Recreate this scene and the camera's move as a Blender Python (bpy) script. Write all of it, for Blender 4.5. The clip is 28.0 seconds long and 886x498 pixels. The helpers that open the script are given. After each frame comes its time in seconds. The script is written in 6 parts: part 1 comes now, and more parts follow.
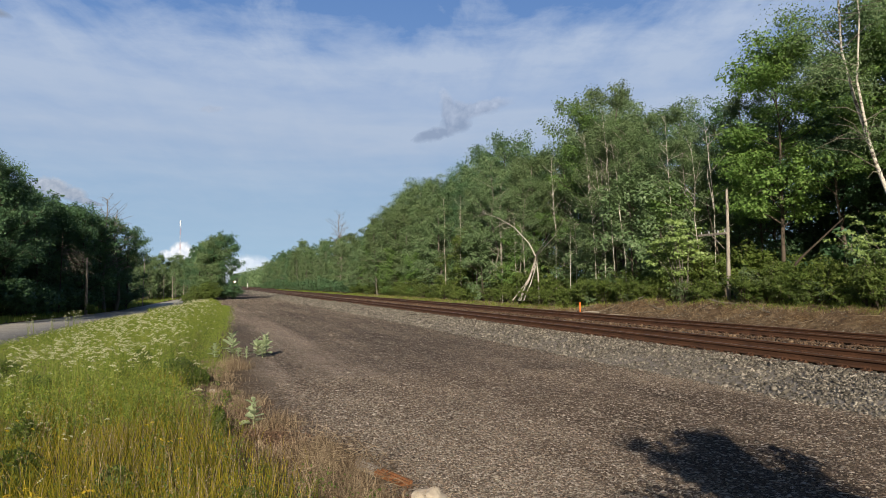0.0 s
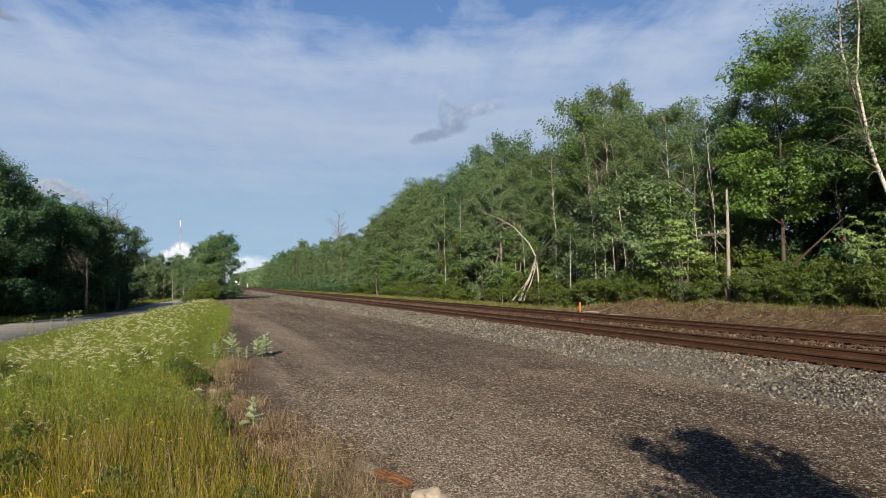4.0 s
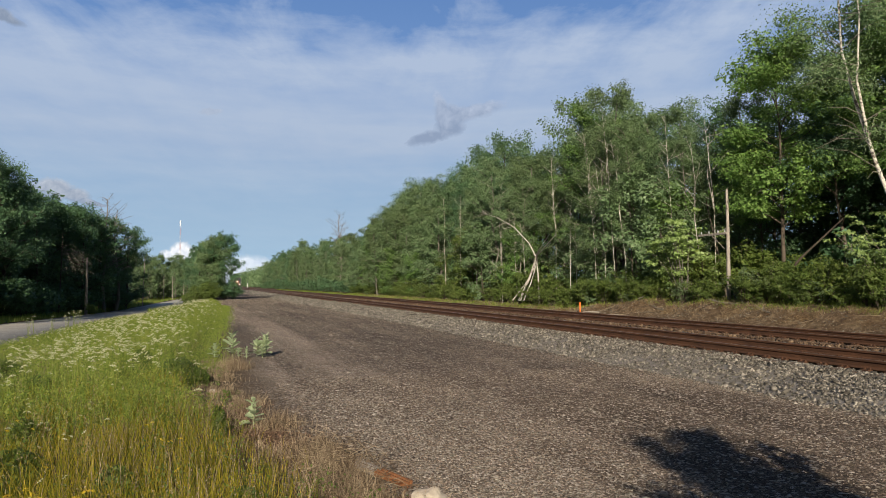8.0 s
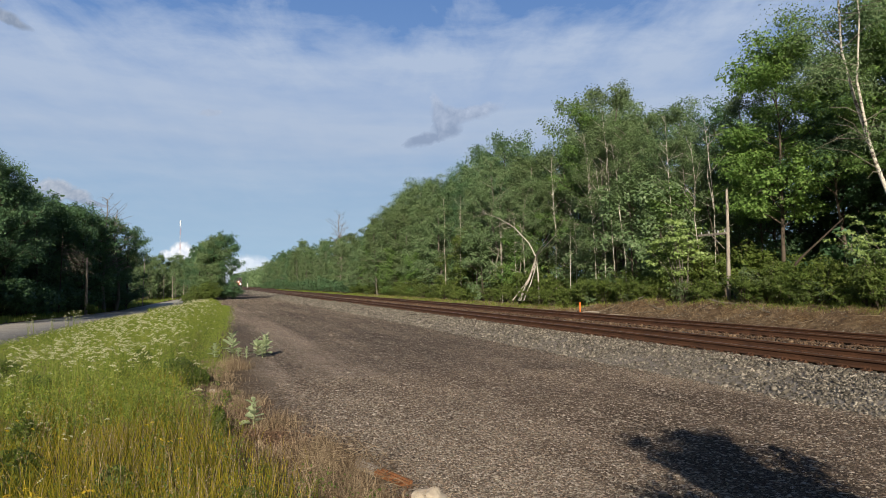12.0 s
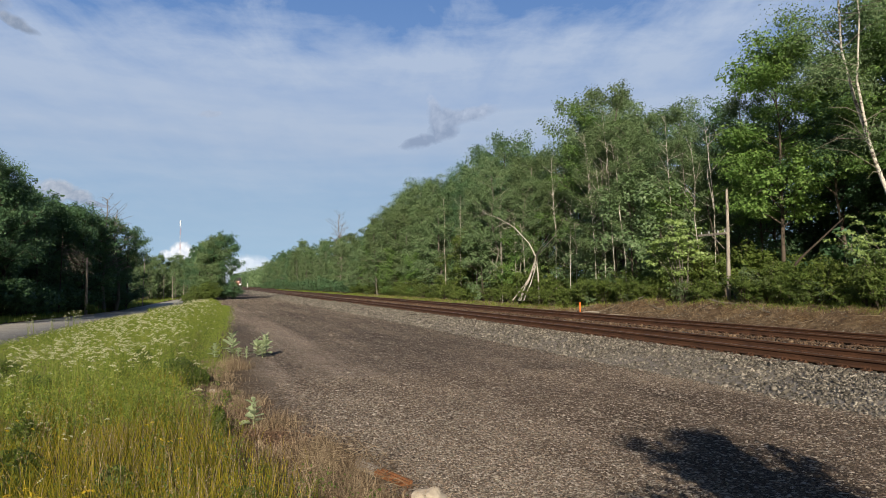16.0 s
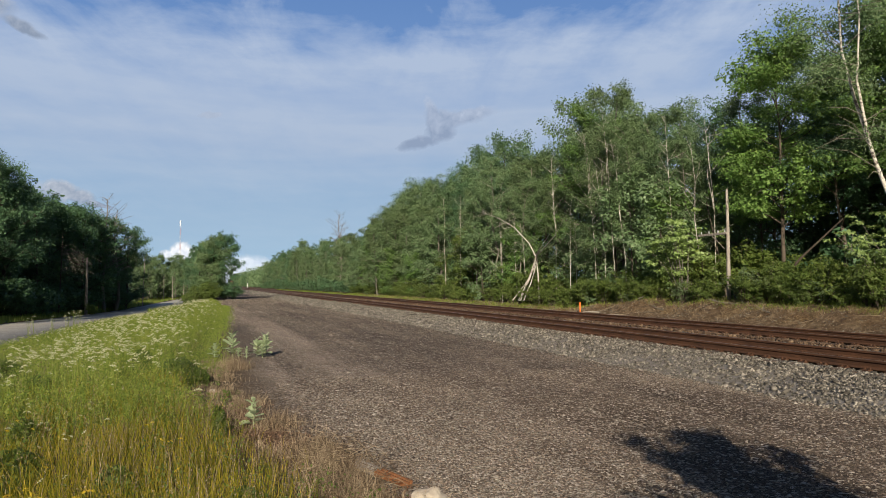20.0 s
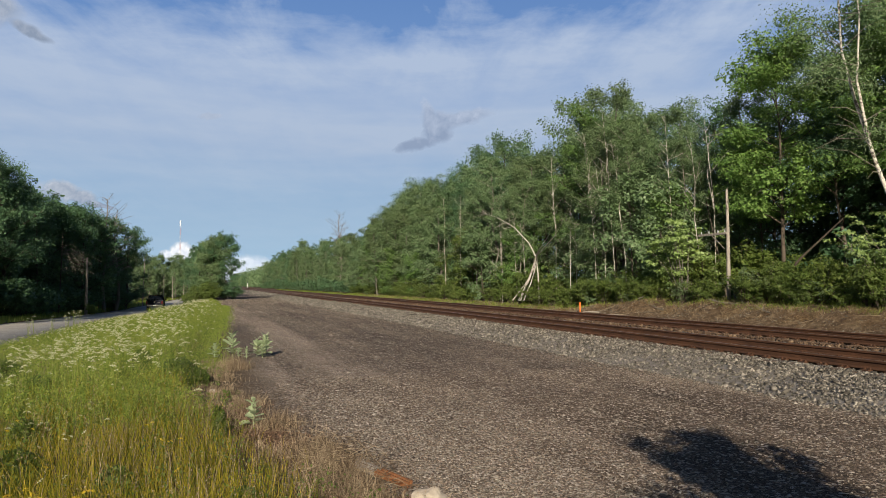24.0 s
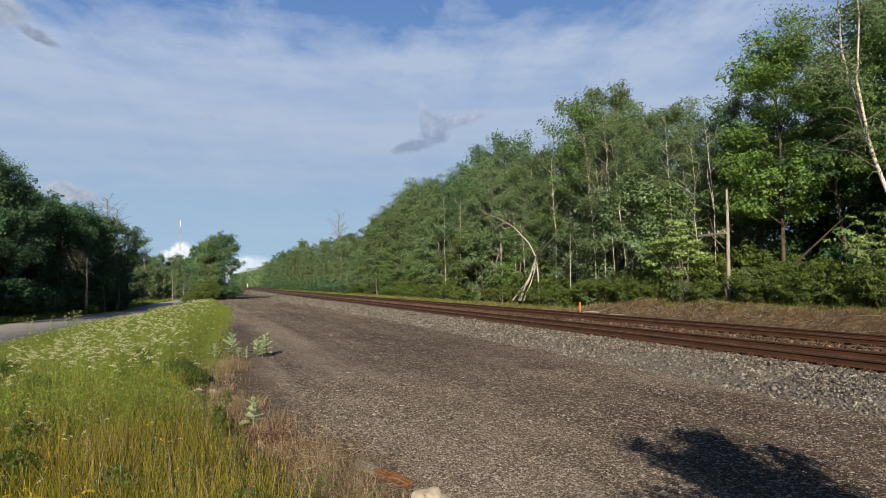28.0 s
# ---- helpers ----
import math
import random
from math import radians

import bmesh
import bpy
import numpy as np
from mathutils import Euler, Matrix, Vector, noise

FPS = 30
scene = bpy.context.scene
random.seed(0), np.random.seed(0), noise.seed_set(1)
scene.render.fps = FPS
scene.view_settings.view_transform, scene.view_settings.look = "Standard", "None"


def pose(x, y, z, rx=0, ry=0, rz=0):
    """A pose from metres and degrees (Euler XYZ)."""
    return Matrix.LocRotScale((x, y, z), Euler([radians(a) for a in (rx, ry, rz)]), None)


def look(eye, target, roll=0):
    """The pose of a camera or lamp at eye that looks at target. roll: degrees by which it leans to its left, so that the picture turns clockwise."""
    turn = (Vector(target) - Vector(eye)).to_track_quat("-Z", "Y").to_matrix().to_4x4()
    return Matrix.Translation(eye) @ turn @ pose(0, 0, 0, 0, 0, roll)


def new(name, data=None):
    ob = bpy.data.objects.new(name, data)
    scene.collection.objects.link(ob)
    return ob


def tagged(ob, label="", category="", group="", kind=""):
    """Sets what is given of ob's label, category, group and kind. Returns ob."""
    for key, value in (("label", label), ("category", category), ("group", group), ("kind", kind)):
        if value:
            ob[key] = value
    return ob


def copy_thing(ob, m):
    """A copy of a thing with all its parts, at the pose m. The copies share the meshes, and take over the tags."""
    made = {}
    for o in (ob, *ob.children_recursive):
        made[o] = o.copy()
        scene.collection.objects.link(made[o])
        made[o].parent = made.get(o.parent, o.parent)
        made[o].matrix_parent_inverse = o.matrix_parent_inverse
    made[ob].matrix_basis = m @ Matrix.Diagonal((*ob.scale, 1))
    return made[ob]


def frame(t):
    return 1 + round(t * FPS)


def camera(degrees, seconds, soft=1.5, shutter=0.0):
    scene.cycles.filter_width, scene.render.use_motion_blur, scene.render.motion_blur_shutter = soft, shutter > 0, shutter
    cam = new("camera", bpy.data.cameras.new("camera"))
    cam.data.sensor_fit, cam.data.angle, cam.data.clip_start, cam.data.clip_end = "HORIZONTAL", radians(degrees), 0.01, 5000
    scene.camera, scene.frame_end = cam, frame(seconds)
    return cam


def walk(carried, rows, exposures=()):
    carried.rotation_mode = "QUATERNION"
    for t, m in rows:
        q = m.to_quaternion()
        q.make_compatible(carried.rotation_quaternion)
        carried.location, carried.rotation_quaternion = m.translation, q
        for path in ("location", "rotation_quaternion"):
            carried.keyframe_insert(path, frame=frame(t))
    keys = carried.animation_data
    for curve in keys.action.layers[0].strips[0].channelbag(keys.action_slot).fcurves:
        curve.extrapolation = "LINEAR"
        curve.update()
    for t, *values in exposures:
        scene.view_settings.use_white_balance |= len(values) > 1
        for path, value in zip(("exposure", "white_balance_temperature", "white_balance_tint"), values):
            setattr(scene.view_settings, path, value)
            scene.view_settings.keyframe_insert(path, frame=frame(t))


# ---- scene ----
# World: y runs along the railway, x to its right, z = 0 on the gravel; the camera stands at the edge of the grass.
HEADING = 17.8
EYE = (0.0, 0.0, 1.95)
cam = camera(62.0, 28.0, soft=0.5)
STAND = pose(*EYE, 90 + 2.76, 0, -HEADING)
walk(cam, [(0.0, STAND), (28.0, STAND)], exposures=[(0.0, 0.25), (28.0, 0.25)])

# ---- light ----
SUN_ALONG, SUN_ACROSS = Vector((0.358, 0.934, 0)), Vector((0.934, -0.358, 0))
SUN_TO = (-SUN_ALONG + Vector((0, 0, math.tan(radians(21))))).normalized()
world = bpy.data.worlds.new("sky")
scene.world = world
world.use_nodes = True
wn = world.node_tree.nodes
sky = wn.new("ShaderNodeTexSky")
sky.sky_type = "NISHITA"
sky.sun_disc = False
sky.sun_elevation = radians(21)
sky.sun_rotation = math.atan2(SUN_TO.x, SUN_TO.y)
sky.air_density, sky.dust_density, sky.ozone_density = 1.0, 0.6, 2.0
world.node_tree.links.new(sky.outputs[0], wn["Background"].inputs[0])
wn["Background"].inputs[1].default_value = 0.03
sun_data = bpy.data.lights.new("sun", "SUN")
sun_data.energy, sun_data.angle, sun_data.color = 5.8, radians(0.5), (1.0, 0.88, 0.71)
sun = new("sun", sun_data)
sun.matrix_basis = look(SUN_TO * 100, (0, 0, 0))

# ---- small helpers ----
rng = np.random.default_rng(7)


def mesh_np(name, verts, faces, material=None, smooth=False):
    """A mesh from arrays: verts (n, 3), faces (m, k) or a list of such arrays."""
    groups = [f for f in (faces if isinstance(faces, list) else [faces]) if len(f)]
    me = bpy.data.meshes.new(name)
    verts = np.asarray(verts, dtype=np.float32)
    loops = np.concatenate([np.asarray(f, dtype=np.int32).ravel() for f in groups])
    sizes = np.concatenate([np.full(len(f), np.asarray(f).shape[1], dtype=np.int32) for f in groups])
    me.vertices.add(len(verts))
    me.vertices.foreach_set("co", verts.ravel())
    me.loops.add(len(loops))
    me.loops.foreach_set("vertex_index", loops)
    me.polygons.add(len(sizes))
    me.polygons.foreach_set("loop_start", np.concatenate([[0], np.cumsum(sizes)[:-1]]).astype(np.int32))
    me.polygons.foreach_set("loop_total", sizes)
    if smooth:
        me.polygons.foreach_set("use_smooth", np.ones(len(sizes), dtype=bool))
    me.update(calc_edges=True)
    me.validate()
    if material:
        me.materials.append(material)
    return me


def part(name, me, material, parent, label="", m=None):
    """One mesh object under a thing or a part. me: a mesh or a bmesh."""
    if isinstance(me, bmesh.types.BMesh):
        data = bpy.data.meshes.new(name)
        me.to_mesh(data)
        me.free()
        me = data
    if material and not me.materials:
        me.materials.append(material)
    ob = new(name, me)
    ob.parent = parent
    if m is not None:
        ob.matrix_basis = m
    return tagged(ob, label)


def empty(name, m, label, category, group="", kind=""):
    ob = new(name)
    ob.empty_display_size = 0.2
    ob.matrix_basis = m
    return tagged(ob, label, category, group, kind)


def box(bm, x0, x1, y0, y1, z0, z1, bevel=0.0):
    made = bmesh.ops.create_cube(bm, size=1)["verts"]
    bmesh.ops.transform(bm, verts=made, matrix=Matrix.LocRotScale(((x0 + x1) / 2, (y0 + y1) / 2, (z0 + z1) / 2), None, (x1 - x0, y1 - y0, z1 - z0)))
    if bevel:
        edges = list({e for v in made for e in v.link_edges})
        bmesh.ops.bevel(bm, geom=edges, offset=bevel, segments=2, affect="EDGES")
    return bm


def box_bm(*args):
    return box(bmesh.new(), *args)


def cyl_bm(r0, r1, depth, m, sides=16, bm=None):
    bm = bm or bmesh.new()
    bmesh.ops.create_cone(bm, cap_ends=True, segments=sides, radius1=r0, radius2=r1, depth=depth, matrix=m)
    return bm


def prism(outline, y0, y1, axis="y"):
    """A closed outline of (a, b) pulled along an axis: a, b lie in the other two."""
    n = len(outline)
    if axis == "z":
        v = [(a, b, y0) for a, b in outline] + [(a, b, y1) for a, b in outline]
    elif axis == "y":
        v = [(a, y0, b) for a, b in outline] + [(a, y1, b) for a, b in outline]
    else:
        v = [(y0, a, b) for a, b in outline] + [(y1, a, b) for a, b in outline]
    bm = bmesh.new()
    vs = [bm.verts.new(p) for p in v]
    for i in range(n):
        j = (i + 1) % n
        bm.faces.new((vs[i], vs[j], vs[n + j], vs[n + i]))
    bm.faces.new(vs[:n])
    bm.faces.new(vs[n:])
    bmesh.ops.recalc_face_normals(bm, faces=bm.faces)
    return bm


def tubes(lines, sides=6):
    """Tapered tubes along polylines: each line is a list of (point, radius). Returns verts and quads."""
    allv, allf, base = [], [], 0
    for line in lines:
        pts = np.array([p for p, _ in line], dtype=float)
        rad = np.array([r for _, r in line], dtype=float)
        tang = np.gradient(pts, axis=0)
        tang /= np.linalg.norm(tang, axis=1)[:, None] + 1e-9
        ref = np.where(np.abs(tang[:, 2:3]) > 0.9, np.array([[1.0, 0, 0]]), np.array([[0, 0, 1.0]]))
        u = np.cross(tang, ref)
        u /= np.linalg.norm(u, axis=1)[:, None] + 1e-9
        w = np.cross(tang, u)
        ang = np.linspace(0, 2 * np.pi, sides, endpoint=False)
        ring = pts[:, None] + rad[:, None, None] * (u[:, None] * np.cos(ang)[None, :, None] + w[:, None] * np.sin(ang)[None, :, None])
        allv.append(ring.reshape(-1, 3))
        for i in range(len(pts) - 1):
            for k in range(sides):
                j = (k + 1) % sides
                allf.append((base + i * sides + k, base + i * sides + j, base + (i + 1) * sides + j, base + (i + 1) * sides + k))
        base += len(pts) * sides
    return np.concatenate(allv), np.array(allf)


def smooth_step(a, b, x):
    t = np.clip((np.asarray(x, dtype=float) - a) / (b - a), 0, 1)
    return t * t * (3 - 2 * t)


def wave(x, y, s, seed=0.0):
    """A cheap smooth random field, about -1 to 1."""
    x, y = np.asarray(x, dtype=float) / s, np.asarray(y, dtype=float) / s
    return (np.sin(x * 1.7 + 2.1 * np.sin(y * 1.1 + seed) + seed) + np.sin(y * 1.9 + 1.7 * np.sin(x * 1.3 + 2.2 * seed)) + np.sin((x + y) * 2.9 + seed * 3.1) * 0.6) / 2.6


# ---- the lie of the land ----
LANE_Y = [-500, -300, -50, 0, 25, 45, 54, 70, 92, 103, 125, 147, 169, 200, 300, 500]
LANE_X = [-46, -30, -13.5, -10.6, -9.3, -8.8, -8.6, -7.8, -6.6, -6.2, -5.7, -5.2, -4.4, -2.5, 0.5, -4]


def lane_x(y):
    """Where a car in the right-hand lane drives, by its place along the railway."""
    y = np.asarray(y, dtype=float)
    return sum(np.interp(y + o, LANE_Y, LANE_X) for o in (-9, -4.5, 0, 4.5, 9)) / 5


def road_x(y):
    return lane_x(y) - 1.6


def road_z(y):
    y = np.asarray(y, dtype=float)
    return sum(np.interp(y + o, [28, 45, 54, 75, 103, 125, 170], [-0.40, -0.56, -0.70, -1.05, -1.45, -1.64, -1.9]) for o in (-8, -4, 0, 4, 8)) / 5


def land(x, y):
    """Height of the ground."""
    x, y = np.asarray(x, dtype=float), np.asarray(y, dtype=float)
    edge = road_x(y) + 4.2
    span = np.maximum(1.2 - edge, 1.5)
    f = np.clip((1.2 - x) / span, 0, 1)
    z = road_z(y) * (f * f * (3 - 2 * f))
    beyond = smooth_step(0, 6, road_x(y) - 3.5 - x)
    z = z - 0.15 * beyond + 0.12 * beyond * wave(x, y, 4.0, 1.3)
    bank = smooth_step(20.2, 24.2, x + 0.35 * wave(x, y, 1.7, 0.4))
    z = z + bank * (0.32 + 0.75 * smooth_step(46, 36, y)) + 0.05 * smooth_step(19.6, 21, x)
    z = z + bank * (0.07 * wave(x, y, 0.8, 2.0) + 0.10 * wave(x, y, 2.1, 5.0) * smooth_step(46, 36, y))
    z = z + 1.2 * smooth_step(28, 60, x)
    return z


def grass_edge(y):
    """How far the green grass reaches towards the gravel."""
    return np.interp(y, [3, 6, 7.5, 9, 10.5, 12, 14, 16, 20, 25, 35, 60, 110], [1.2, 1.1, 0.88, 0.5, 0.12, -0.15, -0.25, -0.15, -0.25, -0.25, 0.2, 1.1, 1.2])


# ---- materials ----
def nodes_of(name):
    m = bpy.data.materials.new(name)
    m.use_nodes = True
    nt = m.node_tree
    nt.nodes.clear()
    out = nt.nodes.new("ShaderNodeOutputMaterial")
    return m, nt, out


def node(nt, kind, ins=None, **props):
    n = nt.nodes.new(kind)
    if "operation" in props:
        n.operation = props["operation"]
    if "data_type" in props:
        n.data_type = props["data_type"]
    if "blend_type" in props:
        n.blend_type = props["blend_type"]
    for key, value in (ins or {}).items():
        if isinstance(value, bpy.types.NodeSocket):
            nt.links.new(value, n.inputs[key])
        else:
            n.inputs[key].default_value = value
    return n


def ramp(nt, fac, stops):
    n = nt.nodes.new("ShaderNodeValToRGB")
    while len(n.color_ramp.elements) < len(stops):
        n.color_ramp.elements.new(0.5)
    for e, (p, c) in zip(n.color_ramp.elements, stops):
        e.position = p
        e.color = (*c, 1) if len(c) == 3 else c
    nt.links.new(fac, n.inputs[0])
    return n.outputs[0]


def mixc(nt, fac, a, b, mode="MIX"):
    n = nt.nodes.new("ShaderNodeMix")
    n.data_type, n.blend_type = "RGBA", mode
    for i, v in ((0, fac), (6, a), (7, b)):
        if isinstance(v, bpy.types.NodeSocket):
            nt.links.new(v, n.inputs[i])
        else:
            n.inputs[i].default_value = v if i == 0 else (*v, 1)
    return n.outputs[2]


def math_(nt, op, a, b=0.0):
    n = nt.nodes.new("ShaderNodeMath")
    n.operation = op
    for i, v in ((0, a), (1, b)):
        if isinstance(v, bpy.types.NodeSocket):
            nt.links.new(v, n.inputs[i])
        else:
            n.inputs[i].default_value = v
    return n.outputs[0]


def noise_(nt, vec, scale, detail=4.0, rough=0.55, distort=0.0):
    n = node(nt, "ShaderNodeTexNoise", {"Scale": scale, "Detail": detail, "Roughness": rough, "Distortion": distort})
    nt.links.new(vec, n.inputs["Vector"])
    return n.outputs[0]


def place_of(nt):
    return nt.nodes.new("ShaderNodeNewGeometry").outputs["Position"]


def bump_(nt, height, strength, distance=0.02):
    return node(nt, "ShaderNodeBump", {"Strength": strength, "Distance": distance, "Height": height}).outputs[0]


def leaf_mat(name, dark, mid, light, through_=0.3, rough=0.55):
    """Leaves: colour varies leaf by leaf and in broad patches; some light comes through."""
    m, nt, out = nodes_of(name)
    geo = nt.nodes.new("ShaderNodeNewGeometry")
    info = nt.nodes.new("ShaderNodeObjectInfo")
    patch = noise_(nt, geo.outputs["Position"], 0.35, 3.0)
    v = math_(nt, "ADD", math_(nt, "MULTIPLY", geo.outputs["Random Per Island"], 0.4), math_(nt, "MULTIPLY", patch, 0.5))
    col = ramp(nt, v, [(0.15, dark), (0.45, mid), (0.78, light)])
    col = mixc(nt, math_(nt, "MULTIPLY", info.outputs["Random"], 0.35), col, (0.115, 0.165, 0.06))
    p = node(nt, "ShaderNodeBsdfPrincipled", {"Base Color": col, "Roughness": rough, "Specular IOR Level": 0.35})
    t = node(nt, "ShaderNodeBsdfTranslucent", {"Color": mixc(nt, 0.5, col, (0.16, 0.22, 0.03))})
    mix = nt.nodes.new("ShaderNodeMixShader")
    mix.inputs[0].default_value = through_
    nt.links.new(p.outputs[0], mix.inputs[1])
    nt.links.new(t.outputs[0], mix.inputs[2])
    nt.links.new(mix.outputs[0], out.inputs[0])
    return m


def plain_mat(name, a, b, scale=6.0, rough=0.8, metal=0.0, bump=0.3, spec=0.5, stretch=(1, 1, 1), fine=5.0, coat=0.0, island=0.0):
    """Two tones in broad patches with a finer grain on top and a fine relief."""
    m, nt, out = nodes_of(name)
    geo = nt.nodes.new("ShaderNodeNewGeometry")
    co = nt.nodes.new("ShaderNodeTexCoord").outputs["Object"]
    mp = node(nt, "ShaderNodeMapping", {"Vector": co, "Scale": stretch}).outputs[0]
    n1, n2 = noise_(nt, mp, scale, 4.0), noise_(nt, mp, scale * fine, 3.0, 0.6)
    f = math_(nt, "ADD", math_(nt, "MULTIPLY", n1, 0.6), math_(nt, "MULTIPLY", n2, 0.4))
    if island:
        f = math_(nt, "ADD", f, math_(nt, "MULTIPLY", math_(nt, "SUBTRACT", geo.outputs["Random Per Island"], 0.5), island))
    col = ramp(nt, f, [(0.3, a), (0.7, b)])
    p = node(nt, "ShaderNodeBsdfPrincipled", {"Base Color": col, "Roughness": rough, "Metallic": metal, "Specular IOR Level": spec, "Coat Weight": coat, "Coat Roughness": 0.05})
    if bump:
        nt.links.new(bump_(nt, n2, bump, 0.01), p.inputs["Normal"])
    nt.links.new(p.outputs[0], out.inputs[0])
    return m


def glow_mat(name, colour, strength):
    m, nt, out = nodes_of(name)
    e = node(nt, "ShaderNodeEmission", {"Color": (*colour, 1), "Strength": strength})
    nt.links.new(e.outputs[0], out.inputs[0])
    return m


def glass_mat(name, tint, rough=0.03):
    m, nt, out = nodes_of(name)
    p = node(nt, "ShaderNodeBsdfPrincipled", {"Base Color": (*tint, 1), "Roughness": rough, "IOR": 1.5, "Transmission Weight": 0.55})
    nt.links.new(p.outputs[0], out.inputs[0])
    return m


def ground_mat():
    """Gravel yard between the grass and the line, soil under the grass, leaf litter and dry bank beyond the line."""
    m, nt, out = nodes_of("ground_soil_and_gravel")
    pos = place_of(nt)
    sep = node(nt, "ShaderNodeSeparateXYZ", {0: pos})
    x, y = sep.outputs[0], sep.outputs[1]
    broad, mid, fine = noise_(nt, pos, 0.35, 5.0), noise_(nt, pos, 3.0, 4.0), noise_(nt, pos, 38.0, 3.0, 0.7)
    cell = nt.nodes.new("ShaderNodeTexVoronoi")
    cell.inputs["Scale"].default_value = 26.0
    nt.links.new(pos, cell.inputs["Vector"])
    chip = math_(nt, "MULTIPLY", node(nt, "ShaderNodeSeparateColor", {0: cell.outputs["Color"]}).outputs[0], 1.0)
    # gravel: dark cinders with pale chips; paler where wheels run
    wheel = math_(nt, "ADD", math_(nt, "MULTIPLY", noise_(nt, node(nt, "ShaderNodeMapping", {"Vector": pos, "Scale": (0.75, 0.05, 1.0)}).outputs[0], 1.0, 3.0), 0.75), math_(nt, "MULTIPLY", broad, 0.35))

    def lane(at, wide, gain):
        u = math_(nt, "DIVIDE", math_(nt, "SUBTRACT", x, at), wide)
        return math_(nt, "MULTIPLY", math_(nt, "EXPONENT", math_(nt, "MULTIPLY", math_(nt, "MULTIPLY", u, u), -1.0)), gain)
    wheel = math_(nt, "ADD", wheel, math_(nt, "ADD", lane(2.7, 1.1, 0.10), math_(nt, "ADD", lane(5.0, 1.0, -0.04), lane(7.2, 1.7, -0.07))))
    cinder = ramp(nt, wheel, [(0.38, (0.058, 0.043, 0.033)), (0.55, (0.124, 0.096, 0.074)), (0.70, (0.25, 0.203, 0.162))])
    grain = mixc(nt, 1.0, cinder, ramp(nt, fine, [(0.30, (0.25, 0.25, 0.25)), (0.70, (1.9, 1.85, 1.78))]), "MULTIPLY")
    cell2 = nt.nodes.new("ShaderNodeTexVoronoi")
    cell2.inputs["Scale"].default_value = 48.0
    nt.links.new(pos, cell2.inputs["Vector"])
    chip2 = node(nt, "ShaderNodeSeparateColor", {0: cell2.outputs["Color"]}).outputs[1]
    grain = mixc(nt, 1.0, grain, ramp(nt, chip2, [(0.0, (0.35, 0.35, 0.35)), (0.6, (0.95, 0.95, 0.95)), (0.85, (1.5, 1.5, 1.5)), (1.0, (2.6, 2.55, 2.45))]), "MULTIPLY")
    gravel = mixc(nt, math_(nt, "MULTIPLY", math_(nt, "GREATER_THAN", chip, 0.865), 0.78), grain, (0.43, 0.38, 0.32))
    soil = ramp(nt, mid, [(0.3, (0.05, 0.036, 0.02)), (0.7, (0.14, 0.10, 0.06))])
    dry = ramp(nt, math_(nt, "ADD", math_(nt, "MULTIPLY", mid, 0.6), math_(nt, "MULTIPLY", fine, 0.4)), [(0.36, (0.035, 0.022, 0.013)), (0.5, (0.11, 0.072, 0.042)), (0.66, (0.25, 0.19, 0.12))])
    litter = ramp(nt, mid, [(0.3, (0.03, 0.025, 0.012)), (0.7, (0.07, 0.06, 0.03))])
    wob = math_(nt, "MULTIPLY", math_(nt, "SUBTRACT", noise_(nt, pos, 1.1, 4.0), 0.5), 1.6)
    xw = math_(nt, "ADD", x, wob)
    yard = node(nt, "ShaderNodeMapRange", {0: xw, 1: 0.4, 2: 1.4}).outputs[0]
    side = node(nt, "ShaderNodeMapRange", {0: xw, 1: 19.6, 2: 20.4}).outputs[0]
    wood = node(nt, "ShaderNodeMapRange", {0: xw, 1: 24.0, 2: 25.5}).outputs[0]
    col = mixc(nt, yard, soil, gravel)
    col = mixc(nt, side, col, dry)
    col = mixc(nt, wood, col, litter)
    p = node(nt, "ShaderNodeBsdfPrincipled", {"Base Color": col, "Roughness": 0.95, "Specular IOR Level": 0.2})
    h = math_(nt, "ADD", math_(nt, "MULTIPLY", cell.outputs["Distance"], 0.8), fine)
    nt.links.new(bump_(nt, h, 0.8, 0.02), p.inputs["Normal"])
    nt.links.new(p.outputs[0], out.inputs[0])
    return m


def road_mat():
    m, nt, out = nodes_of("asphalt")
    pos = place_of(nt)
    a, b, c = noise_(nt, pos, 0.5, 5.0), noise_(nt, pos, 60.0, 2.0), noise_(nt, pos, 4.0, 5.0, 0.65)
    col = ramp(nt, math_(nt, "ADD", math_(nt, "MULTIPLY", a, 0.5), math_(nt, "MULTIPLY", c, 0.5)), [(0.35, (0.27, 0.255, 0.225)), (0.65, (0.40, 0.38, 0.34))])
    col = mixc(nt, 1.0, col, ramp(nt, b, [(0.3, (0.7, 0.7, 0.7)), (0.7, (1.3, 1.3, 1.3))]), "MULTIPLY")
    p = node(nt, "ShaderNodeBsdfPrincipled", {"Base Color": col, "Roughness": 0.85})
    nt.links.new(bump_(nt, b, 0.5, 0.01), p.inputs["Normal"])
    nt.links.new(p.outputs[0], out.inputs[0])
    return m


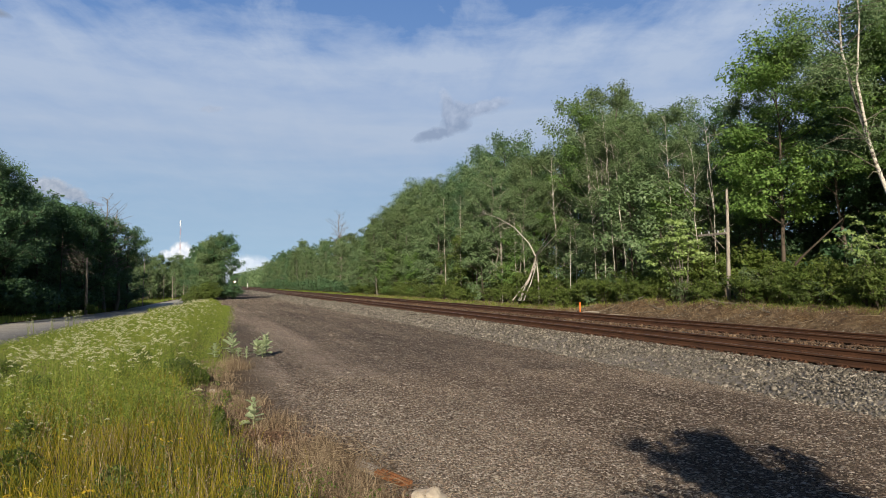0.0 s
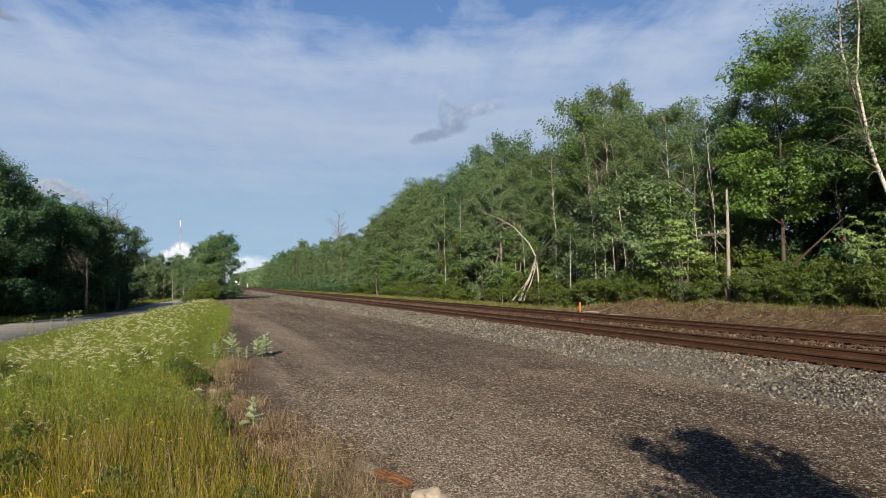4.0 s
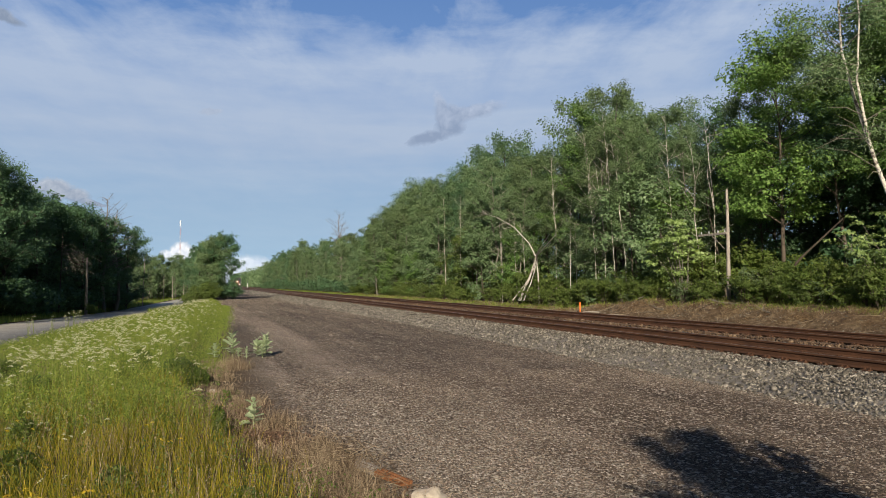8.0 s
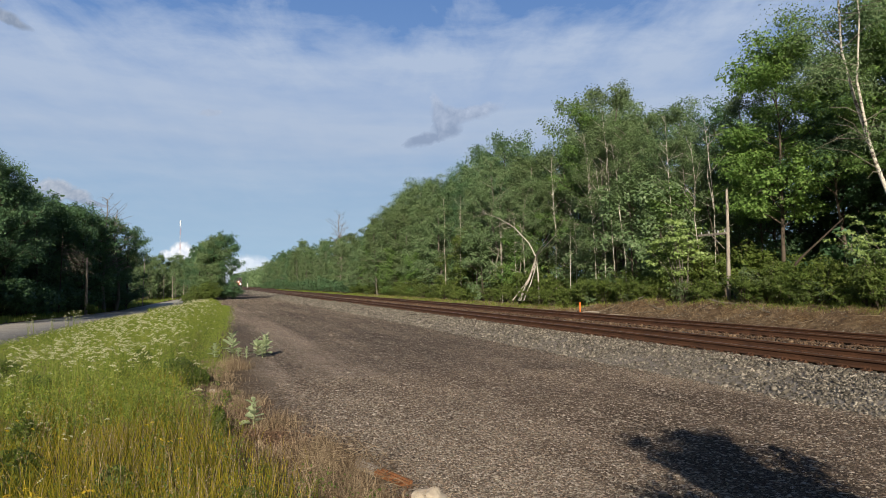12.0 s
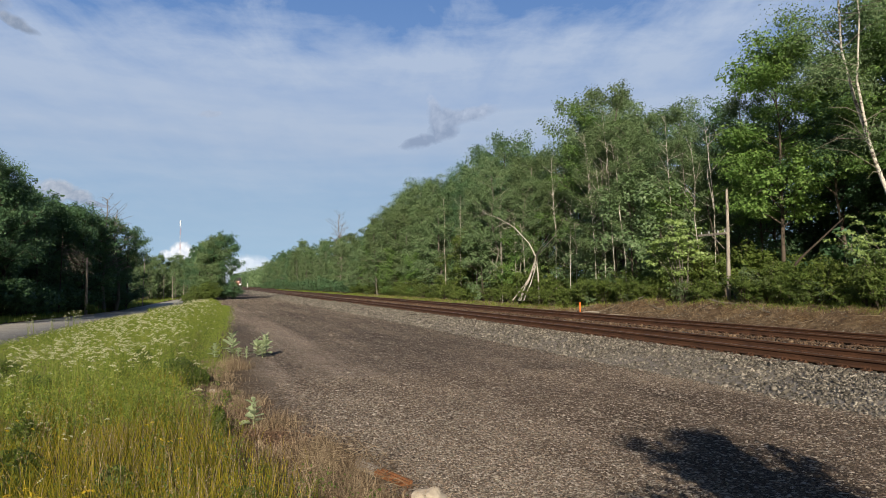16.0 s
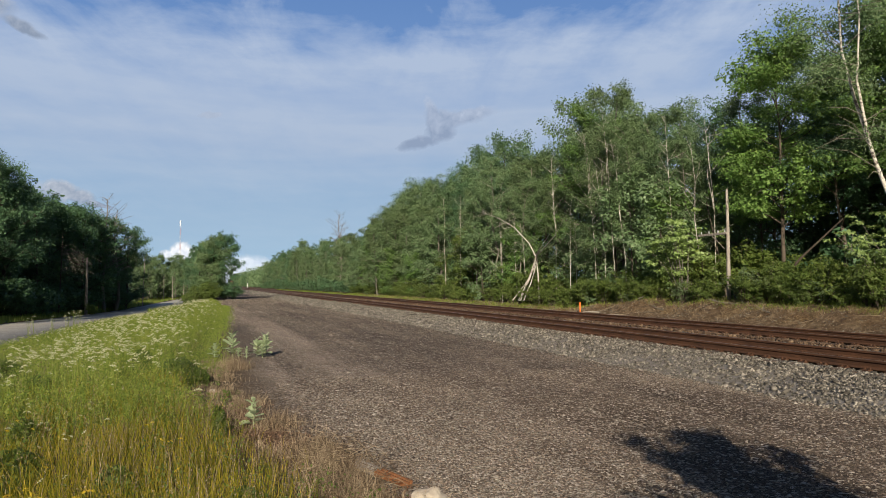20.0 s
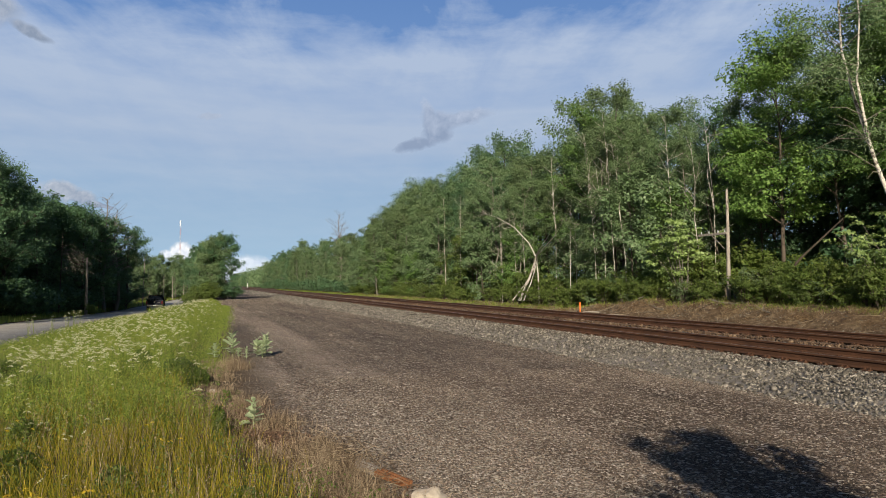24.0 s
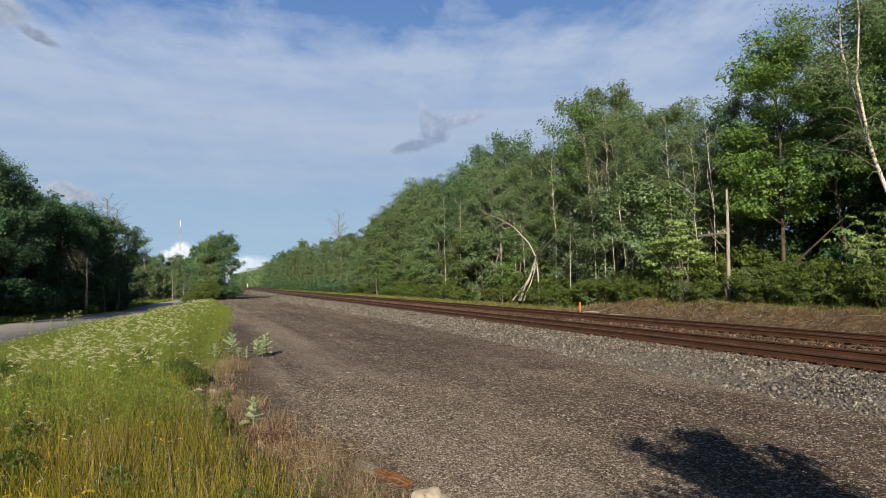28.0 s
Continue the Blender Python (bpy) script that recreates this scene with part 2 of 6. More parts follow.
def bark_mat(name, pale, dark, bands=0.0):
    m, nt, out = nodes_of(name)
    co = nt.nodes.new("ShaderNodeTexCoord").outputs["Object"]
    mp = node(nt, "ShaderNodeMapping", {"Vector": co, "Scale": (6, 6, 9 if bands else 1.2)}).outputs[0]
    n1, n2 = noise_(nt, mp, 1.0, 5.0, 0.65), noise_(nt, co, 1.1, 3.0)
    f = math_(nt, "ADD", math_(nt, "MULTIPLY", n1, 0.65), math_(nt, "MULTIPLY", n2, 0.35))
    col = ramp(nt, f, [(0.41, dark), (0.50, pale), (1.0, pale)] if bands else [(0.3, dark), (0.7, pale)])
    p = node(nt, "ShaderNodeBsdfPrincipled", {"Base Color": col, "Roughness": 0.85, "Specular IOR Level": 0.25})
    nt.links.new(bump_(nt, n1, 0.6, 0.02), p.inputs["Normal"])
    nt.links.new(p.outputs[0], out.inputs[0])
    return m


def stone_mat(name, stops, rough=0.9):
    m, nt, out = nodes_of(name)
    geo = nt.nodes.new("ShaderNodeNewGeometry")
    n = noise_(nt, geo.outputs["Position"], 55.0, 3.0)
    f = math_(nt, "ADD", math_(nt, "MULTIPLY", geo.outputs["Random Per Island"], 0.8), math_(nt, "MULTIPLY", n, 0.25))
    col = ramp(nt, f, stops)
    p = node(nt, "ShaderNodeBsdfPrincipled", {"Base Color": col, "Roughness": rough, "Specular IOR Level": 0.3})
    nt.links.new(bump_(nt, n, 0.4, 0.005), p.inputs["Normal"])
    nt.links.new(p.outputs[0], out.inputs[0])
    return m


def blade_mat(name, stops, through_=0.35):
    m, nt, out = nodes_of(name)
    geo = nt.nodes.new("ShaderNodeNewGeometry")
    patch = noise_(nt, geo.outputs["Position"], 0.9, 3.0)
    f = math_(nt, "ADD", math_(nt, "MULTIPLY", geo.outputs["Random Per Island"], 0.6), math_(nt, "MULTIPLY", patch, 0.5))
    col = ramp(nt, f, stops)
    p = node(nt, "ShaderNodeBsdfPrincipled", {"Base Color": col, "Roughness": 0.6, "Specular IOR Level": 0.3})
    t = node(nt, "ShaderNodeBsdfTranslucent", {"Color": col})
    mix = nt.nodes.new("ShaderNodeMixShader")
    mix.inputs[0].default_value = through_
    nt.links.new(p.outputs[0], mix.inputs[1])
    nt.links.new(t.outputs[0], mix.inputs[2])
    nt.links.new(mix.outputs[0], out.inputs[0])
    return m


GROUND = ground_mat()
ROAD = road_mat()
BALLAST_BED = plain_mat("ballast_bed", (0.10, 0.09, 0.08), (0.24, 0.22, 0.20), 9.0, 0.95, bump=0.8)
STONE = stone_mat("ballast_stone", [(0.05, (0.034, 0.030, 0.024)), (0.4, (0.108, 0.097, 0.080)), (0.75, (0.215, 0.195, 0.163)), (1.0, (0.42, 0.385, 0.33))])
GRIT = stone_mat("pale_grit", [(0.05, (0.06, 0.052, 0.042)), (0.4, (0.15, 0.132, 0.11)), (0.8, (0.30, 0.27, 0.23)), (1.0, (0.52, 0.48, 0.42))])
RUSTY_STONE = stone_mat("rust_stained_stone", [(0.05, (0.030, 0.018, 0.011)), (0.45, (0.085, 0.052, 0.032)), (0.85, (0.17, 0.115, 0.072)), (1.0, (0.34, 0.26, 0.18))])
BANK_STRAW = blade_mat("reddish_bank_straw", [(0.15, (0.05, 0.024, 0.012)), (0.5, (0.17, 0.098, 0.045)), (0.9, (0.38, 0.28, 0.15))], 0.2)
DEAD_LEAF = blade_mat("dead_leaf", [(0.15, (0.045, 0.024, 0.015)), (0.5, (0.13, 0.072, 0.044)), (0.95, (0.30, 0.20, 0.13))], 0.1)
PEBBLE = stone_mat("gravel_pebble", [(0.05, (0.035, 0.026, 0.02)), (0.5, (0.11, 0.085, 0.066)), (0.8, (0.25, 0.21, 0.17)), (1.0, (0.50, 0.46, 0.40))])
RUST = plain_mat("rusty_rail_steel", (0.036, 0.017, 0.009), (0.135, 0.060, 0.028), 5.0, 0.75, 0.25, 0.3, stretch=(1, 0.25, 1))
RAIL_TOP = plain_mat("worn_rail_head", (0.16, 0.10, 0.075), (0.30, 0.21, 0.16), 3.0, 0.42, 0.6, 0.1, stretch=(1, 0.1, 1))
TIE_WOOD = plain_mat("creosoted_tie", (0.038, 0.024, 0.016), (0.12, 0.074, 0.046), 4.0, 0.9, bump=0.6, stretch=(0.4, 3, 3))
GREY_WOOD = plain_mat("weathered_pole_wood", (0.12, 0.10, 0.085), (0.40, 0.36, 0.31), 3.0, 0.9, bump=0.5, stretch=(5, 5, 0.4))
BARK_GREY = bark_mat("grey_bark", (0.27, 0.25, 0.21), (0.10, 0.085, 0.07))
BARK_DARK = bark_mat("dark_bark", (0.13, 0.105, 0.08), (0.045, 0.036, 0.028))
BARK_BIRCH = bark_mat("white_birch_bark", (0.50, 0.47, 0.41), (0.14, 0.115, 0.095), 1.0)
LEAF_ASPEN = leaf_mat("aspen_leaf", (0.062, 0.118, 0.045), (0.165, 0.262, 0.120), (0.31, 0.41, 0.235), 0.33)
LEAF_MAPLE = leaf_mat("maple_leaf", (0.055, 0.125, 0.030), (0.13, 0.25, 0.06), (0.26, 0.39, 0.11), 0.38)
# oak leaf; its darkness also paints shade into deep and roadside trees
LEAF_DARK = leaf_mat("oak_and_wood_shade_leaf", (0.034, 0.088, 0.042), (0.080, 0.172, 0.084), (0.165, 0.275, 0.145))
LEAF_BRIGHT = leaf_mat("young_ash_leaf", (0.13, 0.21, 0.05), (0.28, 0.40, 0.12), (0.46, 0.58, 0.26), 0.42)
LEAF_FRESH = leaf_mat("fresh_maple_leaf", (0.085, 0.17, 0.036), (0.19, 0.34, 0.08), (0.34, 0.48, 0.14), 0.42)
LEAF_OLIVE = leaf_mat("olive_leaf", (0.056, 0.095, 0.038), (0.135, 0.205, 0.092), (0.25, 0.31, 0.155))
LEAF_SHRUB = leaf_mat("shrub_leaf", (0.052, 0.092, 0.016), (0.115, 0.172, 0.032), (0.25, 0.295, 0.075), 0.4)
# weed leaf, made dark to carry shade among the tall grass too
LEAF_WEED_SHADE = leaf_mat("weed_leaf", (0.03, 0.055, 0.008), (0.07, 0.11, 0.016), (0.15, 0.19, 0.04), 0.3)
GRASS = blade_mat("grass_blade", [(0.22, (0.018, 0.030, 0.004)), (0.42, (0.128, 0.146, 0.008)), (0.70, (0.35, 0.295, 0.020)), (0.98, (0.58, 0.42, 0.09))], 0.45)
GREEN_GRASS = blade_mat("lush_grass_blade", [(0.1, (0.055, 0.10, 0.014)), (0.4, (0.15, 0.22, 0.032)), (0.7, (0.27, 0.33, 0.06)), (1.0, (0.44, 0.44, 0.13))], 0.45)
DRY_GRASS = blade_mat("dead_grass_blade", [(0.15, (0.04, 0.026, 0.017)), (0.5, (0.20, 0.142, 0.088)), (0.9, (0.54, 0.44, 0.30))], 0.25)
UMBEL = blade_mat("white_flower_head", [(0.1, (0.30, 0.36, 0.14)), (0.5, (0.54, 0.55, 0.33)), (1.0, (0.80, 0.78, 0.60))], 0.3)
YELLOW = blade_mat("yellow_flower_head", [(0.0, (0.55, 0.38, 0.02)), (1.0, (0.80, 0.62, 0.05))], 0.3)
MILKWEED = blade_mat("milkweed_leaf", [(0.1, (0.29, 0.37, 0.19)), (0.6, (0.43, 0.51, 0.30)), (1.0, (0.58, 0.64, 0.43))], 0.35)
BLACK_PAINT = plain_mat("black_car_paint", (0.010, 0.012, 0.018), (0.014, 0.017, 0.026), 2.0, 0.5, 0.0, 0.0, spec=0.06)
CHROME = plain_mat("chrome", (0.55, 0.56, 0.57), (0.72, 0.73, 0.74), 3.0, 0.18, 1.0, 0.0)
RUBBER = plain_mat("tyre_rubber", (0.012, 0.012, 0.012), (0.03, 0.029, 0.028), 12.0, 0.85, bump=0.3)
DARK_PLASTIC = plain_mat("dark_plastic", (0.015, 0.015, 0.016), (0.03, 0.03, 0.03), 9.0, 0.6, bump=0.1)
CAR_GLASS = glass_mat("dark_car_glass", (0.10, 0.13, 0.15))
RED_LENS = plain_mat("red_lamp_lens", (0.07, 0.002, 0.003), (0.11, 0.004, 0.005), 8.0, 0.2, 0.0, 0.0, coat=0.6)
WHITE_PAINT = plain_mat("white_paint", (0.62, 0.62, 0.60), (0.80, 0.80, 0.78), 5.0, 0.6, bump=0.1)
ORANGE_PAINT = plain_mat("orange_paint", (0.62, 0.13, 0.02), (0.80, 0.22, 0.04), 6.0, 0.55, bump=0.1)
# mast red, paled in its colour to imitate distance haze
RED_PAINT = plain_mat("hazed_red_paint", (0.40, 0.17, 0.15), (0.48, 0.22, 0.20), 4.0, 0.5, bump=0.1)
ROCK = plain_mat("pale_rock", (0.30, 0.25, 0.19), (0.55, 0.48, 0.39), 5.0, 0.9, bump=0.7)
GALVANISED = plain_mat("galvanised_steel", (0.35, 0.36, 0.37), (0.55, 0.56, 0.57), 4.0, 0.5, 0.6, 0.1)

# ---- ground, road, railway ----
def build_ground():
    """One sheet to the horizon, finer near the middle."""
    def steps(lo, hi, fine, far):
        a = list(np.arange(lo, hi, fine))
        out, s = [], fine
        while (a[-1] if not out else out[-1]) < far:
            s *= 1.35
            out.append((a[-1] if not out else out[-1]) + s)
        neg, s = [], fine
        while (a[0] if not neg else neg[-1]) > -far:
            s *= 1.35
            neg.append((a[0] if not neg else neg[-1]) - s)
        return np.array(neg[::-1] + a + out)
    xs, ys = steps(-24, 34, 0.4, 4600), steps(-20, 170, 0.8, 4600)
    gx, gy = np.meshgrid(xs, ys)
    gz = land(gx, gy)
    nx, ny = len(xs), len(ys)
    idx = np.arange(nx * ny).reshape(ny, nx)
    f = np.stack([idx[:-1, :-1], idx[:-1, 1:], idx[1:, 1:], idx[1:, :-1]], -1).reshape(-1, 4)
    me = mesh_np("ground", np.stack([gx, gy, gz], -1).reshape(-1, 3), f, GROUND, True)
    tagged(new("ground", me), "brown gravel yard with soil and dry bank beside the line", "ground", kind="structure")


def build_road():
    ys = np.arange(-320, 420, 2.0)
    v, f = [], []
    for i, y in enumerate(ys):
        t = (road_x(y + 1) - road_x(y - 1)) / 2
        c = float(road_x(y))
        for o, dz in ((-2.95, -0.25), (-2.9, 0.035), (0.0, 0.085), (3.2, 0.035), (3.25, -0.25)):
            w = o * math.sqrt(1 + float(t) ** 2)
            v.append((c + w, y, float(road_z(y)) + dz))
        if i:
            for k in range(4):
                a = (i - 1) * 5 + k
                f.append((a, a + 1, a + 6, a + 5))
    tagged(new("road", mesh_np("road", v, np.array(f), ROAD)), "sun-bleached grey asphalt country road", "road", kind="structure")


TRACKS = (12.55, 17.25)
TIE_TOP = 0.36


def stones(name, pts, size, material, label, category, squash=0.8):
    """Loose stones, each an uneven eight-sided chip; one object of stuff."""
    n = len(pts)
    base = np.array([(1, 0, 0), (0, 1, 0), (-1, 0, 0), (0, -1, 0), (0, 0, 1), (0, 0, -1)], dtype=float)
    fac = np.array([(0, 1, 4), (1, 2, 4), (2, 3, 4), (3, 0, 4), (1, 0, 5), (2, 1, 5), (3, 2, 5), (0, 3, 5)])
    jit = base[None] * rng.uniform(0.55, 1.15, (n, 6, 1)) + rng.normal(0, 0.25, (n, 6, 3))
    s = (size * rng.lognormal(0, 0.35, n))[:, None, None]
    q = rng.uniform(0, 2 * np.pi, n)
    c, d = np.cos(q)[:, None], np.sin(q)[:, None]
    x, y = jit[:, :, 0] * c - jit[:, :, 1] * d, jit[:, :, 0] * d + jit[:, :, 1] * c
    v = np.stack([x, y, jit[:, :, 2] * squash], -1) * s + pts[:, None]
    f = fac[None] + (np.arange(n) * 6)[:, None, None]
    me = mesh_np(name, v.reshape(-1, 3), f.reshape(-1, 3), material)
    return tagged(new(name, me), label, category, kind="stuff")


def bed_z(x):
    """Top of the ballast across both tracks."""
    x = np.asarray(x, dtype=float)
    return (TIE_TOP - 0.02) * smooth_step(9.0, 11.15, x) * smooth_step(19.9, 18.75, x) - 0.05


def build_ballast():
    xs = np.array([8.6, 9.0, 9.4, 9.7, 10.1, 10.4, 10.7, 10.95, 11.2, 12.5, 14.0, 14.9, 16.0, 17.5, 18.7, 19.0, 19.4, 19.9, 20.4])
    ys = np.concatenate([np.arange(-30, 80, 1.0), np.arange(80, 700, 6.0)])
    gx, gy = np.meshgrid(xs, ys)
    gz = bed_z(gx) + 0.02 * wave(gx, gy, 0.7, 0.8)
    idx = np.arange(gx.size).reshape(gx.shape)
    f = np.stack([idx[:-1, :-1], idx[:-1, 1:], idx[1:, 1:], idx[1:, :-1]], -1).reshape(-1, 4)
    me = mesh_np("ballast_bed", np.stack([gx, gy, gz], -1).reshape(-1, 3), f, BALLAST_BED)
    tagged(new("ballast_bed", me), "grey crushed-stone bed under two railway tracks", "ballast", kind="structure")
    n = 60000
    y = 6 + 190 * rng.random(n) ** 2.5
    x = 7.1 + 4.4 * rng.beta(2.0, 1.0, n)
    thin = rng.random(n) < np.clip((x - 7.1) / 2.2, 0.05, 1) * np.clip(1 + 0.4 * wave(x, y, 1.6, 0.9), 0, 1)
    x, y = x[thin], y[thin]
    stones("ballast_stone", np.stack([x, y, bed_z(x) + 0.018], -1), 0.020 + 0.0005 * y, STONE, "pale grey crushed ballast stones heaped along the line", "ballast")
    n = 16000
    y = 6 + 64 * rng.random(n) ** 1.7
    x = 11.1 + 0.56 * rng.random(n)
    stones("ballast_stone", np.stack([x, y, TIE_TOP - 0.045 + 0.03 * rng.random(n)], -1), 0.024 + 0.0004 * y, STONE, "grey ballast stones heaped over the tie ends", "ballast")
    n = 22000
    y = 10 + 74 * rng.random(n) ** 1.6
    x = rng.uniform(11.85, 19.2, n)
    stones("ballast_stone", np.stack([x, y, np.maximum(bed_z(x) + 0.02, TIE_TOP - 0.05) + 0.05 * rng.random(n)], -1), 0.032 + 0.0003 * y, RUSTY_STONE, "rust-stained ballast stones between the rails", "ballast")
    n = 30000
    y = 3.5 + 120 * rng.random(n) ** 2.4
    x = rng.uniform(1.5, 10.3, n)
    stones("gravel_pebble", np.stack([x, y, land(x, y) + 0.004], -1), 0.011 + 0.00042 * y, PEBBLE, "mixed brown and pale pebbles trodden into the yard", "gravel", 0.5)
    n = 15000
    y = 5.0 + 13 * rng.beta(1.0, 3.0, n)
    x = 1.5 + np.abs(rng.normal(0, 1.9, n))
    stones("gravel_pebble", np.stack([x, y, land(x, y) + 0.004], -1), 0.008 + 0.0004 * y, GRIT, "pale grit washed to the yard's edge", "gravel", 0.6)
    n = 36000
    y = 4.5 + 11 * rng.random(n) ** 1.3
    x = rng.uniform(1.3, 9.6, n)
    keep = rng.random(n) < 0.55 + 0.45 * wave(x, y, 1.3, 2.2)
    x, y = x[keep], y[keep]
    stones("gravel_pebble", np.stack([x, y, land(x, y) + 0.003], -1), 0.009 + 0.0005 * y, PEBBLE, "loose small gravel chips scattered over the yard", "gravel", 0.6)
    n = 9000
    y = 12 + 40 * rng.random(n) ** 1.3
    x = 19.7 + 3.6 * rng.random(n) ** 1.5
    stones("bank_stone", np.stack([x, y, land(x, y) + 0.004], -1), 0.014 + 0.0006 * y, STONE, "loose stones on the dry bank", "gravel", 0.6)


def rail_profile():
    return [(-0.075, 0.0), (0.075, 0.0), (0.075, 0.014), (0.02, 0.03), (0.012, 0.045), (0.012, 0.118), (0.036, 0.132), (0.036, 0.162), (0.028, 0.171),
            (-0.028, 0.171), (-0.036, 0.162), (-0.036, 0.132), (-0.012, 0.118), (-0.012, 0.045), (-0.02, 0.03), (-0.075, 0.014)]


def build_tracks():
    tie_bm = box_bm(-1.3, 1.3, -0.11, 0.11, -0.17, 0.0, 0.012)
    tie_me = bpy.data.meshes.new("tie")
    tie_bm.to_mesh(tie_me)
    tie_bm.free()
    tie_me.materials.append(TIE_WOOD)
    plate_bm = box_bm(-0.18, 0.18, -0.09, 0.09, 0.0, 0.018)
    for sx in (-0.11, 0.11):
        for sy in (-0.06, 0.06):
            box(plate_bm, sx - 0.017, sx + 0.017, sy - 0.017, sy + 0.017, 0.018, 0.05)
    plate_me = bpy.data.meshes.new("tie_plate")
    plate_bm.to_mesh(plate_me)
    plate_bm.free()
    plate_me.materials.append(RUST)
    for k, cx in enumerate(TRACKS):
        track = empty("railway_track", pose(cx, 0, TIE_TOP), "rusty steel railway track on worn wooden ties", "railway track", "parallel tracks", "structure")
        for sx in (-0.752, 0.752):
            rail = part("rail", prism(rail_profile(), -40, 900), RUST, track, "rust-brown steel rail", pose(sx, 0, 0.018))
            part("rail_head", prism([(-0.027, 0.1715), (0.027, 0.1715), (0.024, 0.1745), (-0.024, 0.1745)], -40, 900), RAIL_TOP, rail, "worn running surface")
        spots = np.arange(4, 4 + 150 * 0.515, 0.515)
        r = random.Random(5 + k)
        for y in spots:
            part("tie", tie_me, None, track, "", pose(r.uniform(-0.05, 0.05), y + r.uniform(-0.03, 0.03), r.uniform(-0.012, 0.0), 0, 0, r.uniform(-1.2, 1.2)))
            for sx in (-0.752, 0.752):
                part("tie_plate", plate_me, None, track, "", pose(sx, y, 0.0))
        far = np.concatenate([np.arange(-20, 4, 0.515), np.arange(spots[-1] + 0.515, 330, 0.515)])
        b = np.array([(sx * 1.3, sy * 0.11, sz) for sx in (-1, 1) for sy in (-1, 1) for sz in (-0.17, 0.0)])
        v = b[None] + np.stack([np.zeros_like(far), far, np.zeros_like(far)], -1)[:, None]
        q = np.array([(0, 1, 3, 2), (4, 6, 7, 5), (0, 4, 5, 1), (2, 3, 7, 6), (1, 5, 7, 3), (0, 2, 6, 4)])
        f = (q[None] + (np.arange(len(far)) * 8)[:, None, None]).reshape(-1, 4)
        tagged(part("tie", mesh_np("far_tie", v.reshape(-1, 3), f, TIE_WOOD), None, track, "distant wooden ties"), kind="stuff")


# ---- trees ----
def leaf_tris(centres, size, up=0.4, droop=0.0, out=None):
    """A small leaf per centre: one wide triangle, turned outwards from its clump. Returns verts and triangles."""
    n = len(centres)
    nrm = rng.normal(0, 1, (n, 3)) + np.array([0, 0, up * 2.5])
    if out is not None:
        nrm = nrm * 0.62 + out * 1.15
    d = rng.normal(0, 1, (n, 3))
    d[:, 2] -= droop
    side = np.cross(d, nrm)
    side /= np.linalg.norm(side, axis=1)[:, None] + 1e-9
    d = np.cross(nrm, side)
    d /= np.linalg.norm(d, axis=1)[:, None] + 1e-9
    s = (size * rng.uniform(0.6, 1.4, n))[:, None]
    v = np.stack([centres - d * s * 0.5 - side * s * 0.42, centres - d * s * 0.4 + side * s * 0.42, centres + d * s * 0.6], 1).reshape(-1, 3)
    return v, np.arange(n * 3).reshape(-1, 3)


def leaf_quads(centres, size, up=0.4, droop=0.0, fold=0.25):
    """A leaf clump per centre: a diamond folded along its midrib. Returns verts and triangles."""
    n = len(centres)
    d = rng.normal(0, 1, (n, 3))
    d[:, 2] -= droop
    d /= np.linalg.norm(d, axis=1)[:, None]
    nrm = rng.normal(0, 1, (n, 3)) + np.array([0, 0, up * 2.5])
    side = np.cross(d, nrm)
    side /= np.linalg.norm(side, axis=1)[:, None] + 1e-9
    nrm = np.cross(side, d)
    s = (size * rng.uniform(0.6, 1.35, n))[:, None]
    a, b = centres - d * s * 0.5, centres + d * s * 0.5
    m1 = centres + side * s * 0.36 + nrm * s * fold * 0.5 - d * s * 0.05
    m2 = centres - side * s * 0.36 + nrm * s * fold * 0.5 - d * s * 0.05
    v = np.stack([a, m1, b, m2], 1).reshape(-1, 3)
    k = (np.arange(n) * 4)[:, None]
    f = np.concatenate([k + np.array([0, 1, 2]), k + np.array([0, 2, 3])])
    return v, f


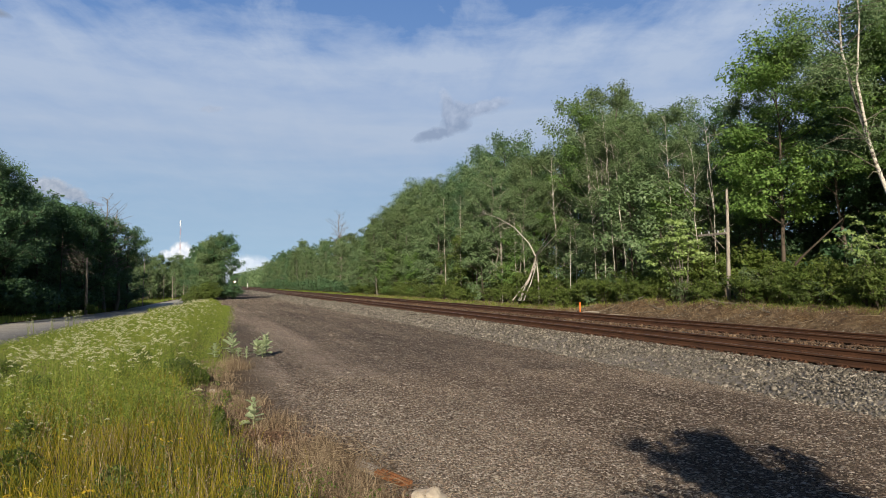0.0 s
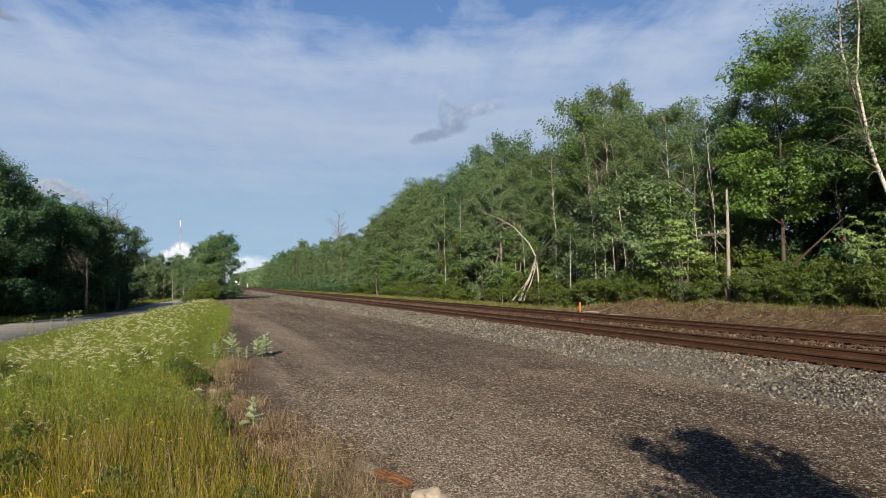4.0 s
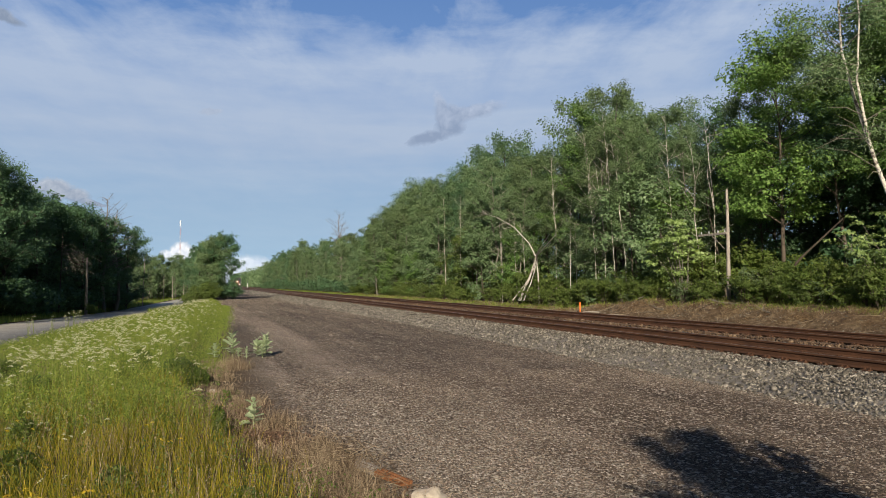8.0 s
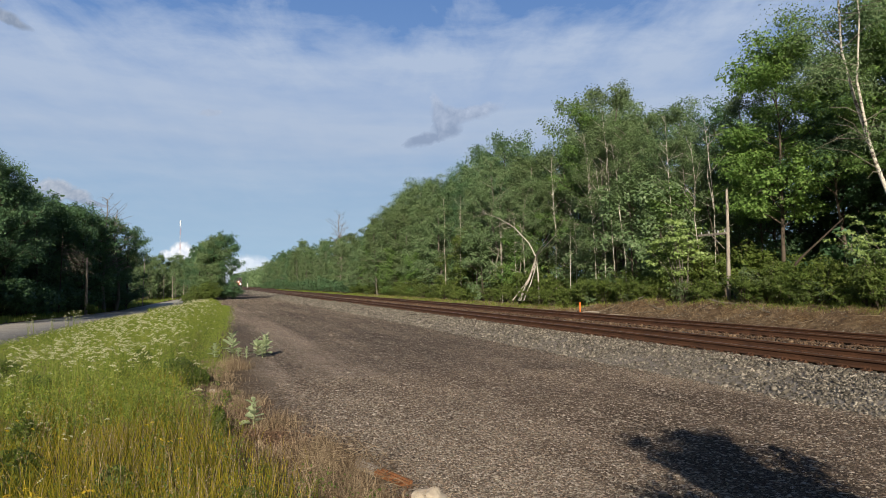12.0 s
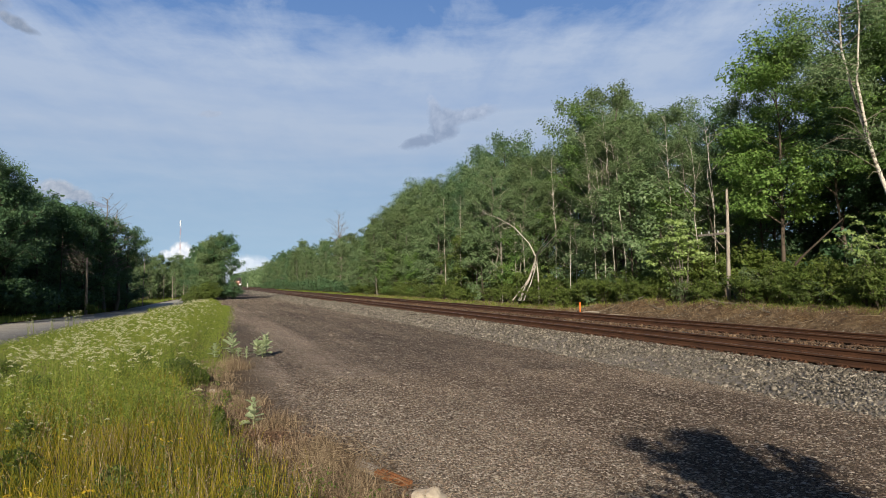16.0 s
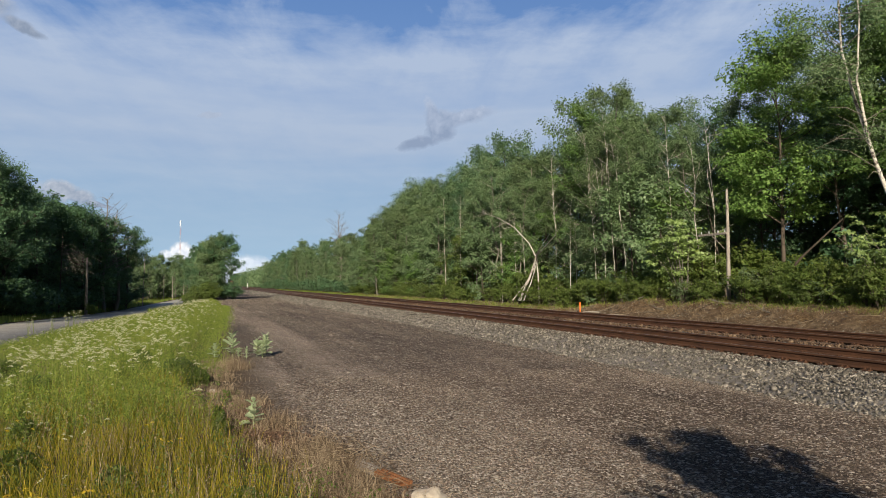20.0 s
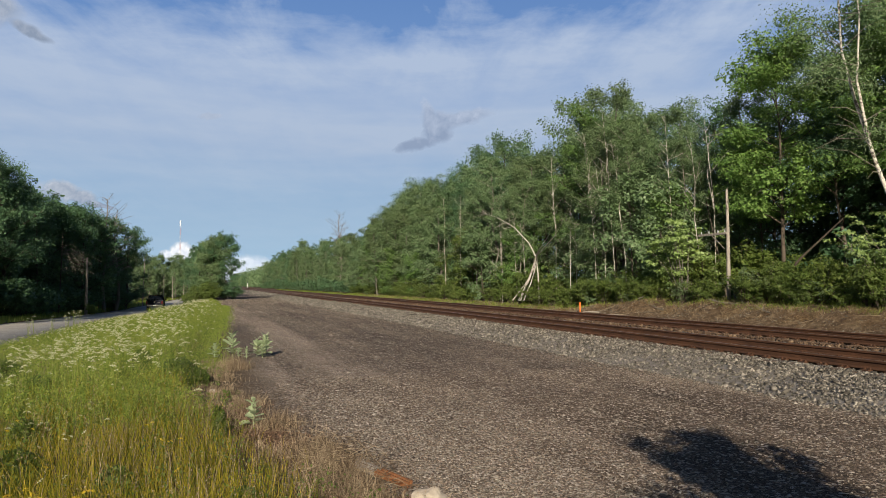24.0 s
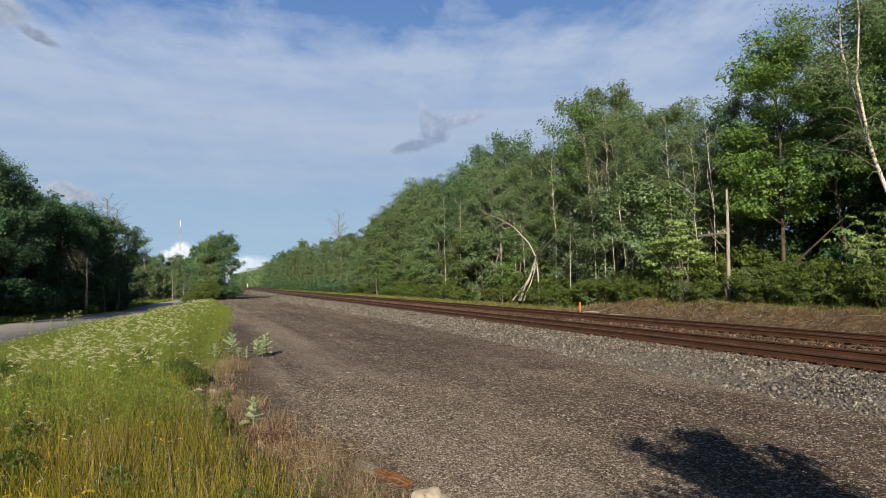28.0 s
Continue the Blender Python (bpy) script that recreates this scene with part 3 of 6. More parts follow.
def grow(seed, height, bare, spread, limbs, lean=0.03, trunk_r=0.16, top_open=0.6, twist=0.25):
    """Skeleton of a tree: trunk line, limb lines and the points at which foliage sits."""
    r = np.random.default_rng(seed)
    n = 9
    zs = np.linspace(0, height * 0.94, n)
    off = np.cumsum(r.normal(0, height * lean * 0.35, (n, 2)), axis=0) + np.outer(zs / height, r.normal(0, height * lean, 2))
    off -= off[0]
    trunk = [((off[i, 0], off[i, 1], zs[i] - (0.3 if i == 0 else 0)), trunk_r * (1.25 if i == 0 else 1) * (1 - 0.86 * zs[i] / height)) for i in range(n)]
    lines, tips = [], []
    for k in range(limbs):
        t = bare + (0.97 - bare) * (k + r.random()) / limbs
        z0 = t * height
        base = np.array([np.interp(z0, zs, off[:, 0]), np.interp(z0, zs, off[:, 1]), min(z0, zs[-1])])
        prof = math.sin(math.pi * min(1, ((t - bare) / (1 - bare)) * 0.85 + 0.15)) ** top_open
        length = spread * (0.35 + 0.75 * prof) * r.uniform(0.65, 1.2)
        az = k * 2.4 + r.normal(0, 0.5)
        rise = r.uniform(0.15, 0.8) + 0.5 * t
        d = np.array([math.cos(az), math.sin(az), rise])
        d /= np.linalg.norm(d)
        pts = [base]
        for s in range(4):
            d = d + r.normal(0, twist * 0.4, 3) + np.array([0, 0, -0.04])
            d /= np.linalg.norm(d)
            pts.append(pts[-1] + d * length / 4)
        r0 = max(0.018, trunk_r * (1 - 0.86 * t) * 0.55)
        lines.append([(p, r0 * (1 - 0.8 * i / 4)) for i, p in enumerate(pts)])
        tips += [(pts[4], 1.0), (pts[3], 0.95), (pts[2], 0.7)]
        for s in (2, 3):
            e = d + r.normal(0, 0.8, 3)
            e /= np.linalg.norm(e)
            q = pts[s] + e * length * 0.4
            lines.append([(pts[s], r0 * 0.5), ((pts[s] + q) / 2 + r.normal(0, 0.04, 3), r0 * 0.35), (q, r0 * 0.12)])
            tips.append((q, 0.85))
    tips.append((np.array([off[-1, 0], off[-1, 1], zs[-1] + 0.2]), 0.8))
    return trunk, lines, tips


def foliage(tips, leaves, size, clump, up=0.4, flat=0.75, droop=0.0, tuft=16, tuft_r=0.24):
    """Leaves in tufts, the tufts in clumps round the ends of the branches."""
    w = np.array([t[1] for t in tips])
    m = max(1, leaves // tuft)
    pick = rng.choice(len(tips), m, p=w / w.sum())
    d = rng.normal(0, 1, (m, 3))
    d /= np.linalg.norm(d, axis=1)[:, None]
    squash = np.array([1, 1, flat])
    mid = np.array([t[0] for t in tips])[pick] + d * (clump * w[pick] * rng.random(m) ** 0.45)[:, None] * squash
    off = rng.normal(0, 1, (m * tuft, 3)) * squash
    c = np.repeat(mid, tuft, 0) + off * tuft_r * clump
    out = np.repeat(d, tuft, 0) * 0.6 + off * 0.4 + np.array([0, 0, 0.3])
    return leaf_tris(c, size, up, droop, out)


def make_tree(name, seed, height, bare, spread, limbs, leaves, size, clump, bark, leaf, label, category="tree", trunk_r=0.16, lean=0.03, up=0.4, droop=0.0, top_open=0.6, group="", flat=0.75, tuft=16, tuft_r=0.24):
    """A tree at the origin: trunk, limbs and crown; copies are set out later."""
    trunk, lines, tips = grow(seed, height, bare, spread, limbs, lean, trunk_r, top_open)
    ob = empty(name, pose(0, 0, 0), label, category, group)
    part("trunk", mesh_np("trunk", *tubes([trunk], 8), bark, True), None, ob)
    part("branchwork", mesh_np("branchwork", *tubes(lines, 4), bark, True), None, ob)
    if leaves:
        part("crown", mesh_np("crown", *foliage(tips, leaves, size, clump, up, flat, droop, tuft, tuft_r), leaf), None, ob)
    return ob


def make_shrub(name, seed, height, spread, stems, leaves, size, leaf, label, bark=None, clump=0.4, droop=0.0, flat=0.8, tuft=16, tuft_r=0.24):
    r = np.random.default_rng(seed)
    lines, tips = [], []
    for k in range(stems):
        az = k * 2.4 + r.normal(0, 0.4)
        reach = spread * r.uniform(0.25, 1.0)
        top = height * r.uniform(0.55, 1.0) * (1 - 0.35 * (reach / spread) ** 2)
        p0 = np.array([math.cos(az) * 0.12 * spread, math.sin(az) * 0.12 * spread, -0.1])
        p1 = np.array([math.cos(az) * reach, math.sin(az) * reach, top])
        mid = (p0 + p1) / 2 + np.array([0, 0, 0.12 * height]) + r.normal(0, 0.05 * height, 3)
        lines.append([(p0, 0.022), (mid, 0.014), (p1, 0.005)])
        tips += [(p1, 1.0), ((p1 + mid) / 2, 0.9), (mid, 0.8), ((mid * 0.6 + p0 * 0.4), 0.5)]
    ob = empty(name, pose(0, 0, 0), label, "shrub")
    for line in lines if name == "ash_sapling" else ():
        part("stem", mesh_np("stem", *tubes([line], 4), bark, True), None, ob)
    if name != "ash_sapling":
        part("stem", mesh_np("stem", *tubes(lines, 4), bark or BARK_DARK, True), None, ob)
    part("foliage", mesh_np("foliage", *foliage(tips, leaves, size, clump, 0.4, flat, droop, tuft, tuft_r), leaf), None, ob)
    return ob


SWAY = []


def put(proto, x, y, scale=1.0, turn=0.0, lean=(0, 0), tall=1.0, sink=0.05):
    m = Matrix.Translation((x, y, float(land(x, y)) - sink)) @ Euler((radians(lean[0]), radians(lean[1]), radians(turn))).to_matrix().to_4x4() @ Matrix.Diagonal((scale, scale, scale * tall, 1))
    ob = copy_thing(proto, m)
    if (x < 31 and 22 < y < 62 or x < -9 and y < 90) and len(SWAY) < 40:
        SWAY.extend(c for c in ob.children if c.name.startswith("crown"))
    return ob


def drop_proto(ob):
    for o in (*ob.children_recursive, ob):
        bpy.data.objects.remove(o)


def build_forest():
    """The wood beyond the line and the wood along the road."""
    r = random.Random(11)
    aspen = [make_tree("aspen_tree", 20 + i, 15.0, 0.22, 2.6, 26, 24000, 0.105, 0.70, BARK_GREY, leaf, "tall grey-green aspen at the edge of the wood") for i, leaf in enumerate((LEAF_ASPEN, LEAF_ASPEN, LEAF_OLIVE))]
    birch = [make_tree("birch_tree", 30 + i, 14.5, 0.34, 2.3, 24, 15000, 0.10, 0.62, BARK_GREY, LEAF_ASPEN, "white-barked birch with a thin open crown", trunk_r=0.085, lean=0.05) for i in range(3)]
    maple = [make_tree("maple_tree", 40 + i, 15.0, 0.16, 3.4, 28, 24000, 0.12, 0.85, BARK_DARK, LEAF_MAPLE, "dense green maple in the wood", trunk_r=0.2, flat=0.55) for i in range(2)]
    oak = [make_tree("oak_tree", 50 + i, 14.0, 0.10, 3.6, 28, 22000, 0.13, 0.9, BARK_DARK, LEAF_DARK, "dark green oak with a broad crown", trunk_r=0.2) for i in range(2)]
    hall = [make_tree("maple_tree", 48 + i, 15.0, 0.42, 3.2, 26, 22000, 0.12, 0.85, BARK_DARK, leaf, "tall green maple with a bare lower trunk", trunk_r=0.15, flat=0.55) for i, leaf in enumerate((LEAF_MAPLE, LEAF_DARK))]
    mida = [make_tree("aspen_tree", 24 + i, 15.0, 0.10, 2.9, 24, 11000, 0.18, 0.95, BARK_GREY, leaf, "grey-green aspen further along the line") for i, leaf in enumerate((LEAF_ASPEN, LEAF_ASPEN, LEAF_OLIVE, LEAF_DARK))]
    lowa = [make_tree("aspen_tree", 60 + i, 15.0, 0.03, 3.0, 24, 5200, 0.30, 1.1, BARK_GREY, leaf, "distant grey-green aspen along the line") for i, leaf in enumerate((LEAF_ASPEN, LEAF_OLIVE))]
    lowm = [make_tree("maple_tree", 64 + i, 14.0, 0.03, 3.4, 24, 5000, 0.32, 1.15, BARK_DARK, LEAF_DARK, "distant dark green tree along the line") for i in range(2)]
    shrub = [make_shrub("shrub", 70 + i, 2.2, 1.5, 18, 3600, 0.095, LEAF_SHRUB, "leafy green undergrowth shrub at the wood's edge", flat=0.5) for i in range(3)]
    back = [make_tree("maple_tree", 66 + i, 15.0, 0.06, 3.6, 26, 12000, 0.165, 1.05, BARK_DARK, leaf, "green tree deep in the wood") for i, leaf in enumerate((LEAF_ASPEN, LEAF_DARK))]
    # dark leaves put part of the roadside shade into the colour
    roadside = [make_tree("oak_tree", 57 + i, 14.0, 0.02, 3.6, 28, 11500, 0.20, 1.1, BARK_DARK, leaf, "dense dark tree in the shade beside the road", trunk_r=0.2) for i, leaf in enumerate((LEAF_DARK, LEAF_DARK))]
    dry_shrub = [make_shrub("shrub", 75, 2.0, 1.4, 20, 2200, 0.085, LEAF_OLIVE, "thin brownish shrub with bare stems at the wood's edge", flat=0.6)]
    # leaves chosen dark to paint in shade at the wood's foot
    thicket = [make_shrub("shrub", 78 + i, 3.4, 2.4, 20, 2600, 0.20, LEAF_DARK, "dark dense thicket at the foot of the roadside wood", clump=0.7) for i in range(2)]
    # heights along the wood's edge, by the place along the line
    def tall_at(y):
        return float(np.interp(y, [10, 25, 28, 31, 35, 38, 44, 49, 53, 58, 64, 70, 90, 101, 120, 132, 150, 163, 200, 233, 260, 313], [1.15, 1.0, 0.82, 0.72, 0.80, 0.95, 1.10, 1.08, 0.90, 0.97, 1.12, 1.06, 1.04, 1.07, 1.0, 0.97, 0.85, 0.75, 0.82, 0.93, 0.88, 0.95]))
    y = 8.0
    while y < 118:
        for row, x0 in enumerate((25.6, 29.2, 33.5, 39.0)):
            if row == 3 and r.random() < 0.35 or row < 2 and y < 20 or row == 0 and y < 36:
                continue
            kind = r.random()
            if y < 40:
                pool = maple + maple + oak if kind < 0.5 else aspen if kind < 0.75 else birch
            else:
                pool = aspen if kind < 0.55 else birch if kind < 0.72 else maple if kind < 0.88 else oak
            if row == 0 and 45 < y < 57:
                continue
            if row == 0 and kind > 0.62:
                pool = birch
            if row > 1:
                # near the yard only dark leaves, painting in the wood's inner shade
                pool = back if y > 44 else back[1:]
            elif y > 74 and row < 2:
                pool = mida
            elif y < 36:
                pool = hall
            s = tall_at(y * 27.5 / x0) * r.uniform(0.80, 1.07) * (0.76, 0.96, 1.06, 1.14)[row]
            # trees out of view, kept lower so the sun reaches the wood's edge
            if y < x0 * 0.78:
                s *= 0.85
            put(r.choice(pool), x0 + r.uniform(-1.3, 1.3), y + r.uniform(-1.3, 1.3), s, r.uniform(0, 360), (r.uniform(-3, 3), r.uniform(-4, 2)))
        y += 3.5
    y = 118.0
    while y < 340:
        for row, x0 in enumerate((25.0, 29.0, 34.0)):
            pool = lowa if r.random() < 0.8 else lowm
            put(r.choice(pool), x0 + r.uniform(-1.5, 1.5), y + r.uniform(-2, 2), tall_at(y) * r.uniform(0.55, 1.14) * (0.74, 0.95, 1.03)[row], r.uniform(0, 360))
        y += 4.6 + (y - 118) * 0.012
    y = 14.0
    while y < 130:
        for x0 in (24.0, 25.6, 27.6):
            if x0 < 27 and abs(y - 29.6) < 1.0:
                continue
            put(r.choice(shrub), x0 + r.uniform(-0.7, 0.7), y + r.uniform(-0.8, 0.8), r.uniform(0.6, 1.25) * (0.75 if x0 < 24.5 else 1.2), r.uniform(0, 360))
        y += 1.75 + 0.012 * y
    sapling = [make_tree("sapling", 80 + i, 6.5, 0.05, 1.9, 20, 5800, 0.145, 0.7, BARK_DARK, leaf, "young leafy sapling in front of the wood", trunk_r=0.06) for i, leaf in enumerate((LEAF_ASPEN, LEAF_SHRUB, LEAF_MAPLE))]
    y = 20.0
    while y < 125:
        if r.random() < (0.0 if y < 35 else 0.3 if y < 46 else 0.0 if 43 < y < 59 else 0.85):
            put(r.choice(sapling), 24.9 + r.uniform(-0.5, 1.2), y + r.uniform(-0.8, 0.8), r.uniform(0.65, 1.2), r.uniform(0, 360))
        y += 2.6
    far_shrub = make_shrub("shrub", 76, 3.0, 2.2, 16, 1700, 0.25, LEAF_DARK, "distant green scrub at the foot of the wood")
    y = 128.0
    while y < 330:
        put(far_shrub, 23.4 + r.uniform(-0.8, 0.8), y, r.uniform(0.6, 1.3), r.uniform(0, 360))
        y += 4.2
    # wood beyond the road; unseen trees, set further back, are added for shade
    for k in range(16):
        y = r.uniform(8, 52)
        x = float(np.interp(y, [8, 40, 56], [-29, -26, -22])) - r.uniform(0, 12)
        put(r.choice(lowm), x, y, r.uniform(0.42, 0.6), r.uniform(0, 360))
    # unseen trees placed so that road and wood's edge fall in shade
    for k, (x, y, t) in enumerate(((-18.6, 43, 0.62), (-17.6, 48, 0.74), (-18.8, 53, 0.86), (-18.0, 58, 0.92), (-22.5, 46, 0.85), (-23, 51, 0.95), (-23.5, 56, 0.72), (-25.8, 61, 1.05), (-24.5, 66, 1.05), (-28, 50, 1.0), (-29, 57, 1.0), (-29, 64, 1.0))):
        put(lowm[k % 2], x, y, t, r.uniform(0, 360))
    y = 72.0
    while y < 137:
        for row, o in enumerate((-6.8 if y > 85 else -8.0, -11.0, -14.5, -19, -24)):
            if row == 0 and y < 83 or row > 2 and y > 118:
                continue
            pool = roadside if row < 2 else lowm
            s = (0.72, 0.86, 0.98, 1.0, 1.0)[row] * r.uniform(0.85, 1.1) * float(np.interp(y, [72, 88, 93, 100, 118, 124, 136], [1.10, 1.10, 1.02, 1.04, 1.04, 0.9, 0.8]))
            put(r.choice(pool), float(road_x(y)) + o + r.uniform(-1, 1), y + r.uniform(-1.2, 1.2), s, r.uniform(0, 360))
        for o in (-6.4, -8.6, -12.0):
            put(r.choice(thicket), float(road_x(y)) + o + r.uniform(-0.5, 0.5), y + r.uniform(-0.8, 0.8), r.uniform(0.8, 1.15), r.uniform(0, 360))
        y += 3.4
    put(oak[0], 29.6, 33.2, 0.66, 30)
    for k, (x, y, t) in enumerate(((30.4, 26.6, 1.04), (31.6, 25.4, 1.04), (29.0, 22.6, 0.72), (28.8, 27.2, 0.72))):
        put(hall[1 if k != 2 else 0], x, y, t, k * 83)
    for k in range(22):
        yy = 20.5 + 1.15 * k + r.uniform(-0.4, 0.4)
        if abs(yy - 29.5) > 0.9:
            put((shrub + dry_shrub)[k % 4], 23.9 + r.uniform(-0.35, 0.5), yy, r.uniform(0.32, 0.95), k * 53)
    for k in range(9):
        put(lowm[k % 2], 35.0 + 3.5 * (k % 2) + r.uniform(-1, 1), 18.0 + 1.6 * k, r.uniform(0.48, 0.6), k * 61)
    for k, (x, y, s) in enumerate(((25.2, 36.6, 1.0), (25.0, 39.6, 1.1), (25.3, 42.4, 1.15), (25.9, 45.2, 0.8), (26.2, 47.8, 0.85))):
        put(sapling[0], x, y, s, k * 71)
    for k, (x, y, s) in enumerate(((27.2, 37.6, 0.76), (27.5, 41.2, 0.82), (27.2, 44.6, 0.84))):
        put(aspen[k], x, y, s, k * 93)
    put(shrub[1], 27.4, 30.6, 1.1, 80)
    for k, (x, y) in enumerate(((32.4, 26.8), (33.4, 29.4), (32.8, 31.6), (34.2, 24.8), (36.0, 28.0), (33.0, 22.6))):
        put(lowm[k % 2], x, y, 0.56, k * 47)
    for k in range(16):
        put(thicket[k % 2], 30.5 + 3.0 * (k % 3) + r.uniform(-0.8, 0.8), 19.0 + 1.5 * k, r.uniform(0.9, 1.3), k * 61)
    put(shrub[2], 28.6, 31.8, 1.1, 10)
    for k, (x, y, t) in enumerate(((-17.7, 75.5, 1.03), (-20.0, 73.0, 1.03), (-21.5, 77, 1.05))):
        put(oak[k % 2], x, y, t, k * 77)
    # lighter scrub where the road bends away
    for k in range(34):
        y = r.uniform(160, 198)
        put(r.choice(lowa), -13.5 - 24 * r.random() - 0.06 * (y - 160), y, r.uniform(0.45, 0.72), r.uniform(0, 360))
    for k in range(20):
        put(r.choice(lowa), -16 + 13.5 * (k + r.random()) / 20, r.uniform(205, 228), r.uniform(0.45, 0.7), r.uniform(0, 360))
    for k in range(28):
        put(r.choice(lowa), -31 + 29.5 * (k + r.random()) / 28, r.uniform(230, 262), r.uniform(0.70, 0.92), r.uniform(0, 360))
    put(lowm[0], 21.2, 445, 0.55, 20)
    # the wood's end towards the bend
    for k, (x, y, s) in enumerate(((-13.6, 92, 0.84), (-12.6, 99, 0.82), (-11.3, 106, 0.82), (-10.6, 111, 0.80), (-15.5, 97, 0.85), (-14.0, 108, 0.82))):
        put(roadside[k % 2], x, y, s, k * 67)
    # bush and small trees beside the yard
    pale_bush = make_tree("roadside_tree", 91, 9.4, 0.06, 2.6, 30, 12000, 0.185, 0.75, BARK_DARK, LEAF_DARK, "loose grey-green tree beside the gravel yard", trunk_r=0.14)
    bush = make_tree("roadside_tree", 90, 9.4, 0.06, 2.5, 36, 20000, 0.185, 0.85, BARK_DARK, LEAF_ASPEN, "round dark green tree beside the gravel yard", trunk_r=0.18)
    put(bush, 0.3, 101, 0.83, 40, (0, 6))
    put(pale_bush, -0.9, 104, 0.74, 160)
    put(pale_bush, 2.6, 102.5, 0.84, 250, (0, 9))
    put(bush, 0.4, 122, 0.85, 260)
    for k, (x, y) in enumerate(((3.3, 102.4), (2.3, 101.2), (1.3, 100.8))):
        put(thicket[k % 2], x, y, 0.72, k * 70)
    put(shrub[0], -11.2, 83.6, 0.6, 50)
    for k, (x, y, s) in enumerate(((-0.9, 96, 1.15), (-1.9, 95, 0.8), (0.3, 95.5, 1.0), (-0.3, 98, 1.3), (0.9, 98.5, 1.0), (-1.6, 99, 1.1), (-2.3, 97, 0.7))):
        put(shrub[k % 3], x, y, s, k * 77)
    for p in dry_shrub + hall + mida + thicket + aspen + birch + maple + oak + lowa + lowm + shrub + sapling + back + roadside + [far_shrub] + [bush, pale_bush]:
        drop_proto(p)


def build_far_woods():
    """Distant woods closing the horizon on both sides: leaf clumps, one object of stuff each."""
    for name, xs, ys, h in (("far_woods", (26, 60), (340, 900), 13), ("far_woods", (-140, -4), (262, 900), 9), ("far_woods", (-700, -140), (150, 1200), 11), ("far_woods", (60, 700), (60, 1200), 12)):
        n = 40000
        y = ys[0] + (ys[1] - ys[0]) * rng.random(n) ** 1.5
        x = rng.uniform(xs[0], xs[1], n)
        top = h * (0.75 + 0.3 * wave(x, y, 9.0, 0.3))
        z = land(x, y) + top * rng.random(n) ** 0.7
        v, f = leaf_tris(np.stack([x, y, z], -1), 0.45 + 0.0011 * y, 0.3)
        tagged(new(name, mesh_np(name, v, f, LEAF_ASPEN)), "hazy distant woods on the horizon", "woods", kind="stuff")


# ---- grass and flowers ----
def blades(x, y, height, width, bend=0.35, z=None):
    """Grass blades: a quad and a tip each, bent to one side."""
    n = len(x)
    z = land(x, y) - 0.02 if z is None else z
    a = rng.uniform(0, 2 * np.pi, n)
    dirx, diry = np.cos(a), np.sin(a)
    b = rng.uniform(0, 2 * np.pi, n)
    lean = bend * height * rng.uniform(0.1, 1.0, n)
    base = np.stack([x, y, z], -1)
    side = np.stack([dirx, diry, np.zeros(n)], -1) * (width * 0.5)[:, None]
    out = np.stack([np.cos(b) * lean, np.sin(b) * lean, np.zeros(n)], -1)
    mid = base + out * 0.35 + np.stack([np.zeros(n), np.zeros(n), height * 0.55], -1)
    tip = base + out + np.stack([np.zeros(n), np.zeros(n), height], -1)
    v = np.stack([base - side, base + side, mid + side * 0.8, mid - side * 0.8, tip], 1).reshape(-1, 3)
    k = (np.arange(n) * 5)[:, None]
    return v, [k + np.array([0, 1, 2, 3]), k + np.array([3, 2, 4])]


def meadow_points(n, y0, y1, power, x_right=1.3, spread=0.62):
    y = y0 + (y1 - y0) * rng.random(n) ** power
    left = np.maximum(-0.42 * y - 2.2, road_x(y) + 3.3)
    x = left + (np.minimum(grass_edge(y) + x_right - 1.2, 1.4) + 0.26 * wave(y, y * 0, 1.1, 0.2) + rng.normal(0, 0.2, n) - left) * rng.random(n)
    return x, y


def leftwards(x):
    """Plants grow lower towards the road."""
    return 0.32 + 0.23 * smooth_step(-8.0, -5.5, x) + 0.45 * smooth_step(-5.0, -1.8, x)


def lower(y):
    """Plants stay lower far along the yard."""
    return 1.0 - 0.4 * smooth_step(50, 85, y)


def brow(x, y):
    """Plants grow lower towards the gravel."""
    return np.clip((grass_edge(y) + 0.35 - x) / 0.9, 0.22, 1)


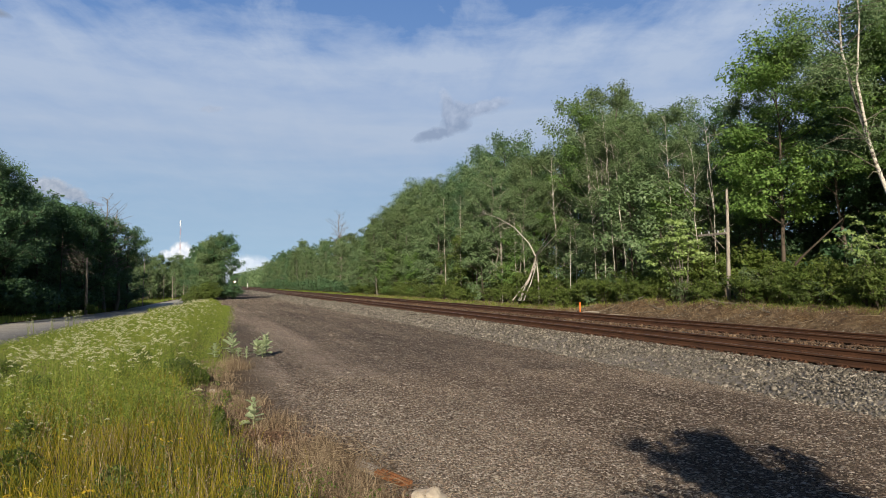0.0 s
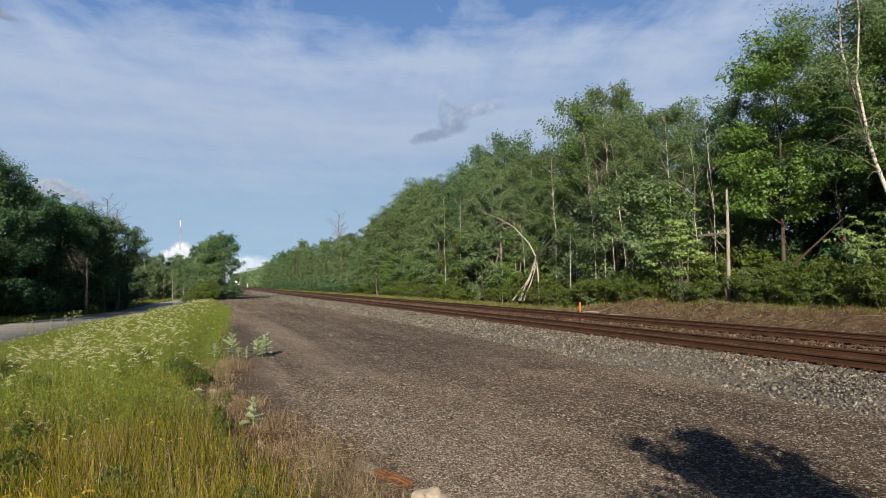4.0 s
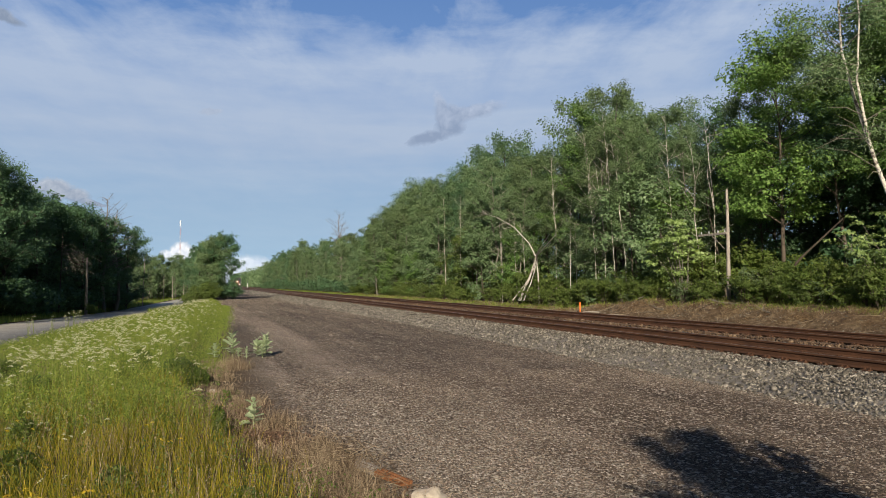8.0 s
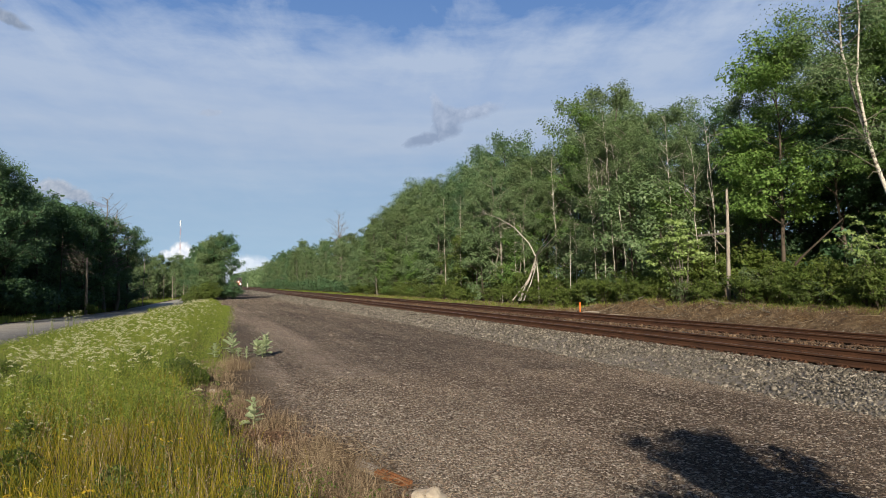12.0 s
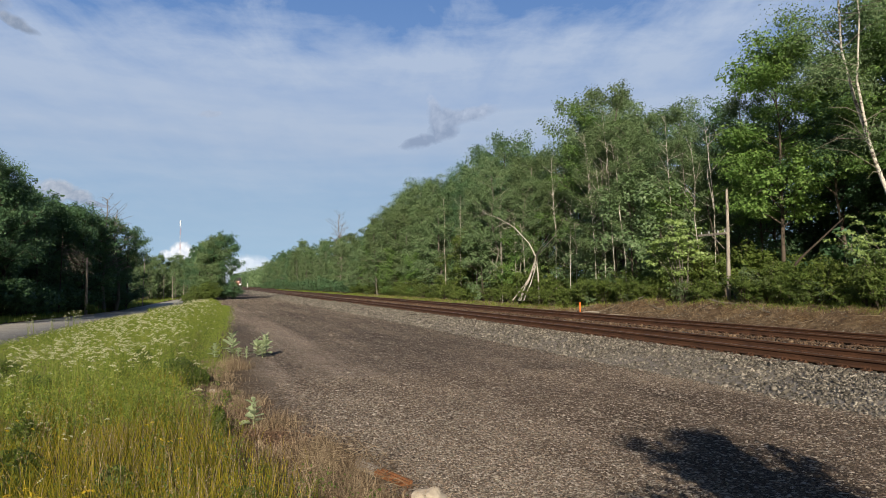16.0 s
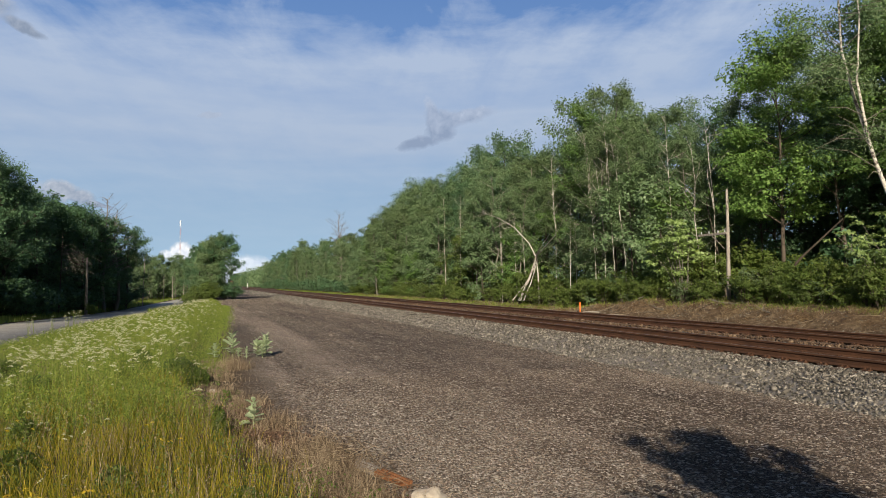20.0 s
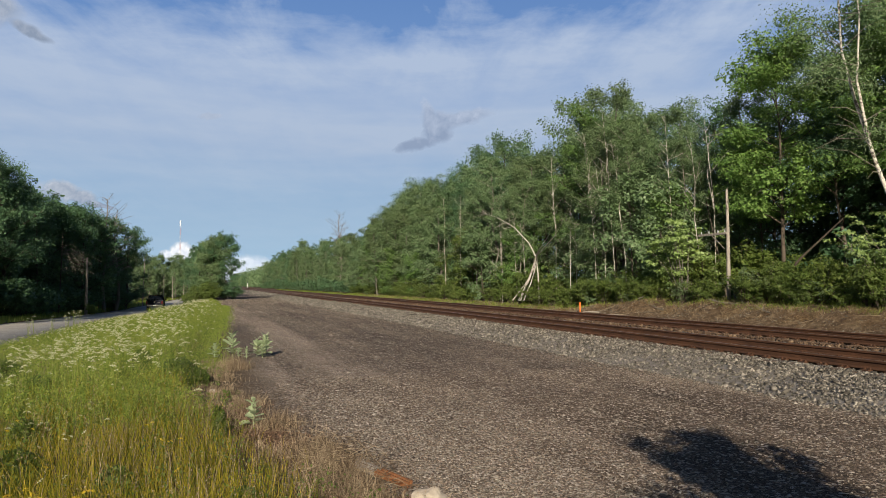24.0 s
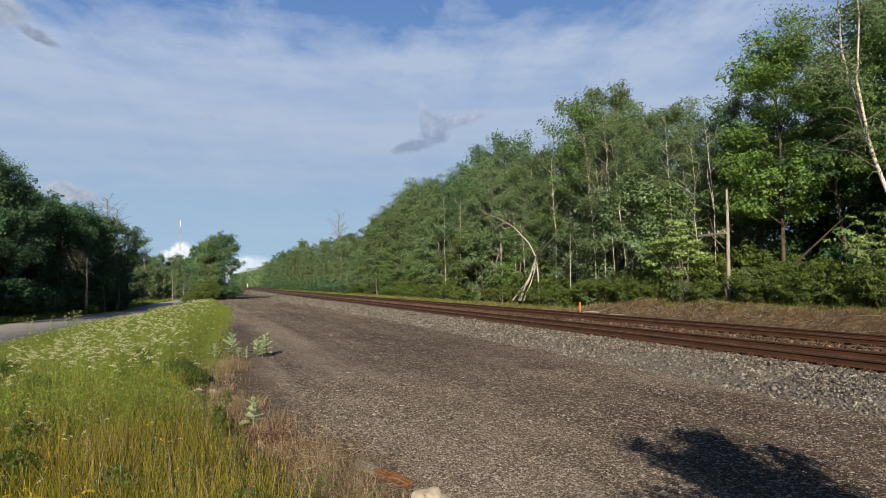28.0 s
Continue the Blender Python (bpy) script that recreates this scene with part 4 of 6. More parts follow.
def build_meadow():
    n = 92000
    x, y = meadow_points(n, 3.2, 15.5, 1.5)
    keep = rng.random(n) < np.clip((grass_edge(y) + 0.15 - x) / 0.7, 0.1, 1) * np.clip(0.62 + 0.75 * wave(x, y, 0.45, 3.3), 0.12, 1)
    x, y = x[keep], y[keep]
    h = rng.uniform(0.22, 0.52, len(x)) * (0.80 + 0.25 * wave(x, y, 0.8, 0.5) + 0.25 * wave(x, y, 0.3, 1.5)) * np.clip(1.25 - 0.45 * np.clip(x, 0, 2), 0.35, 1.2)
    v, f = blades(x, y, h, rng.uniform(0.003, 0.007, len(x)), 0.6)
    tagged(new("grass", mesh_np("grass", v, f, GRASS)), "yellow-green summer grass, knee high, at the yard's edge", "grass", kind="stuff")
    n = 70000
    x, y = meadow_points(n, 8.5, 100, 2.0, 1.2)
    keep = rng.random(n) < smooth_step(8.5, 15, y + 2.0 * wave(x, y, 2.0, 0.7))
    x, y = x[keep], y[keep]
    n = len(x)
    h = brow(x, y) * leftwards(x) * lower(y) * rng.uniform(0.28, 0.70, n) * (0.9 + 0.2 * wave(x, y, 1.5, 0.5)) * np.clip(1.1 - 0.25 * np.clip(x + 0.2, 0, 2), 0.4, 1.2)
    v, f = blades(x, y, h, rng.uniform(0.005, 0.010, n) + 0.00025 * y, 0.7)
    tagged(new("grass", mesh_np("grass", v, f, GREEN_GRASS)), "lush green meadow grass between yard and road", "grass", kind="stuff")
    # low turf running out into the gravel
    n = 15000
    y = 18 + 52 * rng.random(n) ** 1.3
    x = grass_edge(y) + 0.25 + 0.3 * rng.normal(0, 1, n)
    v, f = blades(x, y, rng.uniform(0.04, 0.17, n), rng.uniform(0.006, 0.011, n) + 0.0002 * y, 0.9)
    tagged(new("turf", mesh_np("turf", v, f, GREEN_GRASS)), "short green turf thinning out into the gravel", "grass", kind="stuff")
    # dead grass along the yard
    n = 40000
    y = 5.2 + 14 * rng.random(n) ** 1.1
    x = grass_edge(y) + 0.30 + 0.29 * rng.normal(0, 1, n) + 0.3 * wave(y, y * 0, 0.9, 1.7)
    keep = rng.random(n) < np.clip(0.05 + 0.95 * wave(x, y, 0.22, 4.0) * (0.6 + 0.6 * wave(x, y, 0.8, 1.0)), 0.03, 1)
    x, y = x[keep], y[keep]
    n = len(x)
    h = rng.uniform(0.03, 0.20, n) * (0.8 + 0.5 * wave(x, y, 0.5, 2.0))
    v, f = blades(x, y, h, rng.uniform(0.004, 0.008, n), 1.5)
    tagged(new("dead_grass", mesh_np("dead_grass", v, f, DRY_GRASS)), "dead tan grass matted along the gravel edge", "grass", kind="stuff")
    for cx, cy, rad, hh in ((0.62, 17.8, 0.38, 0.55), (0.30, 16.0, 0.28, 0.35), (0.70, 12.4, 0.3, 0.36), (0.95, 10.4, 0.32, 0.38), (1.15, 8.6, 0.35, 0.36), (1.2, 7.2, 0.3, 0.38), (0.35, 13.8, 0.25, 0.3), (-0.25, 11.6, 0.75, 0.34), (-1.0, 10.2, 0.5, 0.36), (-2.6, 11.5, 0.45, 0.4), (-4.2, 15.0, 0.5, 0.45), (1.22, 7.9, 0.22, 0.44), (1.30, 7.0, 0.22, 0.44), (1.36, 6.5, 0.2, 0.42)):
        n = int(7000 * rad * rad) + 420
        a, q = rng.uniform(0, 6.28, n), np.sqrt(rng.random(n)) * rad
        x, y = cx + np.cos(a) * q, cy + np.sin(a) * q
        x, y = x + rng.normal(0, 0.25 * rad, n), y + rng.normal(0, 0.25 * rad, n)
        v, f = blades(x, y, rng.uniform(0.15, 1.0, n) * hh * (1.15 - q / rad * 0.7), rng.uniform(0.003, 0.006, n), 0.8)
        tagged(new("dead_grass_tuft", mesh_np("dead_grass_tuft", v, f, DRY_GRASS)), "upright tuft of dead reddish-tan grass", "grass", "tufts", "stuff")
    # dry and green growth on the bank beyond the line
    for mat, n, x0, x1, hmax, lab in ((DRY_GRASS, 18000, 21.6, 24.8, 0.17, "dead grass and stalks on the bank"), (GREEN_GRASS, 13000, 22.9, 25.2, 0.38, "green weeds below the wood's edge")):
        y = 14 + (110 if mat is DRY_GRASS else 230) * rng.random(n) ** 1.7
        x = rng.uniform(x0, x1, n) + (0 if mat is DRY_GRASS else -1.6 * smooth_step(38, 50, y))
        v, f = blades(x, y, rng.uniform(0.3, 1.0, n) * hmax, rng.uniform(0.005, 0.013, n) + 0.0003 * y, 1.8)
        tagged(new("bank_grass", mesh_np("bank_grass", v, f, mat)), lab, "grass", kind="stuff")
    # reddish straw hanging over the brow of the bank
    n = 44000
    y = 14 + 40 * rng.random(n) ** 1.2
    x = 22.6 + 0.55 * rng.normal(0, 1, n) + 0.35 * wave(y, y * 0, 2.0, 0.6)
    keep = rng.random(n) < np.clip(0.35 + 0.9 * wave(x, y, 0.7, 2.0), 0.05, 1)
    x, y = x[keep], y[keep]
    v, f = blades(x, y, rng.uniform(0.04, 0.15, len(x)), rng.uniform(0.007, 0.014, len(x)), 3.0)
    tagged(new("bank_grass", mesh_np("bank_grass", v, f, BANK_STRAW)), "reddish-brown straw hanging over the bank", "grass", kind="stuff")
    # rank growth along the road's near edge
    n = 5000
    y = 80 + 32 * rng.random(n)
    x = road_x(y) + 3.3 + 1.5 * rng.random(n) ** 1.5
    v, f = blades(x, y, rng.uniform(0.35, 0.95, n) * (0.75 + 0.3 * wave(x, y, 1.5, 2.0)), rng.uniform(0.02, 0.045, n), 0.5)
    tagged(new("grass", mesh_np("grass", v, f, GREEN_GRASS)), "rank tall grass along the road's edge", "grass", kind="stuff")
    # verge beyond the road and clearing at the bend
    n = 15000
    y = 40 + 200 * rng.random(n)
    x = road_x(y) - 3.4 - rng.uniform(0, 4.5, n)
    x = np.where(y > 118, road_x(y) - 3.4 - rng.uniform(0, 9, n), x)
    v, f = blades(x, y, rng.uniform(0.2, 0.6, n), rng.uniform(0.03, 0.06, n), 0.6)
    tagged(new("grass", mesh_np("grass", v, f, GREEN_GRASS)), "rough grass on the far road verge", "grass", kind="stuff")


def umbel_parts(cx, cy, cz, rad, n_small):
    """White flower head: small round florets on a dome. Returns verts and triangles."""
    n = len(cx)
    i = np.arange(n_small)
    a = i * 2.4
    q = np.sqrt((i + 0.5) / n_small)
    tilt = rng.normal(0, 0.35, (n, 2)) + np.array([0.0, 0.2])
    ox, oy = np.cos(a)[None] * q[None] * rad[:, None], np.sin(a)[None] * q[None] * rad[:, None]
    oz = -0.45 * rad[:, None] * q[None] ** 2 + ox * tilt[:, :1] + oy * tilt[:, 1:]
    c = np.stack([cx[:, None] + ox, cy[:, None] + oy, cz[:, None] + oz], -1).reshape(-1, 3)
    s = np.repeat(rad * 0.95 / math.sqrt(n_small), n_small)[:, None] * rng.uniform(0.7, 1.2, (len(c), 1))
    e1, e2, top = np.array([[1.0, 0, 0.1]]), np.array([[0, 1.0, -0.1]]), np.array([[0, 0, 0.8]])
    v = np.stack([c - e1 * s, c - e2 * s, c + e1 * s, c + e2 * s, c + top * s, c - top * s * 0.5], 1).reshape(-1, 3)
    k = (np.arange(len(c)) * 6)[:, None]
    f = np.concatenate([k + np.array(t) for t in ((0, 1, 4), (1, 2, 4), (2, 3, 4), (3, 0, 4), (1, 0, 5), (2, 1, 5), (3, 2, 5), (0, 3, 5))])
    return v, f


def build_weeds():
    """Broad-leaved weeds, seed stalks and straw between the grass."""
    n = 620
    x, y = meadow_points(n, 4.5, 30, 1.5)
    h = rng.uniform(0.18, 0.5, n)
    m = 40
    cx, cy = np.repeat(x, m) + rng.normal(0, 0.09, n * m), np.repeat(y, m) + rng.normal(0, 0.09, n * m)
    cz = land(cx, cy) + np.repeat(h, m) * rng.random(n * m) ** 0.7
    v, f = leaf_quads(np.stack([cx, cy, cz], -1), 0.027, 0.5)
    tagged(new("weeds", mesh_np("weeds", v, f, LEAF_SHRUB)), "low broad-leaved weeds growing through the grass", "weeds", kind="stuff")
    # dark leafy clumps standing in the grass, partly painting in its shaded sides
    r = random.Random(17)
    spots = [(-0.55, 16.4, 0.42, 0.45), (-0.15, 15.4, 0.25, 0.32), (-1.85, 8.5, 0.36, 0.36), (-2.2, 8.0, 0.3, 0.36), (-0.8, 7.7, 0.2, 0.26), (0.35, 6.7, 0.14, 0.2), (-4.3, 19.0, 0.4, 0.5), (-2.9, 15.2, 0.3, 0.45), (-1.3, 17.6, 0.3, 0.6)]
    for k in range(9):
        yy = r.uniform(6, 15)
        spots.append((r.uniform(-0.28 * yy - 0.3, 0.2), yy, r.uniform(0.08, 0.2), r.uniform(0.2, 0.38)))
    for x, y, rad, h in spots:
        n = int(9000 * rad) + 300
        a, q = rng.uniform(0, 6.28, n), rng.random(n) ** 0.5 * rad
        cx, cy = x + np.cos(a) * q, y + np.sin(a) * q * 1.3
        v, f = leaf_quads(np.stack([cx, cy, land(cx, cy) + h * rng.random(n) ** 0.8 * (1.1 - 0.6 * (q / rad) ** 2)], -1), 0.038, 0.6)
        tagged(new("weed_clump", mesh_np("weed_clump", v, f, LEAF_WEED_SHADE)), "dark green leafy weed clump, partly standing in for shade in the grass", "weeds", "weed clumps", "stuff")
    n = 4500
    x, y = meadow_points(n, 4.2, 24, 1.5)
    h = rng.uniform(0.38, 0.66, n)
    v, f = blades(x, y, h, rng.uniform(0.0025, 0.004, n), 0.45)
    tagged(new("seed_stalks", mesh_np("seed_stalks", v, f, DRY_GRASS)), "ripe tan seed stalks standing above the grass", "grass", kind="stuff")
    tip = v.reshape(-1, 5, 3)[:, 4]
    m = 5
    c = np.repeat(tip, m, 0) + np.stack([np.zeros(n * m), np.zeros(n * m), -np.tile(np.arange(m), n) * 0.018], -1) + rng.normal(0, 0.006, (n * m, 3))
    v, f = leaf_tris(c, 0.011, 0.0)
    tagged(new("seed_heads", mesh_np("seed_heads", v, f, DRY_GRASS)), "feathery tan seed heads", "grass", kind="stuff")
    # feathery foliage of the wild carrots
    n = 95000
    x, y = meadow_points(n, 10.0, 90, 1.9)
    c = np.stack([x, y, land(x, y) + brow(x, y) * leftwards(x) * lower(y) * rng.uniform(0.12, 0.78, n)], -1)
    v, f = leaf_tris(c, 0.016 + 0.0007 * y, 0.2)
    tagged(new("wild_carrot_foliage", mesh_np("wild_carrot_foliage", v, f, GREEN_GRASS)), "feathery green foliage of wild carrot in the meadow", "foliage", kind="stuff")
    # straw lying about and weeds at the gravel edge
    n = 70
    y = 12 + 40 * rng.random(n) ** 1.5
    x = grass_edge(y) + rng.normal(0.3, 0.3, n)
    m = 16
    cx, cy = np.repeat(x, m) + rng.normal(0, 0.07, n * m), np.repeat(y, m) + rng.normal(0, 0.07, n * m)
    v, f = leaf_quads(np.stack([cx, cy, land(cx, cy) + rng.uniform(0.01, 0.12, n * m)], -1), 0.05, 0.6)
    tagged(new("weeds", mesh_np("weeds", v, f, LEAF_SHRUB)), "small green weeds at the gravel edge", "weeds", kind="stuff")


def build_flowers():
    # white umbels over the whole meadow
    n = 2700
    x, y = meadow_points(n, 13.5, 85, 1.5, 1.0)
    keep = rng.random(n) < np.where(x < -0.16 * y - 0.4, 0.28, 0.8)
    x, y = x[keep], y[keep]
    n = len(x)
    g = land(x, y)
    h = brow(x, y) * leftwards(x) * lower(y) * rng.uniform(0.5, 1.0, n) * np.clip(1.05 - 0.3 * np.clip(x + 0.5, 0, 2), 0.5, 1.1)
    rad = rng.uniform(0.02, 0.062, n) + 0.0003 * y
    v, f = umbel_parts(x, y, g + h, rad, 7)
    tagged(new("wild_carrot_flowers", mesh_np("wild_carrot_flowers", v, f, UMBEL)), "drift of white wild carrot flower heads in the meadow", "flowers", kind="stuff")
    v, f = blades(x, y, h, np.full(n, 0.008) + 0.0002 * y, 0.0)
    tagged(new("wild_carrot_stems", mesh_np("wild_carrot_stems", v, f, GREEN_GRASS)), "thin green stems of wild carrot", "flowers", kind="stuff")
    n = 260
    x, y = meadow_points(n, 5.5, 12.5, 1.0, 0.6)
    keep = x < -1.0
    x, y = x[keep], y[keep]
    v, f = umbel_parts(x, y, land(x, y) + rng.uniform(0.35, 0.6, len(x)), rng.uniform(0.012, 0.03, len(x)), 7)
    tagged(new("wild_carrot_flowers", mesh_np("wild_carrot_flowers", v, f, UMBEL)), "small scattered white flower heads in the near grass", "flowers", kind="stuff")
    # nearest tall plants, one by one
    r = random.Random(3)
    for k in range(46):
        yy = r.uniform(13, 26)
        xx = r.uniform(-0.36 * yy - 2.0, -0.4)
        hh = float(leftwards(xx)) * r.uniform(0.75, 1.08)
        if k > 37:
            yy = r.uniform(34, 44)
            xx = float(road_x(yy)) + r.uniform(3.5, 4.6)
            hh = r.uniform(0.8, 1.15)
        ob = empty("wild_carrot", pose(xx, yy, float(land(xx, yy)), 0, 0, r.uniform(0, 360)), "tall wild carrot plant with white flower heads", "flower", "wild carrots")
        heads = [(0, 0, hh)] + [(r.uniform(-0.16, 0.16), r.uniform(-0.16, 0.16), hh * r.uniform(0.72, 0.95)) for _ in range(3)]
        part("stem", mesh_np("stem", *tubes([[((0, 0, -0.02), 0.006), ((a * 0.15, b * 0.15, c * 0.5), 0.005), ((a, b, c), 0.003)] for a, b, c in heads], 4), GREEN_GRASS), None, ob)
        for a, b, c in heads:
            v, f = umbel_parts(np.array([a]), np.array([b]), np.array([c]), np.array([r.uniform(0.035, 0.065)]), 12)
            part("flower_head", mesh_np("flower_head", v, f, UMBEL), None, ob, "white flower head")
    # yellow flowers low down
    for k in range(7):
        gx, gy, hh = -1.32 + 0.085 * k + r.uniform(-0.03, 0.03), 5.70 + r.uniform(-0.12, 0.12), r.uniform(0.44, 0.56)
        ob = empty("goldenrod", pose(gx, gy, float(land(gx, gy)), 0, 0, r.uniform(0, 360)), "goldenrod with arching plumes of tiny yellow flowers", "flower", "goldenrods")
        part("stem", mesh_np("stem", *tubes([[((0, 0, -0.02), 0.004), ((0.01, 0, hh * 0.6), 0.003), ((0.02, 0.01, hh), 0.002)]], 5), GREEN_GRASS), None, ob)
        lf = np.stack([rng.normal(0, 0.02, 60), rng.normal(0, 0.02, 60), rng.uniform(0.08, 0.85, 60) * hh], -1)
        part("foliage", mesh_np("foliage", *leaf_quads(lf, 0.05, 0.2), LEAF_SHRUB), None, ob)
        for q in range(5):
            a, ln = r.uniform(0, 6.28), r.uniform(0.05, 0.11)
            t = np.linspace(0.1, 1, 26)
            base = hh * (0.80 + 0.05 * q)
            c = np.stack([np.cos(a) * ln * t, np.sin(a) * ln * t, base + 0.05 * t - 0.05 * t ** 2], -1) + rng.normal(0, 0.004, (26, 3))
            v, f = umbel_parts(c[:, 0], c[:, 1], c[:, 2], np.full(26, 0.007), 3)
            part("plume", mesh_np("plume", v, f, YELLOW), None, ob, "yellow flower plume")
    n = 24
    x, y = rng.uniform(-3, 0.2, n), rng.uniform(6, 10, n)
    v, f = umbel_parts(x, y, land(x, y) + rng.uniform(0.25, 0.5, n), rng.uniform(0.012, 0.026, n), 7)
    tagged(new("yellow_flowers", mesh_np("yellow_flowers", v, f, YELLOW)), "small yellow flowers among the grass", "flowers", kind="stuff")


def build_milkweed(x, y, height, turn, pairs=8):
    """Upright stalk with pairs of broad pale leaves."""
    r = random.Random(int(turn))
    ob = empty("milkweed", pose(x, y, float(land(x, y)), 0, 0, turn), "pale green broad-leaved milkweed plant beside the gravel", "plant", "milkweeds")
    part("stalk", mesh_np("stalk", *tubes([[((0, 0, -0.03), 0.010), ((0.01, 0, height * 0.5), 0.008), ((0.0, 0.015, height), 0.005)]], 6), MILKWEED), None, ob)
    for k in range(pairs):
        for s in (0, 180):
            z = height * (0.12 + 0.84 * k / (pairs - 1))
            ln = height * (0.50 - 0.035 * k) * r.uniform(0.75, 1.2)
            w = ln * 0.36
            rise = r.uniform(0.5, 0.9) + 0.10 * k
            v = []
            for i, (t, ww) in enumerate(((0, 0.08), (0.25, 0.85), (0.6, 1.0), (0.85, 0.6), (1.0, 0.04))):
                zz = z + ln * (rise * t - 0.5 * t * t)
                curl = w * (0.35 + 0.25 * math.sin(5 * t + k))
                v += [(ln * t, -w * ww, zz + curl), (ln * t, 0, zz), (ln * t, w * ww, zz + curl * 0.7)]
            f = [(i * 3 + j, i * 3 + j + 1, i * 3 + j + 4, i * 3 + j + 3) for i in range(4) for j in range(2)]
            part("leaf", mesh_np("leaf", np.array(v), np.array(f), MILKWEED, True), None, ob, "", pose(0, 0, 0, 0, 0, s + k * 87 + r.uniform(-15, 15)))


def build_yard_things():
    for x, y, h, t in ((0.64, 10.45, 0.36, 20), (0.70, 20.8, 0.58, 75), (1.34, 20.6, 0.46, 130), (1.05, 20.2, 0.26, 200), (0.24, 20.4, 0.40, 290), (1.56, 20.7, 0.54, 310), (1.46, 20.3, 0.30, 41), (0.86, 20.5, 0.24, 160)):
        build_milkweed(x, y, h, t)
    # rocks
    for name, x, y, s, seed in (("rock", 1.97, 6.48, 0.15, 1), ("rock", 0.14, 14.2, 0.06, 2), ("rock", 1.55, 6.4, 0.06, 4)):
        bm = bmesh.new()
        bmesh.ops.create_icosphere(bm, subdivisions=3, radius=s)
        for v in bm.verts:
            v.co += v.co.normalized() * s * 0.55 * noise.noise(v.co / s * 0.9 + Vector((seed * 7.0, 0, 0)))
            v.co.z *= 0.62
        tagged(part(name, bm, ROCK, None), "pale weathered fieldstone at the gravel edge", "rock", "loose rocks").matrix_basis = pose(x, y, s * 0.22)
    # rotten plank: a bleached splintered end, the rest orange-brown
    rot = plain_mat("rotten_wood", (0.13, 0.05, 0.02), (0.38, 0.16, 0.055), 7.0, 0.95, bump=0.8, stretch=(1, 4, 4))
    plank = empty("rotten_plank", pose(1.72, 7.26, 0.035, 2, 3, -66), "splintered orange-brown rotten plank lying in dead grass", "plank")
    for name, x0, x1, mat, lab in (("board", -0.10, 0.40, rot, ""), ("splintered_end", -0.50, -0.10, GREY_WOOD, "bleached grey splintered end")):
        bm = bmesh.new()
        for k in range(4):
            cut = 0.10 * noise.noise(Vector((k * 3.7, x0 * 9, 0.3)))
            box(bm, x0 + (cut if mat is GREY_WOOD else 0), x1 + (0 if mat is GREY_WOOD else cut), -0.06 + 0.03 * k, -0.032 + 0.03 * k, 0.004 * k % 0.01, 0.045 + 0.012 * (k % 2), 0.004)
        for v in bm.verts:
            v.co += Vector((0.0, 0.012, 0.012)) * noise.noise(v.co * 11)
        part(name, bm, mat, plank, lab)
    # dead leaves and bits of bark
    n = 9000
    y = 5.8 + 6.5 * rng.random(n)
    x = grass_edge(y) + 0.42 + 0.26 * rng.normal(0, 1, n)
    v, f = leaf_quads(np.stack([x, y, land(x, y) + 0.004 + 0.03 * rng.random(n)], -1), 0.030, 1.2)
    tagged(new("leaf_litter", mesh_np("leaf_litter", v, f, DEAD_LEAF)), "dead brown leaves and bark bits along the gravel", "litter", kind="stuff")
    # dry brush heap: twigs
    lines = []
    r = random.Random(9)
    for k in range(420):
        a = r.uniform(0, 6.28)
        ln = r.uniform(0.08, 0.34)
        yy = 7.9 + r.gauss(0, 0.75)
        c = (1.42 - 0.10 * (yy - 7.9) + r.gauss(0, 0.22), yy, r.uniform(0.02, 0.17))
        d = (math.cos(a) * ln / 2, math.sin(a) * ln / 2, r.uniform(-0.04, 0.13))
        lines.append([((c[0] - d[0], c[1] - d[1], c[2] - d[2]), 0.0035), ((c[0] + 0.04, c[1] - 0.03, c[2] + 0.02), 0.003), ((c[0] + d[0], c[1] + d[1], c[2] + d[2]), 0.0015)])
    tagged(new("dry_brush", mesh_np("dry_brush", *tubes(lines, 4), DRY_GRASS)), "heap of dry twigs and stalks at the gravel edge", "brush", kind="stuff")


def build_bank_debris():
    """Roots, straw and dead branches lying on the bank beyond the line."""
    r = random.Random(31)
    lines = []
    for k in range(190):
        x, y = r.uniform(20.6, 24.2), 16 + 26 * r.random()
        a, ln = r.gauss(1.9, 0.6), r.uniform(0.2, 1.1)
        p = [(x + math.cos(a) * ln * t, y + math.sin(a) * ln * t) for t in (-0.5, 0.0, 0.5)]
        z = [float(land(*q)) + 0.02 + r.uniform(0, 0.06) for q in p]
        lines.append([((*q, zz), rad) for q, zz, rad in zip(p, z, (0.007, 0.006, 0.003))])
    tagged(new("bank_debris", mesh_np("bank_debris", *tubes(lines, 4), DRY_GRASS)), "straw, roots and dead sticks strewn over the bank", "brush", kind="stuff")
    for k, (x, y, a, ln) in enumerate(((22.6, 33.5, 1.2, 2.4), (23.2, 29.0, 2.0, 1.8), (22.4, 25.4, 1.0, 1.6), (23.4, 36.0, 0.6, 1.5))):
        ob = empty("dead_branch", pose(x, y, float(land(x, y)) + 0.06, 0, 0, math.degrees(a)), "bleached dead branch lying on the bank", "branch", "dead branches")
        part("bough", mesh_np("bough", *tubes([bent([(-ln / 2, 0, 0), (0, 0.08, 0.06), (ln / 2, 0, 0.22)], 0.035, 0.01)], 6), BARK_GREY, True), None, ob)
        part("fork", mesh_np("fork", *tubes([bent([(0.1, 0.08, 0.06), (ln * 0.35, 0.4, 0.3)], 0.018, 0.006)], 5), BARK_GREY, True), None, ob)


